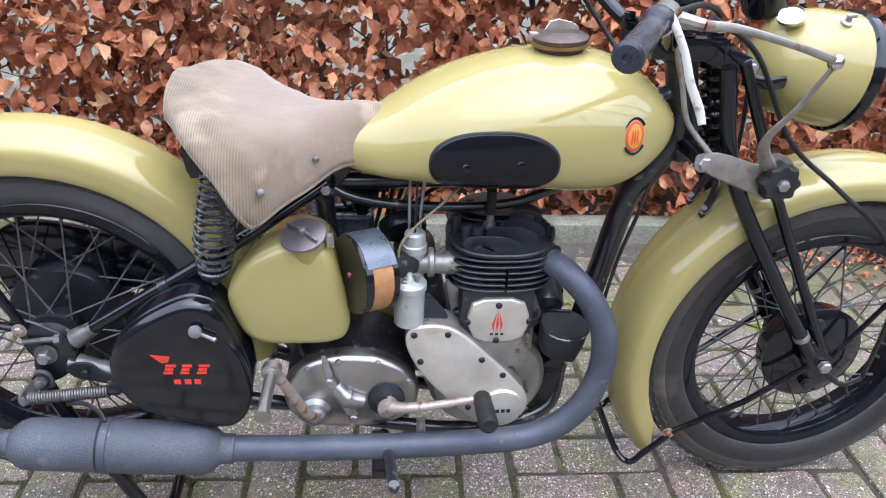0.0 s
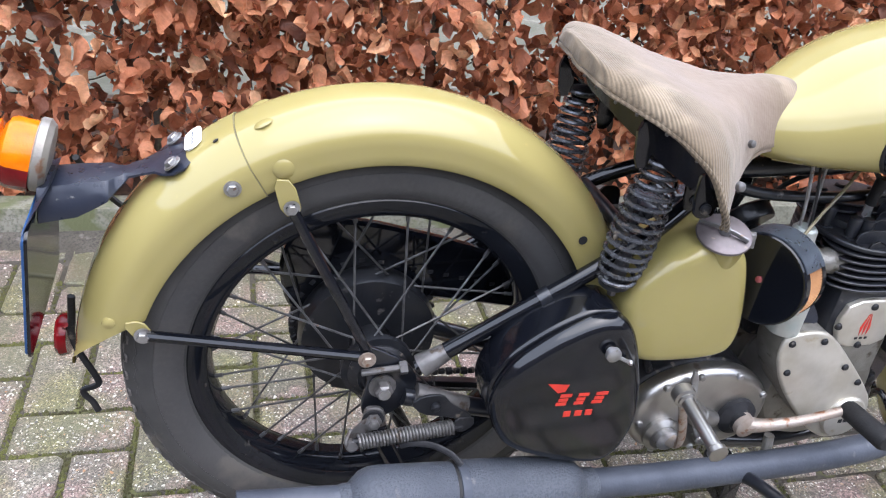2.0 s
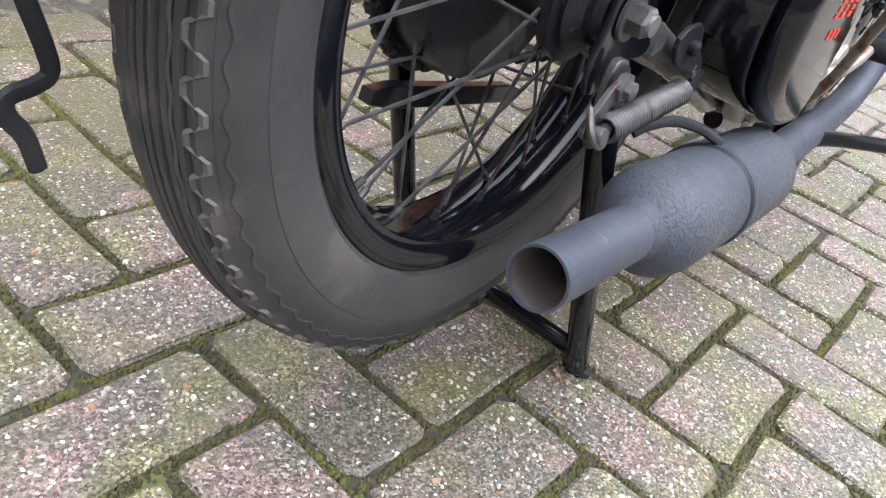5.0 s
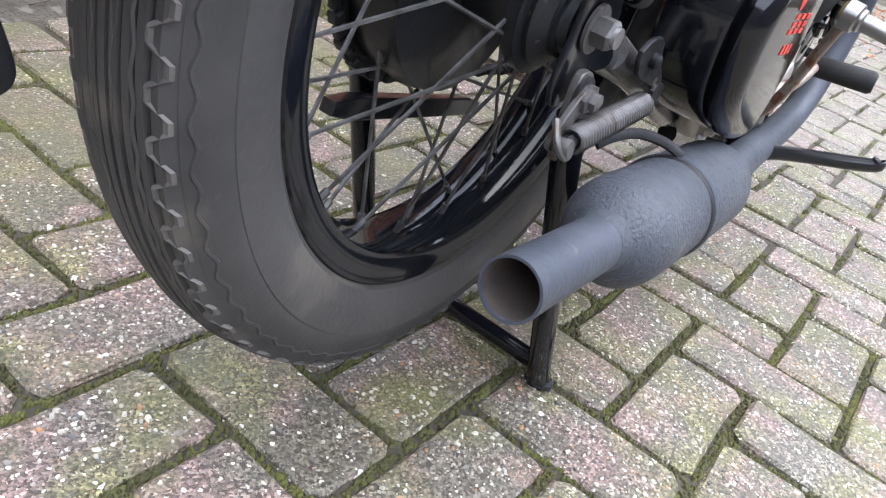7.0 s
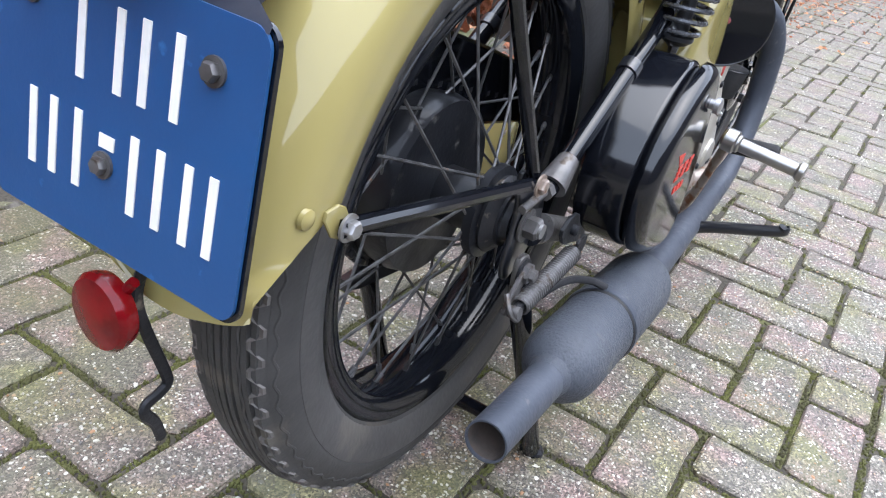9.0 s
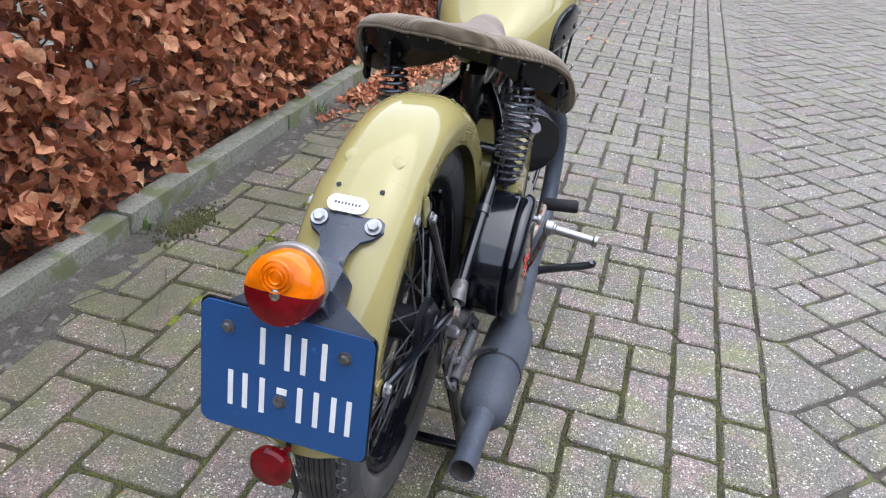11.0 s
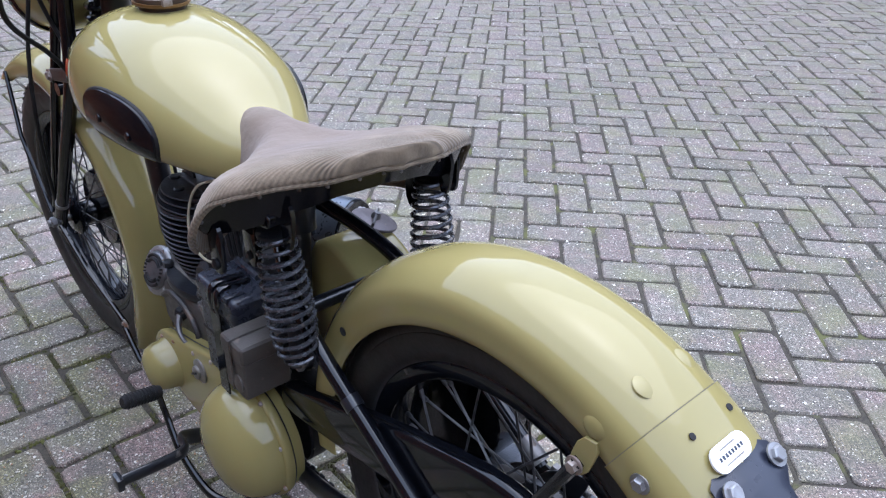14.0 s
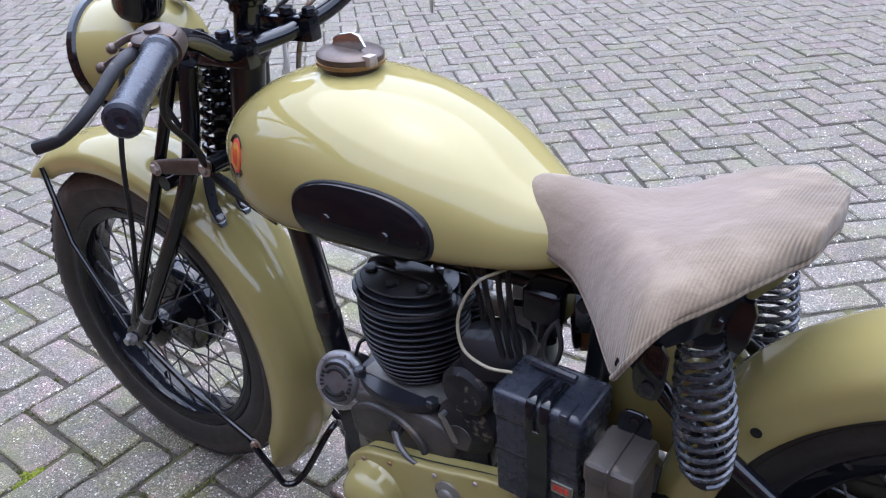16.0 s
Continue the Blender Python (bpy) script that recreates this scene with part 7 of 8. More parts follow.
for y in (-0.035, 0.035):
    part("bracket_bolt", hexbolt((-0.242, y, 0.6995), n115, 0.0074, 0.006), BOLT, bracket)
fl = V((-0.96, 0, 0.26)).normalized()
lc = V((-0.384, 0.008, 0.684))
rear_lamp = part("rear_lamp", lathe([(0.036, -0.006), (0.042, 0.0), (0.042, 0.008), (0.040, 0.010)], lc, fl, 40), GREYARM, bike, "round amber and red rear lamp")


def half_lens(up):
    qq = fl.to_track_quat("Z", "Y")
    u = V((0, 0, 1)) - fl * fl.z
    u.normalize()
    side = fl.cross(u)
    rows = []
    for r, h in ((0.0405, 0.010), (0.0405, 0.032), (0.038, 0.038), (0.030, 0.043), (0.016, 0.0455), (0.001, 0.046)):
        ring = []
        for k in range(25):
            a = math.pi * k / 24
            ring.append(lc + fl * h + side * (math.cos(a) * r) + u * ((math.sin(a) * r if up else -math.sin(a) * r) + (0.0 if up else 0.0)) - u * 0.004)
        rows.append(ring)
    return skin(rows, closed_ring=False)


part("amber_half", half_lens(True), AMBER, rear_lamp, "amber upper lens")
part("red_half", half_lens(False), REDLENS, rear_lamp, "red lower lens")
part("lens_screw", lathe([(0.007, 0), (0.006, 0.003), (0.002, 0.004)], lc + fl * 0.045 - V((0, 0, 0.006)), fl, 14), CHROME, rear_lamp)
for r in (0.007, 0.012, 0.017):
    part("lens_ring", ring_solid([(r - 0.0012, -0.001), (r, 0.0010), (r + 0.0012, -0.001)], lc + fl * (0.0455 - r * r * 6) + V((0, 0, 0.014)), fl, 32), AMBER, rear_lamp)

pu, pv = V((0, -1, -0.03)).normalized(), V((0.11, 0, 1)).normalized()
pc = V((-0.404, 0.009, 0.562))
pn = pu.cross(pv).normalized()
if pn.x > 0:
    pn = -pn


def board(w, h, off, t, r=0.012):
    pts = []
    for sx, sy, a0_ in ((1, 1, 0), (-1, 1, 90), (-1, -1, 180), (1, -1, 270)):
        for k in range(7):
            a = radians(a0_ + 15 * k)
            pts.append((sx * (w / 2 - r) + math.cos(a) * r, sy * (h / 2 - r) + math.sin(a) * r))
    return skin([[pc + pu * x + pv * y + pn * (off + k) for x, y in pts] for k in (0, t)])


part("plate_bracket", skin([[V((x, y, z)), V((x - 0.002, y, z - 0.004)), V((x - 0.026, y * 1.1 + side, z - 0.036)), V((x - 0.024, y * 1.1 + side, z - 0.032))] for x, y, z, side in ((-0.372, -0.030, 0.672, -0.058), (-0.370, 0.0, 0.676, 0.0), (-0.372, 0.030, 0.672, 0.058))]), BRACKET, bike, "black steel wedge that carries the number plate", sharp=20)
plate = part("number_plate", board(0.205, 0.160, 0, 0.0025), PLATE, bike, "blue number plate with white bars")
part("plate_back", board(0.209, 0.164, -0.004, 0.0035), BLACK, plate, "black backing plate")
for x, y, w in ((-0.012, 0.038, 0.030), (0.034, 0.038, 0.024), (-0.056, -0.026, 0.018), (-0.026, -0.026, 0.0), (0.030, -0.026, 0.020), (0.070, -0.026, 0.018)):
    for k in (-1, 1) if w else (1,):
        part("plate_bar", bar(pc + pu * (x + k * w / 2) + pv * y + pn * 0.0026, pu, pv, 0.0062, 0.046), WHITE, plate, smooth=False)
part("plate_bar", bar(pc + pu * -0.002 + pv * -0.014 + pn * 0.0026, pu, pv, 0.012, 0.008), WHITE, plate, smooth=False)
for x, y in ((-0.069, 0.052), (0.070, 0.050), (-0.004, -0.048 + 0.02)):
    part("plate_bolt", hexbolt(pc + pu * x + pv * y + pn * 0.003, pn, 0.0056, 0.006), OILY, plate)
sticker_n = V((math.cos(radians(127)), 0, math.sin(radians(127))))
sticker_v = V((math.sin(radians(127)), 0, -math.cos(radians(127))))
sc = polar(REAR, 126.2, 0.3826, 0.007)
pts = []
for sx, a0_ in ((1, -90), (-1, 90)):
    for k in range(11):
        a = radians(a0_ + 18 * k)
        pts.append((sx * 0.015 + math.cos(a) * 0.0115, math.sin(a) * 0.0115))
def on_sticker(x, y, h):
    return sc + V((0, x, 0)) + sticker_v * y + sticker_n * h
st = part("sticker", skin([[on_sticker(x, y, h) for x, y in pts] for h in (-0.001, 0.0012)]), WHITE, tail, "white oval sticker with dark bars")
for k in range(8):
    part("sticker_bar", bar(on_sticker(-0.0158 + 0.0045 * k, 0, 0.0013), (0, 1, 0), sticker_v, 0.0028, 0.0036, 0.0005), EXHAUST, st, smooth=False)
part("sticker_bar", bar(on_sticker(0, 0.0065, 0.0013), (0, 1, 0), sticker_v, 0.022, 0.0012, 0.0005), GREYARM, st, smooth=False)
part("sticker_bar", bar(on_sticker(0, -0.0065, 0.0013), (0, 1, 0), sticker_v, 0.026, 0.0012, 0.0005), GREYARM, st, smooth=False)
refl = part("reflector_arm", tube([(-0.378, 0.0, 0.50), (-0.384, 0.012, 0.455), (-0.387, 0.014, 0.432), (-0.381, 0.012, 0.405), (-0.365, 0.012, 0.362), (-0.363, 0.012, 0.350), (-0.370, 0.012, 0.345), (-0.382, 0.012, 0.341), (-0.382, 0.012, 0.332), (-0.374, 0.012, 0.320), (-0.368, 0.012, 0.302)], 0.0048, 8, flat=0.7), GREASY, bike, "bent rusty tail strap")
rc, rd = V((-0.398, 0.030, 0.421)), V((-0.95, 0.06, 0.02)).normalized()
part("reflector", join(lathe([(0.026, -0.006), (0.028, 0.0), (0.028, 0.004), (0.025, 0.008), (0.012, 0.0105), (0.001, 0.011)], rc, rd, 32), tube([rc, (-0.392, 0.01, 0.45)], 0.004, 8, straight=True)), REDLENS, bike, "round red reflector")
part("tail_wire", tube([(-0.36, 0.045, 0.665), (-0.35, 0.085, 0.62), (-0.30, 0.092, 0.56), (-0.12, 0.10, 0.47), (0.02, 0.10, 0.43)], 0.004, 8), CABLE, bike, "taped lamp wire")

# ---- pavement, road, kerb ----
U, GAP, TURN = 0.109, 0.0100, radians(-1.7)
ct, st_ = math.cos(TURN), math.sin(TURN)


def laid(x, y):
    """From the paving's own axes to the world."""
    return x * ct - y * st_, x * st_ + y * ct


ground = thing("ground", "dark joint sand with moss between and under the pavers", "ground", kind="structure")
bm = bmesh.new()
for x0, x1, y0, y1, z in ((-300, 300, -300, 300, -0.006),):
    bm.faces.new([bm.verts.new(p) for p in ((x0, y0, z), (x1, y0, z), (x1, y1, z), (x0, y1, z))])
part("ground_sheet", bm, JOINT, ground, smooth=False)
rng = random.Random(7)


def worn_outline(poly, r):
    """An outline with knocked-off corners and uneven edges."""
    out, n = [], len(poly)
    for k in range(n):
        (xa, ya), (x, y), (xb, yb) = poly[k - 1], poly[k], poly[(k + 1) % n]
        for px, py in ((xa, ya), (xb, yb)):
            L = math.hypot(px - x, py - y)
            d = min(abs(r.gauss(0.007, 0.003)) + 0.002, L * 0.3)
            out.append((x + (px - x) / L * d + r.gauss(0, 0.0008), y + (py - y) / L * d + r.gauss(0, 0.0008)))
        L = math.hypot(xb - x, yb - y)
        if L > 0.15:
            f = r.uniform(0.35, 0.65)
            out.append((x + (xb - x) * f + r.gauss(0, 0.0013), y + (yb - y) * f + r.gauss(0, 0.0013)))
    return out


def paver_rings(poly, lift=0.0, tip=(0, 0)):
    """The side, edge and top rings of a paver over a convex outline."""
    cx, cy = sum(p[0] for p in poly) / len(poly), sum(p[1] for p in poly) / len(poly)
    def pull(d):
        out = []
        for x, y in poly:
            L = math.hypot(x - cx, y - cy)
            out.append((cx + (x - cx) * (1 - d / L), cy + (y - cy) * (1 - d / L)))
        return out
    rings = []
    for d, z in ((0.0, -0.02), (0.0012, -0.0036), (0.0055, 0.0)):
        rings.append([(x, y, z + lift + tip[0] * (x - cx) + tip[1] * (y - cy)) for x, y in pull(d)])
    return rings


def clip(poly, a, b, c):
    """Keeps the side of a convex outline on which a x + b y <= c."""
    out = []
    for (x0, y0), (x1, y1) in zip(poly, poly[1:] + poly[:1]):
        d0, d1 = a * x0 + b * y0 - c, a * x1 + b * y1 - c
        if d0 <= 0:
            out.append((x0, y0))
        if d0 * d1 < 0:
            f = d0 / (d0 - d1)
            out.append((x0 + (x1 - x0) * f, y0 + (y1 - y0) * f))
    return out


def area(poly):
    return abs(sum(x0 * y1 - x1 * y0 for (x0, y0), (x1, y1) in zip(poly, poly[1:] + poly[:1]))) / 2


def rect(x0, y0, x1, y1, g=GAP / 2):
    return [(x0 + g, y0 + g), (x1 - g, y0 + g), (x1 - g, y1 - g), (x0 + g, y1 - g)]


Y_ROAD, Y_BORDER, Y_COURSE, Y_KERB = -0.745, -0.636, -0.527, 0.985
strip = []
for i in range(-60, 90):
    for j in range(-40, 40):
        # herringbone: steps (1, 1) and (2, -2)
        a, b = i + 2 * j, i - 2 * j
        x, y = -0.154 + a * U, -0.091 + b * U
        for r in (rect(x, y, x + U, y + 2 * U), rect(x + U, y, x + 3 * U, y + U)):
            r = clip(clip(r, 0, 1, Y_KERB), 0, -1, -Y_COURSE - GAP / 2)
            if len(r) > 2 and area(r) > 0.0012 and -2.2 < x < 8.5:
                strip.append(r)
for k in range(-11, 40):
    strip.append(rect(0.345 + 2 * U * k, Y_BORDER, 0.345 + 2 * U * (k + 1), Y_COURSE))
    strip.append(rect(0.281 + 2 * U * k, Y_ROAD, 0.281 + 2 * U * (k + 1), Y_BORDER))

pavement = thing("pavement", "mossy exposed-aggregate concrete pavers laid in herringbone", "pavement", kind="structure")
far_verts, far_faces = [], []


def add_far(verts, faces, poly, lift, tip):
    poly = worn_outline(poly, rng)
    rings = paver_rings(poly, lift, tip)
    n, base = len(poly), len(verts)
    for ring in rings:
        for x, y, z in ring:
            wx, wy = laid(x, y)
            verts.append((wx, wy, z))
    for k in range(len(rings) - 1):
        for i in range(n):
            j = (i + 1) % n
            faces.append((base + k * n + i, base + k * n + j, base + (k + 1) * n + j, base + (k + 1) * n + i))
    faces.append(tuple(base + (len(rings) - 1) * n + i for i in range(n)))


def rough_lift(r):
    return r.gauss(0, 0.0013), (r.gauss(0, 0.010), r.gauss(0, 0.010))


shared = {}


def near_paver(poly):
    """A paver of its own; alike outlines share one mesh."""
    cx, cy = sum(p[0] for p in poly) / len(poly), sum(p[1] for p in poly) / len(poly)
    key = (rng.randrange(7), *((round(x - cx, 4), round(y - cy, 4)) for x, y in poly))
    if key not in shared:
        worn = worn_outline([(x - cx, y - cy) for x, y in poly], rng)
        rings = paver_rings(worn)
        n = len(worn)
        verts = [v for ring in rings for v in ring]
        faces = [(k * n + i, k * n + (i + 1) % n, (k + 1) * n + (i + 1) % n, (k + 1) * n + i) for k in range(len(rings) - 1) for i in range(n)]
        faces.append(tuple((len(rings) - 1) * n + i for i in range(n)))
        me = bpy.data.meshes.new("paver")
        me.from_pydata(verts, [], faces)
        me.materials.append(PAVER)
        shared[key] = me
    ob = new("paver", shared[key])
    ob.parent = pavement
    lift, tip = rough_lift(rng)
    wx, wy = laid(cx, cy)
    ob.matrix_basis = Matrix.Translation((wx, wy, lift)) @ Matrix.Rotation(TURN + rng.gauss(0, 0.006), 4, "Z") @ Matrix.Rotation(tip[0], 4, "X") @ Matrix.Rotation(tip[1], 4, "Y")


near, rest = [], []
for poly in strip:
    cx, cy = sum(p[0] for p in poly) / len(poly), sum(p[1] for p in poly) / len(poly)
    (near if -0.75 < cx < 1.95 and cy < 0.95 and len(near) < 400 and -0.8 < cy else rest).append(poly)
near.sort(key=lambda p: (p[0][0] - 0.35) ** 2 + 0.5 * (p[0][1] + 0.1) ** 2)
near, rest = near[:300], rest + near[300:]
for poly in rest:
    lift, tip = rough_lift(rng)
    add_far(far_verts, far_faces, poly, lift, tip)


def field(name, verts, faces, parent, label):
    me = bpy.data.meshes.new(name)
    me.from_pydata(verts, [], faces)
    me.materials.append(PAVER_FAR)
    ob = new(name, me)
    ob.parent = parent
    return tagged(ob, label, kind="stuff")


field("paver_field", far_verts, far_faces, pavement, "further herringbone pavers of the pavement")

road = thing("road", "grey concrete pavers of the road in diagonal herringbone", "road", kind="structure")
rv, rf = [], []
c45 = math.sqrt(0.5)
tips = []
step = 2 * math.sqrt(2) * U
edge_y = Y_ROAD - 0.004
for k in range(-9, 30):
    x = 0.432 + step * k
    h = 0.052
    half = step / 2 - 0.004
    hat = [(x - half, edge_y), (x - half, edge_y - h), (x, edge_y - h - half), (x + half, edge_y - h), (x + half, edge_y)]
    lift, tip = rough_lift(rng)
    add_far(rv, rf, hat, lift, tip)
base = edge_y - 0.052
for i in range(-90, 110):
    for j in range(-60, 60):
        a, b = i + 2 * j, i - 2 * j
        u0, v0 = a * U, b * U
        for r in (rect(u0, v0, u0 + U, v0 + 2 * U), rect(u0 + U, v0, u0 + 3 * U, v0 + U)):
            # the field's own axes lie at 45 degrees to the border, a corner on each hat's valley
            q_ = [(0.432 + step / 2 + (u - v) * c45, base + (u + v) * c45) for u, v in r]
            cx, cy = sum(p[0] for p in q_) / 4, sum(p[1] for p in q_) / 4
            if not (-2.4 < cx < 9.5 and -8.5 < cy < base):
                continue
            # cut along the hats' zigzag
            f = (cx - 0.432) / step
            k = round(f)
            xt = 0.432 + step * k
            kl = math.floor(f)
            for xk, slope in ((0.432 + step * kl, 1), (0.432 + step * (kl + 1), -1)):
                q_ = clip(q_, -slope, 1, base - step / 2 - slope * xk - 0.010) if q_ else q_
            if len(q_) < 3 or area(q_) < 0.0010:
                continue
            lift, tip = rough_lift(rng)
            add_far(rv, rf, q_, lift, tip)
field("road_pavers", rv, rf, road, "grey pavers in diagonal herringbone")

kerb_thing = thing("kerb", "mossy concrete edging kerb beside the hedge bed", "kerb", kind="structure")
for k in range(-4, 9):
    x0, x1 = k * 1.0 - 0.35, k * 1.0 + 0.645
    bm = box((x1 - x0 - 0.006, 0.075, 0.30), None, 0.006, 2)
    for v in bm.verts:
        v.co.z += 0.0025 * noise.noise(v.co * 9 + V((k, 0, 0)))
    wx, wy = laid((x0 + x1) / 2, Y_KERB + 0.060)
    bm.transform(pose(wx, wy, -0.075 + 0.004 * (k % 2), 0, 0, math.degrees(TURN)))
    part("kerbstone", bm, KERB, kerb_thing)

# moss and grit in the joints, and dirt washed up against the kerb
moss_verts, moss_faces = [], []
mr = random.Random(21)
def clump(x, y, r, h, z=-0.006):
    base, k = len(moss_verts), 5
    wx, wy = laid(x, y)
    for ring, (rr, hh) in enumerate(((1.0, 0.0), (0.7, 0.75))):
        for i in range(k):
            a = 2 * math.pi * i / k + mr.uniform(-0.3, 0.3)
            s = rr * r * mr.uniform(0.7, 1.25)
            moss_verts.append((wx + math.cos(a) * s, wy + math.sin(a) * s, z + hh * h * mr.uniform(0.8, 1.2)))
    moss_verts.append((wx, wy, z + h))
    for i in range(k):
        j = (i + 1) % k
        moss_faces.append((base + i, base + j, base + k + j, base + k + i))
        moss_faces.append((base + k + i, base + k + j, base + 2 * k))
for poly in strip:
    cx, cy = sum(p[0] for p in poly) / len(poly), sum(p[1] for p in poly) / len(poly)
    if not (-1.3 < cx < 3.6):
        continue
    for (x0, y0), (x1, y1) in zip(poly, poly[1:] + poly[:1]):
        L = math.hypot(x1 - x0, y1 - y0)
        wet = noise.noise(V((cx * 1.9, cy * 1.9, 7.0))) + noise.noise(V((x0 * 7, y0 * 7, 2.0))) * 0.8 + 0.35 * max(0.0, cy) + 0.5 * math.exp(-((cy - 0.57) / 0.07) ** 2)
        if wet < 0.0:
            continue
        wet = max(wet, 0.1)
        ox, oy = (x0 + x1) / 2 - cx, (y0 + y1) / 2 - cy
        o = math.hypot(ox, oy)
        a, b = sorted((mr.random(), mr.random()))
        for _ in range(int(5 + L * 380 * (b - a) * min(1.0, wet * 1.6))):
            t = a + (b - a) * mr.random()
            clump(x0 + (x1 - x0) * t + ox / o * mr.gauss(0.004, 0.0035), y0 + (y1 - y0) * t + oy / o * mr.gauss(0.004, 0.003), mr.uniform(0.0018, 0.0042), mr.uniform(0.0025, 0.0065))
# crumbly dark moss and soil filling the joints close to the wheel
for poly in strip:
    cx, cy = sum(p[0] for p in poly) / len(poly), sum(p[1] for p in poly) / len(poly)
    if not (-1.15 < cx < 0.75 and -1.3 < cy < 0.75):
        continue
    for (x0, y0), (x1, y1) in zip(poly, poly[1:] + poly[:1]):
        L = math.hypot(x1 - x0, y1 - y0)
        ox, oy = (x0 + x1) / 2 - cx, (y0 + y1) / 2 - cy
        o = math.hypot(ox, oy)
        for _ in range(int(L * 300)):
            t = mr.random()
            clump(x0 + (x1 - x0) * t + ox / o * mr.gauss(0.0035, 0.0028), y0 + (y1 - y0) * t + oy / o * mr.gauss(0.0035, 0.0028), mr.uniform(0.0016, 0.0034), mr.uniform(0.002, 0.0055))
for _ in range(420):
    clump(mr.gauss(0.80, 0.055), mr.gauss(0.925, 0.028), mr.uniform(0.003, 0.007), mr.uniform(0.012, 0.022))
me = bpy.data.meshes.new("moss")
me.from_pydata(moss_verts, [], moss_faces)
me.materials.append(MOSS)
me.polygons.foreach_set("use_smooth", [True] * len(me.polygons))
tagged(new("moss", me), "olive moss and soil in the paving joints and at the kerb", "moss", kind="stuff")
# a few bright living cushions along the joints, and one tuft at the foot of the kerb
moss_verts, moss_faces = [], []
LIVE = ((1.23, 0.616, 0.075), (1.14, 0.621, 0.045), (1.31, 0.608, 0.04), (0.878, 0.637, 0.040), (1.58, 0.484, 0.05), (1.66, 0.503, 0.05), (0.755, 0.659, 0.035), (0.46, 0.655, 0.030), (0.36, 0.658, 0.028), (1.59, 0.30, 0.035), (1.45, 0.14, 0.03))
for poly in strip:
    cx, cy = sum(p[0] for p in poly) / len(poly), sum(p[1] for p in poly) / len(poly)
    for (x0, y0), (x1, y1) in zip(poly, poly[1:] + poly[:1]):
        ox, oy = (x0 + x1) / 2 - cx, (y0 + y1) / 2 - cy
        o = math.hypot(ox, oy)
        for _ in range(int(math.hypot(x1 - x0, y1 - y0) * 700)):
            t = mr.random()
            x, y = x0 + (x1 - x0) * t + ox / o * mr.gauss(0.004, 0.0045), y0 + (y1 - y0) * t + oy / o * mr.gauss(0.004, 0.0045)
            wx, wy = laid(x, y)
            if any(math.hypot(wx - px, wy - py) < r * mr.uniform(0.4, 1.1) for px, py, r in LIVE):
                clump(x, y, mr.uniform(0.0025, 0.0055), mr.uniform(0.004, 0.009))
me = bpy.data.meshes.new("live_moss")
me.from_pydata(moss_verts, [], moss_faces)
me.materials.append(LIVEMOSS)
me.polygons.foreach_set("use_smooth", [True] * len(me.polygons))
tagged(new("live_moss", me), "bright yellow-green moss cushions in the paving joints", "moss", kind="stuff")

# hedge bed, a rough sheet of soil
def sheet(x0, x1, y0, y1, nx, ny, fn):
    bm = bmesh.new()
    vs = [[bm.verts.new((*laid(x0 + (x1 - x0) * i / nx, y0 + (y1 - y0) * j / ny), fn(x0 + (x1 - x0) * i / nx, y0 + (y1 - y0) * j / ny))) for j in range(ny + 1)] for i in range(nx + 1)]
    for i in range(nx):
        for j in range(ny):
            bm.faces.new((vs[i][j], vs[i + 1][j], vs[i + 1][j + 1], vs[i][j + 1]))
    return bm


dirt = thing("gutter_dirt", "grey dirt washed against the kerb", "dirt", kind="structure")
part("dirt_sheet", sheet(-2.0, 8.0, 0.70, Y_KERB + 0.03, 260, 16, lambda x, y: -0.016 + 0.030 * max(0.0, (y - 0.74) / 0.27) ** 1.6 + 0.009 * noise.noise(V((x * 5, y * 9, 5))) + 0.004 * noise.noise(V((x * 22, y * 22, 8)))), DIRT, dirt)
bed = thing("hedge_bed", "dark soil bed covered with dead leaves", "soil", kind="structure")
part("soil", sheet(-4.4, 8.6, Y_KERB + 0.096, 1.95, 160, 14, lambda x, y: 0.030 + 0.020 * noise.noise(V((x * 3, y * 5, 0)))), SOIL, bed)
garden = thing("garden_ground", "pale mossy paving behind the hedge", "ground", kind="structure")
part("garden_sheet", sheet(-6, 10, 1.94, 6.5, 60, 12, lambda x, y: 0.035 + 0.006 * noise.noise(V((x * 2, y * 2, 3)))), GARDEN, garden)

# ---- hedge ----
hedge = thing("beech_hedge", "winter beech hedge holding dry copper-brown leaves", "hedge")


crumple = random.Random(11)


BLADE = ((0.0, 0.0), (0.07, 0.115), (0.20, 0.235), (0.40, 0.30), (0.60, 0.285), (0.78, 0.21), (0.92, 0.105), (1.0, 0.0))


def blade_map(me):
    """Writes each leaf's own lengthwise and crosswise coordinate."""
    own = np.array([(t, v) for t, w in BLADE for v in (0.5, 0.5 + 1.4 * w, 0.5 - 1.4 * w)], dtype=np.float32)
    index = np.empty(len(me.loops), dtype=np.int32)
    me.loops.foreach_get("vertex_index", index)
    me.uv_layers.new(name="blade").data.foreach_set("uv", own[index % len(own)].ravel())


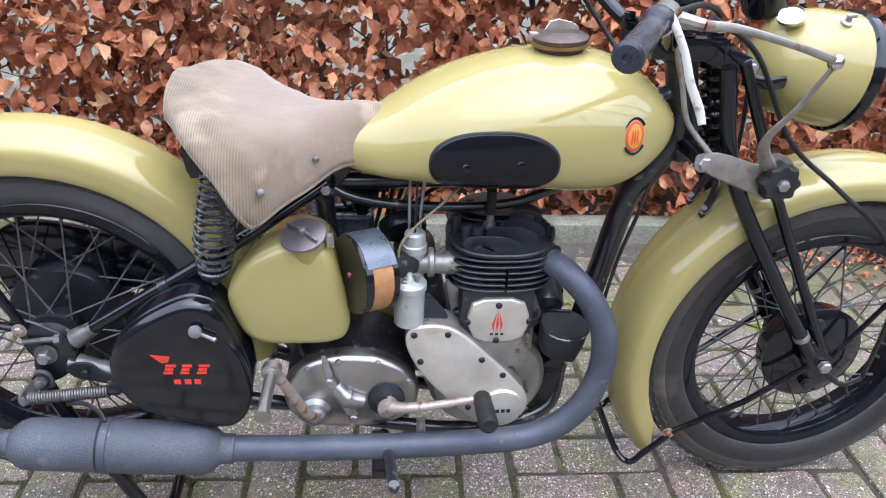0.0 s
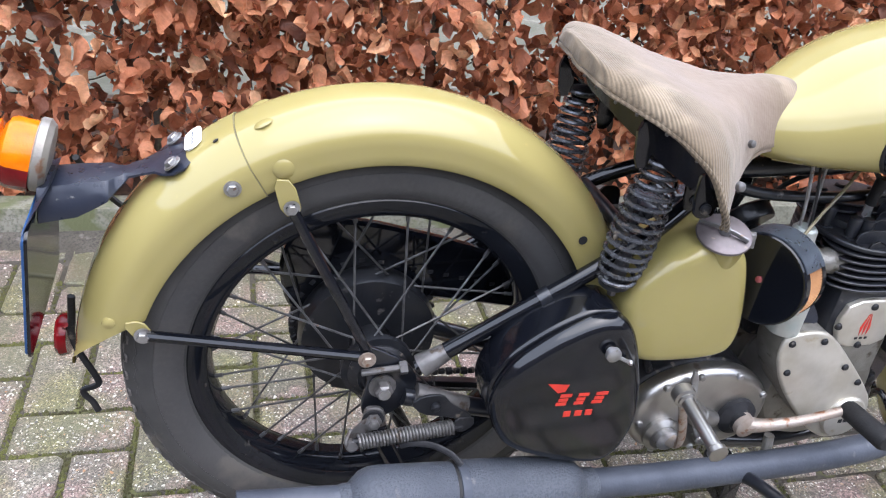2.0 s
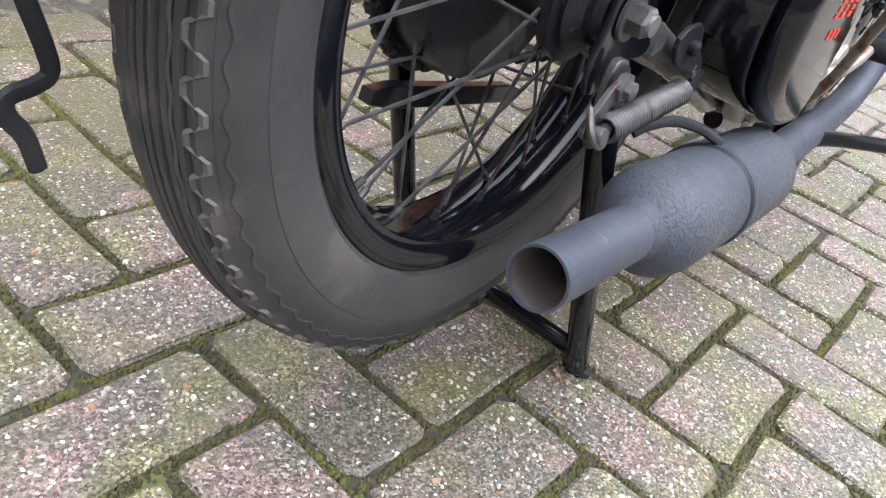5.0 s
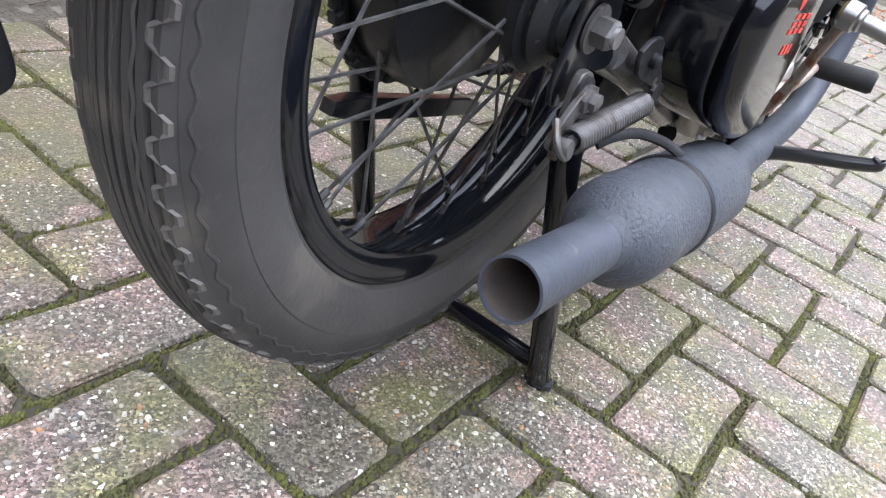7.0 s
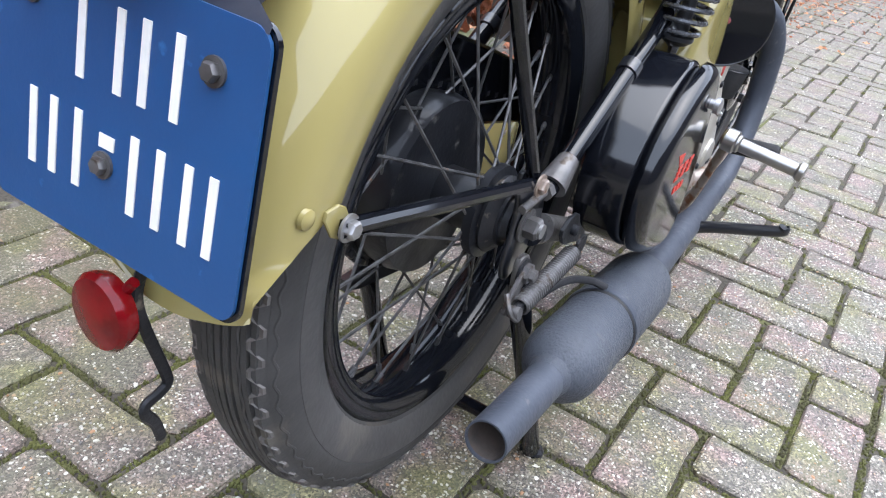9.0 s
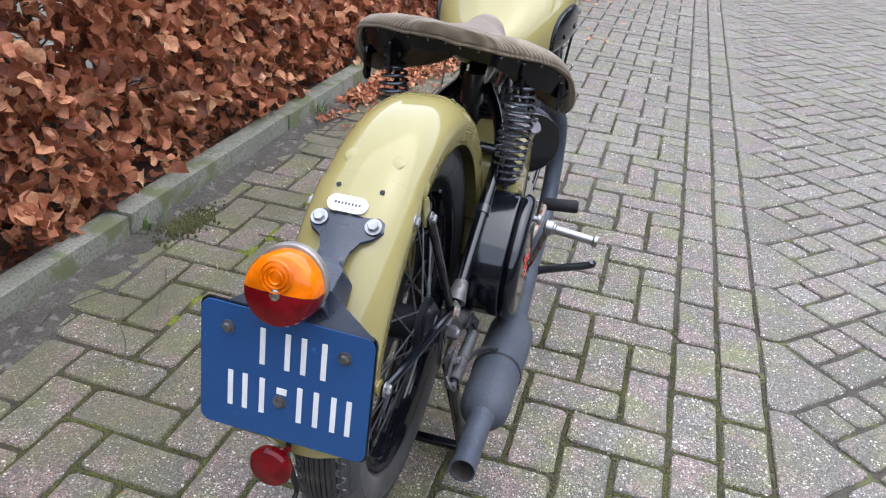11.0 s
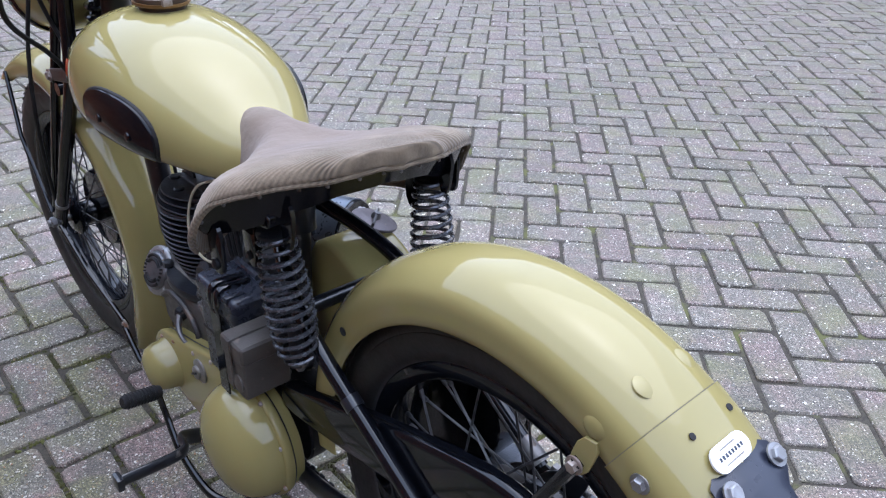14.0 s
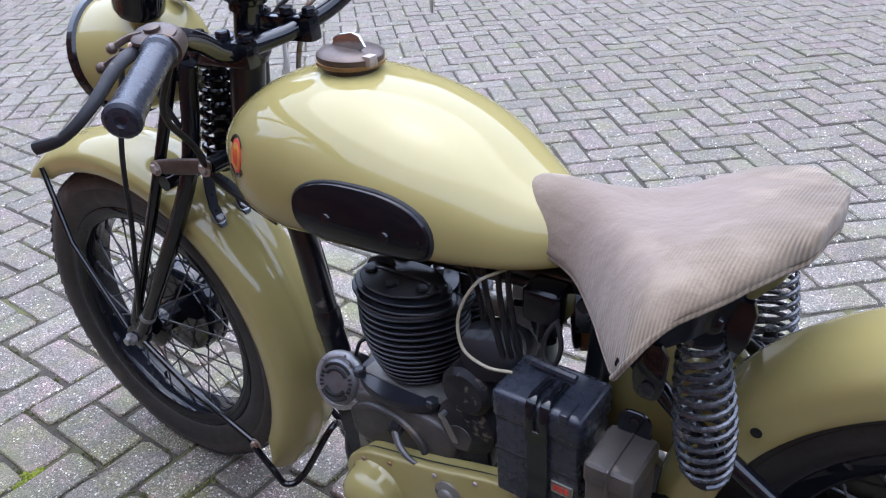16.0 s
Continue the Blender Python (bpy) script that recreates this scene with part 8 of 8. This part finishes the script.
def leaf_mesh(bm_verts, bm_faces, m, L, curl, fold):
    """A beech leaf: an oval blade folded along its midrib and curled."""
    base = len(bm_verts)
    outline = BLADE
    wide, bend, phase = crumple.uniform(0.7, 1.2), crumple.gauss(0, 0.12), crumple.uniform(0, 6)
    for t, w in outline:
        z = curl * (t - 0.4) ** 2
        bm_verts.append(m @ V((t * L, bend * t * t * L, z * L)))
        for s in (1, -1):
            ww = w * wide * crumple.uniform(0.82, 1.12)
            bm_verts.append(m @ V((t * L, (s * ww + bend * t * t) * L, (z + fold * ww + 0.15 * math.sin(t * 8 + s * 1.7 + phase)) * L)))
    for k in range(len(BLADE) - 1):
        a, b = base + 3 * k, base + 3 * (k + 1)
        bm_faces.append((a, b, b + 1, a + 1))
        bm_faces.append((a, a + 2, b + 2, b))


def leaf_pose(r, x, y, z, droop):
    """Leaves hang outward from the hedge's face, most facing the light."""
    wx, wy = laid(x, y)
    yaw = r.gauss(-90, 55)
    return pose(wx, wy, z, r.uniform(-75, 75), r.gauss(droop, 30), yaw)


stems = []
x = -3.6
k = 0
while x < 8.0:
    y = 1.33 + rng.uniform(-0.07, 0.07)
    stems.append((x, y))
    pts = [(x, y, 0.0)]
    for h in (0.25, 0.6, 1.0, 1.5):
        pts.append((x + rng.gauss(0, 0.05), y + rng.gauss(0, 0.04), h))
    r0 = rng.uniform(0.012, 0.021)
    bm = tube([(*laid(px, py), pz) for px, py, pz in pts], [r0, r0 * 0.8, r0 * 0.6, r0 * 0.4, r0 * 0.2], 8, 5)
    trunk = part("stem", bm, BARK, hedge)
    twigs = bmesh.new()
    for t in range(26):
        h = rng.uniform(0.12, 1.35)
        a = rng.uniform(0, 2 * math.pi)
        L = rng.uniform(0.12, 0.34)
        p0 = V((x, y, h))
        d = V((math.cos(a), math.sin(a) * 0.8, rng.uniform(0.1, 0.6)))
        ps = [p0, p0 + d * L * 0.5 + V((0, 0, rng.gauss(0, 0.02))), p0 + d * L + V((0, 0, rng.gauss(0, 0.04)))]
        join(twigs, tube([(*laid(q_.x, q_.y), q_.z) for q_ in ps], [0.0035, 0.0024, 0.0012], 5, 3))
    tagged(part("twig_spray", twigs, BARK, trunk, "thin bare twigs"), kind="stuff")
    x += rng.uniform(0.19, 0.30)
    k += 1
lv, lf = [], []
near_leaves = 0
clusters = [(rng.uniform(-3.9, 8.2), 1.09 + 0.5 * rng.random() ** 1.6, rng.uniform(0.10, 1.45)) for _ in range(6400)]
hedge_leaves = []
for cx, cy, cz in clusters:
    for _ in range(rng.randint(4, 10)):
        px, py, pz = cx + rng.gauss(0, 0.055), cy + rng.gauss(0, 0.05), cz + rng.gauss(0, 0.05)
        if pz > 0.06:
            hedge_leaves.append((px, max(py, 1.075), pz, rng.uniform(0.036, 0.078), rng.uniform(-0.9, 1.5), rng.uniform(0.1, 1.3)))
for px, py, pz, L, curl, fold in hedge_leaves:
    m = leaf_pose(rng, px, py, pz, 35)
    if near_leaves < 300 and -0.7 < px < 1.5 and py < 1.17 and pz < 0.75:
        verts, faces = [], []
        leaf_mesh(verts, faces, Matrix.Identity(4), L, curl, fold)
        me = bpy.data.meshes.new("leaf")
        me.from_pydata(verts, [], faces)
        blade_map(me)
        me.materials.append(LEAF)
        me.polygons.foreach_set("use_smooth", [True] * len(me.polygons))
        ob = new("leaf", me)
        ob.parent = hedge
        ob.matrix_basis = m
        near_leaves += 1
    else:
        leaf_mesh(lv, lf, m, L, curl, fold)


def leaf_stuff(name, verts, faces, parent, label):
    me = bpy.data.meshes.new(name)
    me.from_pydata(verts, [], faces)
    blade_map(me)
    me.materials.append(LEAF)
    me.polygons.foreach_set("use_smooth", [True] * len(me.polygons))
    ob = new(name, me)
    ob.parent = parent
    return tagged(ob, label, kind="stuff")


leaf_stuff("foliage", lv, lf, hedge, "dense dry copper-brown beech leaves")
lv, lf = [], []
for _ in range(4200):
    px, py = rng.uniform(-4.2, 8.4), rng.uniform(Y_KERB + 0.11, 1.85)
    wx, wy = laid(px, py)
    leaf_mesh(lv, lf, pose(wx, wy, 0.045 + rng.uniform(0, 0.035), rng.gauss(0, 28), rng.gauss(0, 25), rng.uniform(0, 360)), rng.uniform(0.035, 0.065), rng.uniform(-0.4, 0.8), rng.uniform(0, 0.6))
for _ in range(1300):
    px = 8.0 - 6.2 * rng.random() ** 1.1
    py = 0.97 - abs(rng.gauss(0, 0.07 + 0.13 * max(0.0, px - 1.7) ** 0.7))
    wx, wy = laid(px, py)
    leaf_mesh(lv, lf, pose(wx, wy, 0.012, rng.gauss(0, 14), rng.gauss(0, 12), rng.uniform(0, 360)), rng.uniform(0.015, 0.04), rng.uniform(-0.2, 0.5), rng.uniform(0, 0.4))
# the drift of leaves that widens over the paving further along the hedge
for _ in range(1900):
    px = 2.1 + 2.6 * rng.random() ** 0.8
    reach = min(0.50, 0.08 + 0.24 * (px - 2.1))
    py = 0.97 - reach * rng.random() ** 1.3
    wx, wy = laid(px, py)
    leaf_mesh(lv, lf, pose(wx, wy, 0.010 + 0.012 * rng.random(), rng.gauss(0, 18), rng.gauss(0, 16), rng.uniform(0, 360)), rng.uniform(0.025, 0.058), rng.uniform(-0.3, 0.7), rng.uniform(0, 0.5))
tagged(leaf_stuff("fallen_leaves", lv, lf, None, "fallen brown beech leaves on the bed and paving"), category="leaves")

# twigs blown about the paving
tw = random.Random(3)
twig_bm = bmesh.new()
spots = [(1.482, 0.288, 4.2)] + [(tw.uniform(-1.2, 3.5), 0.96 - abs(tw.gauss(0, 0.16)), tw.uniform(0, 6.28)) for _ in range(46)]
for x, y, a in spots:
    L, h = tw.uniform(0.05, 0.16), tw.uniform(0.003, 0.006)
    bend = tw.uniform(-0.3, 0.3)
    wx, wy = laid(x, y)
    lift = 0.012 * max(0.0, (y - 0.74) / 0.27)
    pts = [(wx + math.cos(a) * L * f - math.sin(a) * bend * L * f * f, wy + math.sin(a) * L * f + math.cos(a) * bend * L * f * f, h + lift + 0.004 * f) for f in (0, 0.35, 0.7, 1)]
    join(twig_bm, tube(pts, [0.0018, 0.0015, 0.0009], 5, 2))
tagged(part("fallen_twig_litter", twig_bm, BARK, None, "thin dry twigs scattered beside the kerb"), category="twigs", kind="stuff")
# weeds against the kerb
weed_v, weed_f = [], []
for cx, cy in ((3.10, 0.985), (3.18, 0.98), (1.9, 0.985), (0.7, 0.98), (-0.3, 0.975)):
    for _ in range(16):
        a, L = tw.uniform(0, 6.28), tw.uniform(0.03, 0.08)
        px, py = laid(cx + tw.gauss(0, 0.02), cy + tw.gauss(0, 0.012))
        base, d, s = len(weed_v), V((math.cos(a), math.sin(a), 0)), V((-math.sin(a), math.cos(a), 0)) * 0.003
        for f, up, w in ((0, 0, 1.0), (0.3, 0.6, 0.9), (0.8, 0.9, 0.1)):
            c_ = V((px, py, 0.0)) + d * L * 0.6 * f + V((0, 0, L * up))
            weed_v.extend((c_ - s * w, c_ + s * w))
        weed_f.extend(((base, base + 1, base + 3, base + 2), (base + 2, base + 3, base + 5, base + 4)))
me = bpy.data.meshes.new("weed_tufts")
me.from_pydata(weed_v, [], weed_f)
me.materials.append(mat("fresh_weed", (0.07, 0.14, 0.03), (0.11, 0.17, 0.04), 30, 0.6))
tagged(new("weeds", me), "small green weed tufts growing along the kerb", "weeds", kind="stuff")

# pavers that lie nearest, piece by piece
for poly in near:
    near_paver(poly)

# single chips of aggregate standing proud of the nearest pavers
cv, cf = [], []
cr = random.Random(5)
def chip(x, y, z, s):
    base, k = len(cv), 5
    turn, long_ = cr.uniform(0, 6.28), cr.uniform(1.0, 1.7)
    for rr, zz in ((1.0, -0.0008), (0.62, 0.0009)):
        for i in range(k):
            a = 2 * math.pi * i / k + cr.uniform(-0.35, 0.35)
            u, v = math.cos(a) * s * rr * long_, math.sin(a) * s * rr
            cv.append((x + u * math.cos(turn) - v * math.sin(turn), y + u * math.sin(turn) + v * math.cos(turn), z + zz * min(1.0, s / 0.002)))
    cf.extend((base + i, base + (i + 1) % k, base + k + (i + 1) % k, base + k + i) for i in range(k))
    cf.append(tuple(base + k + i for i in range(k)))
for poly in near:
    cx, cy = sum(p[0] for p in poly) / len(poly), sum(p[1] for p in poly) / len(poly)
    if not (-0.7 < cx < 1.5 and -0.75 < cy < 0.45):
        continue
    xs_, ys_ = [p[0] for p in poly], [p[1] for p in poly]
    for _ in range(int(area(poly) * 7500)):
        x, y = cr.uniform(min(xs_) + 0.008, max(xs_) - 0.008), cr.uniform(min(ys_) + 0.008, max(ys_) - 0.008)
        wx, wy = laid(x, y)
        chip(wx, wy, 0.0003, cr.choice((0.0009, 0.0011, 0.0013, 0.0016, 0.0020, 0.0027)) * cr.uniform(0.8, 1.2))
me = bpy.data.meshes.new("aggregate_chips")
me.from_pydata(cv, [], cf)
me.materials.append(CHIP)
chips_ob = new("aggregate", me)
chips_ob.parent = pavement
tagged(chips_ob, "pale and dark aggregate chips in the paver faces", kind="stuff")

# unseen plain walls all round, added to block low sky and bounce light
for name, x, y, long_x, long_y, h in (("wall_street", 2, -15.0, 60, 0.3, 8.0), ("wall_garden", 2, 7.5, 60, 0.3, 7.2), ("wall_far", 21.0, -4.0, 0.3, 21.5, 9.0), ("wall_behind", -17.0, -4.0, 0.3, 21.5, 7.0)):
    w = part(name, box((long_x, long_y, h), pose(x, y, h / 2 - 0.02), 0.02, 1), PALEWALL if y > 0 else DARKWALL, None, "unseen wall, pale to bounce light" if y > 0 else "unseen dark wall that blocks the low sky", smooth=False)
    tagged(w, category="wall", kind="structure")
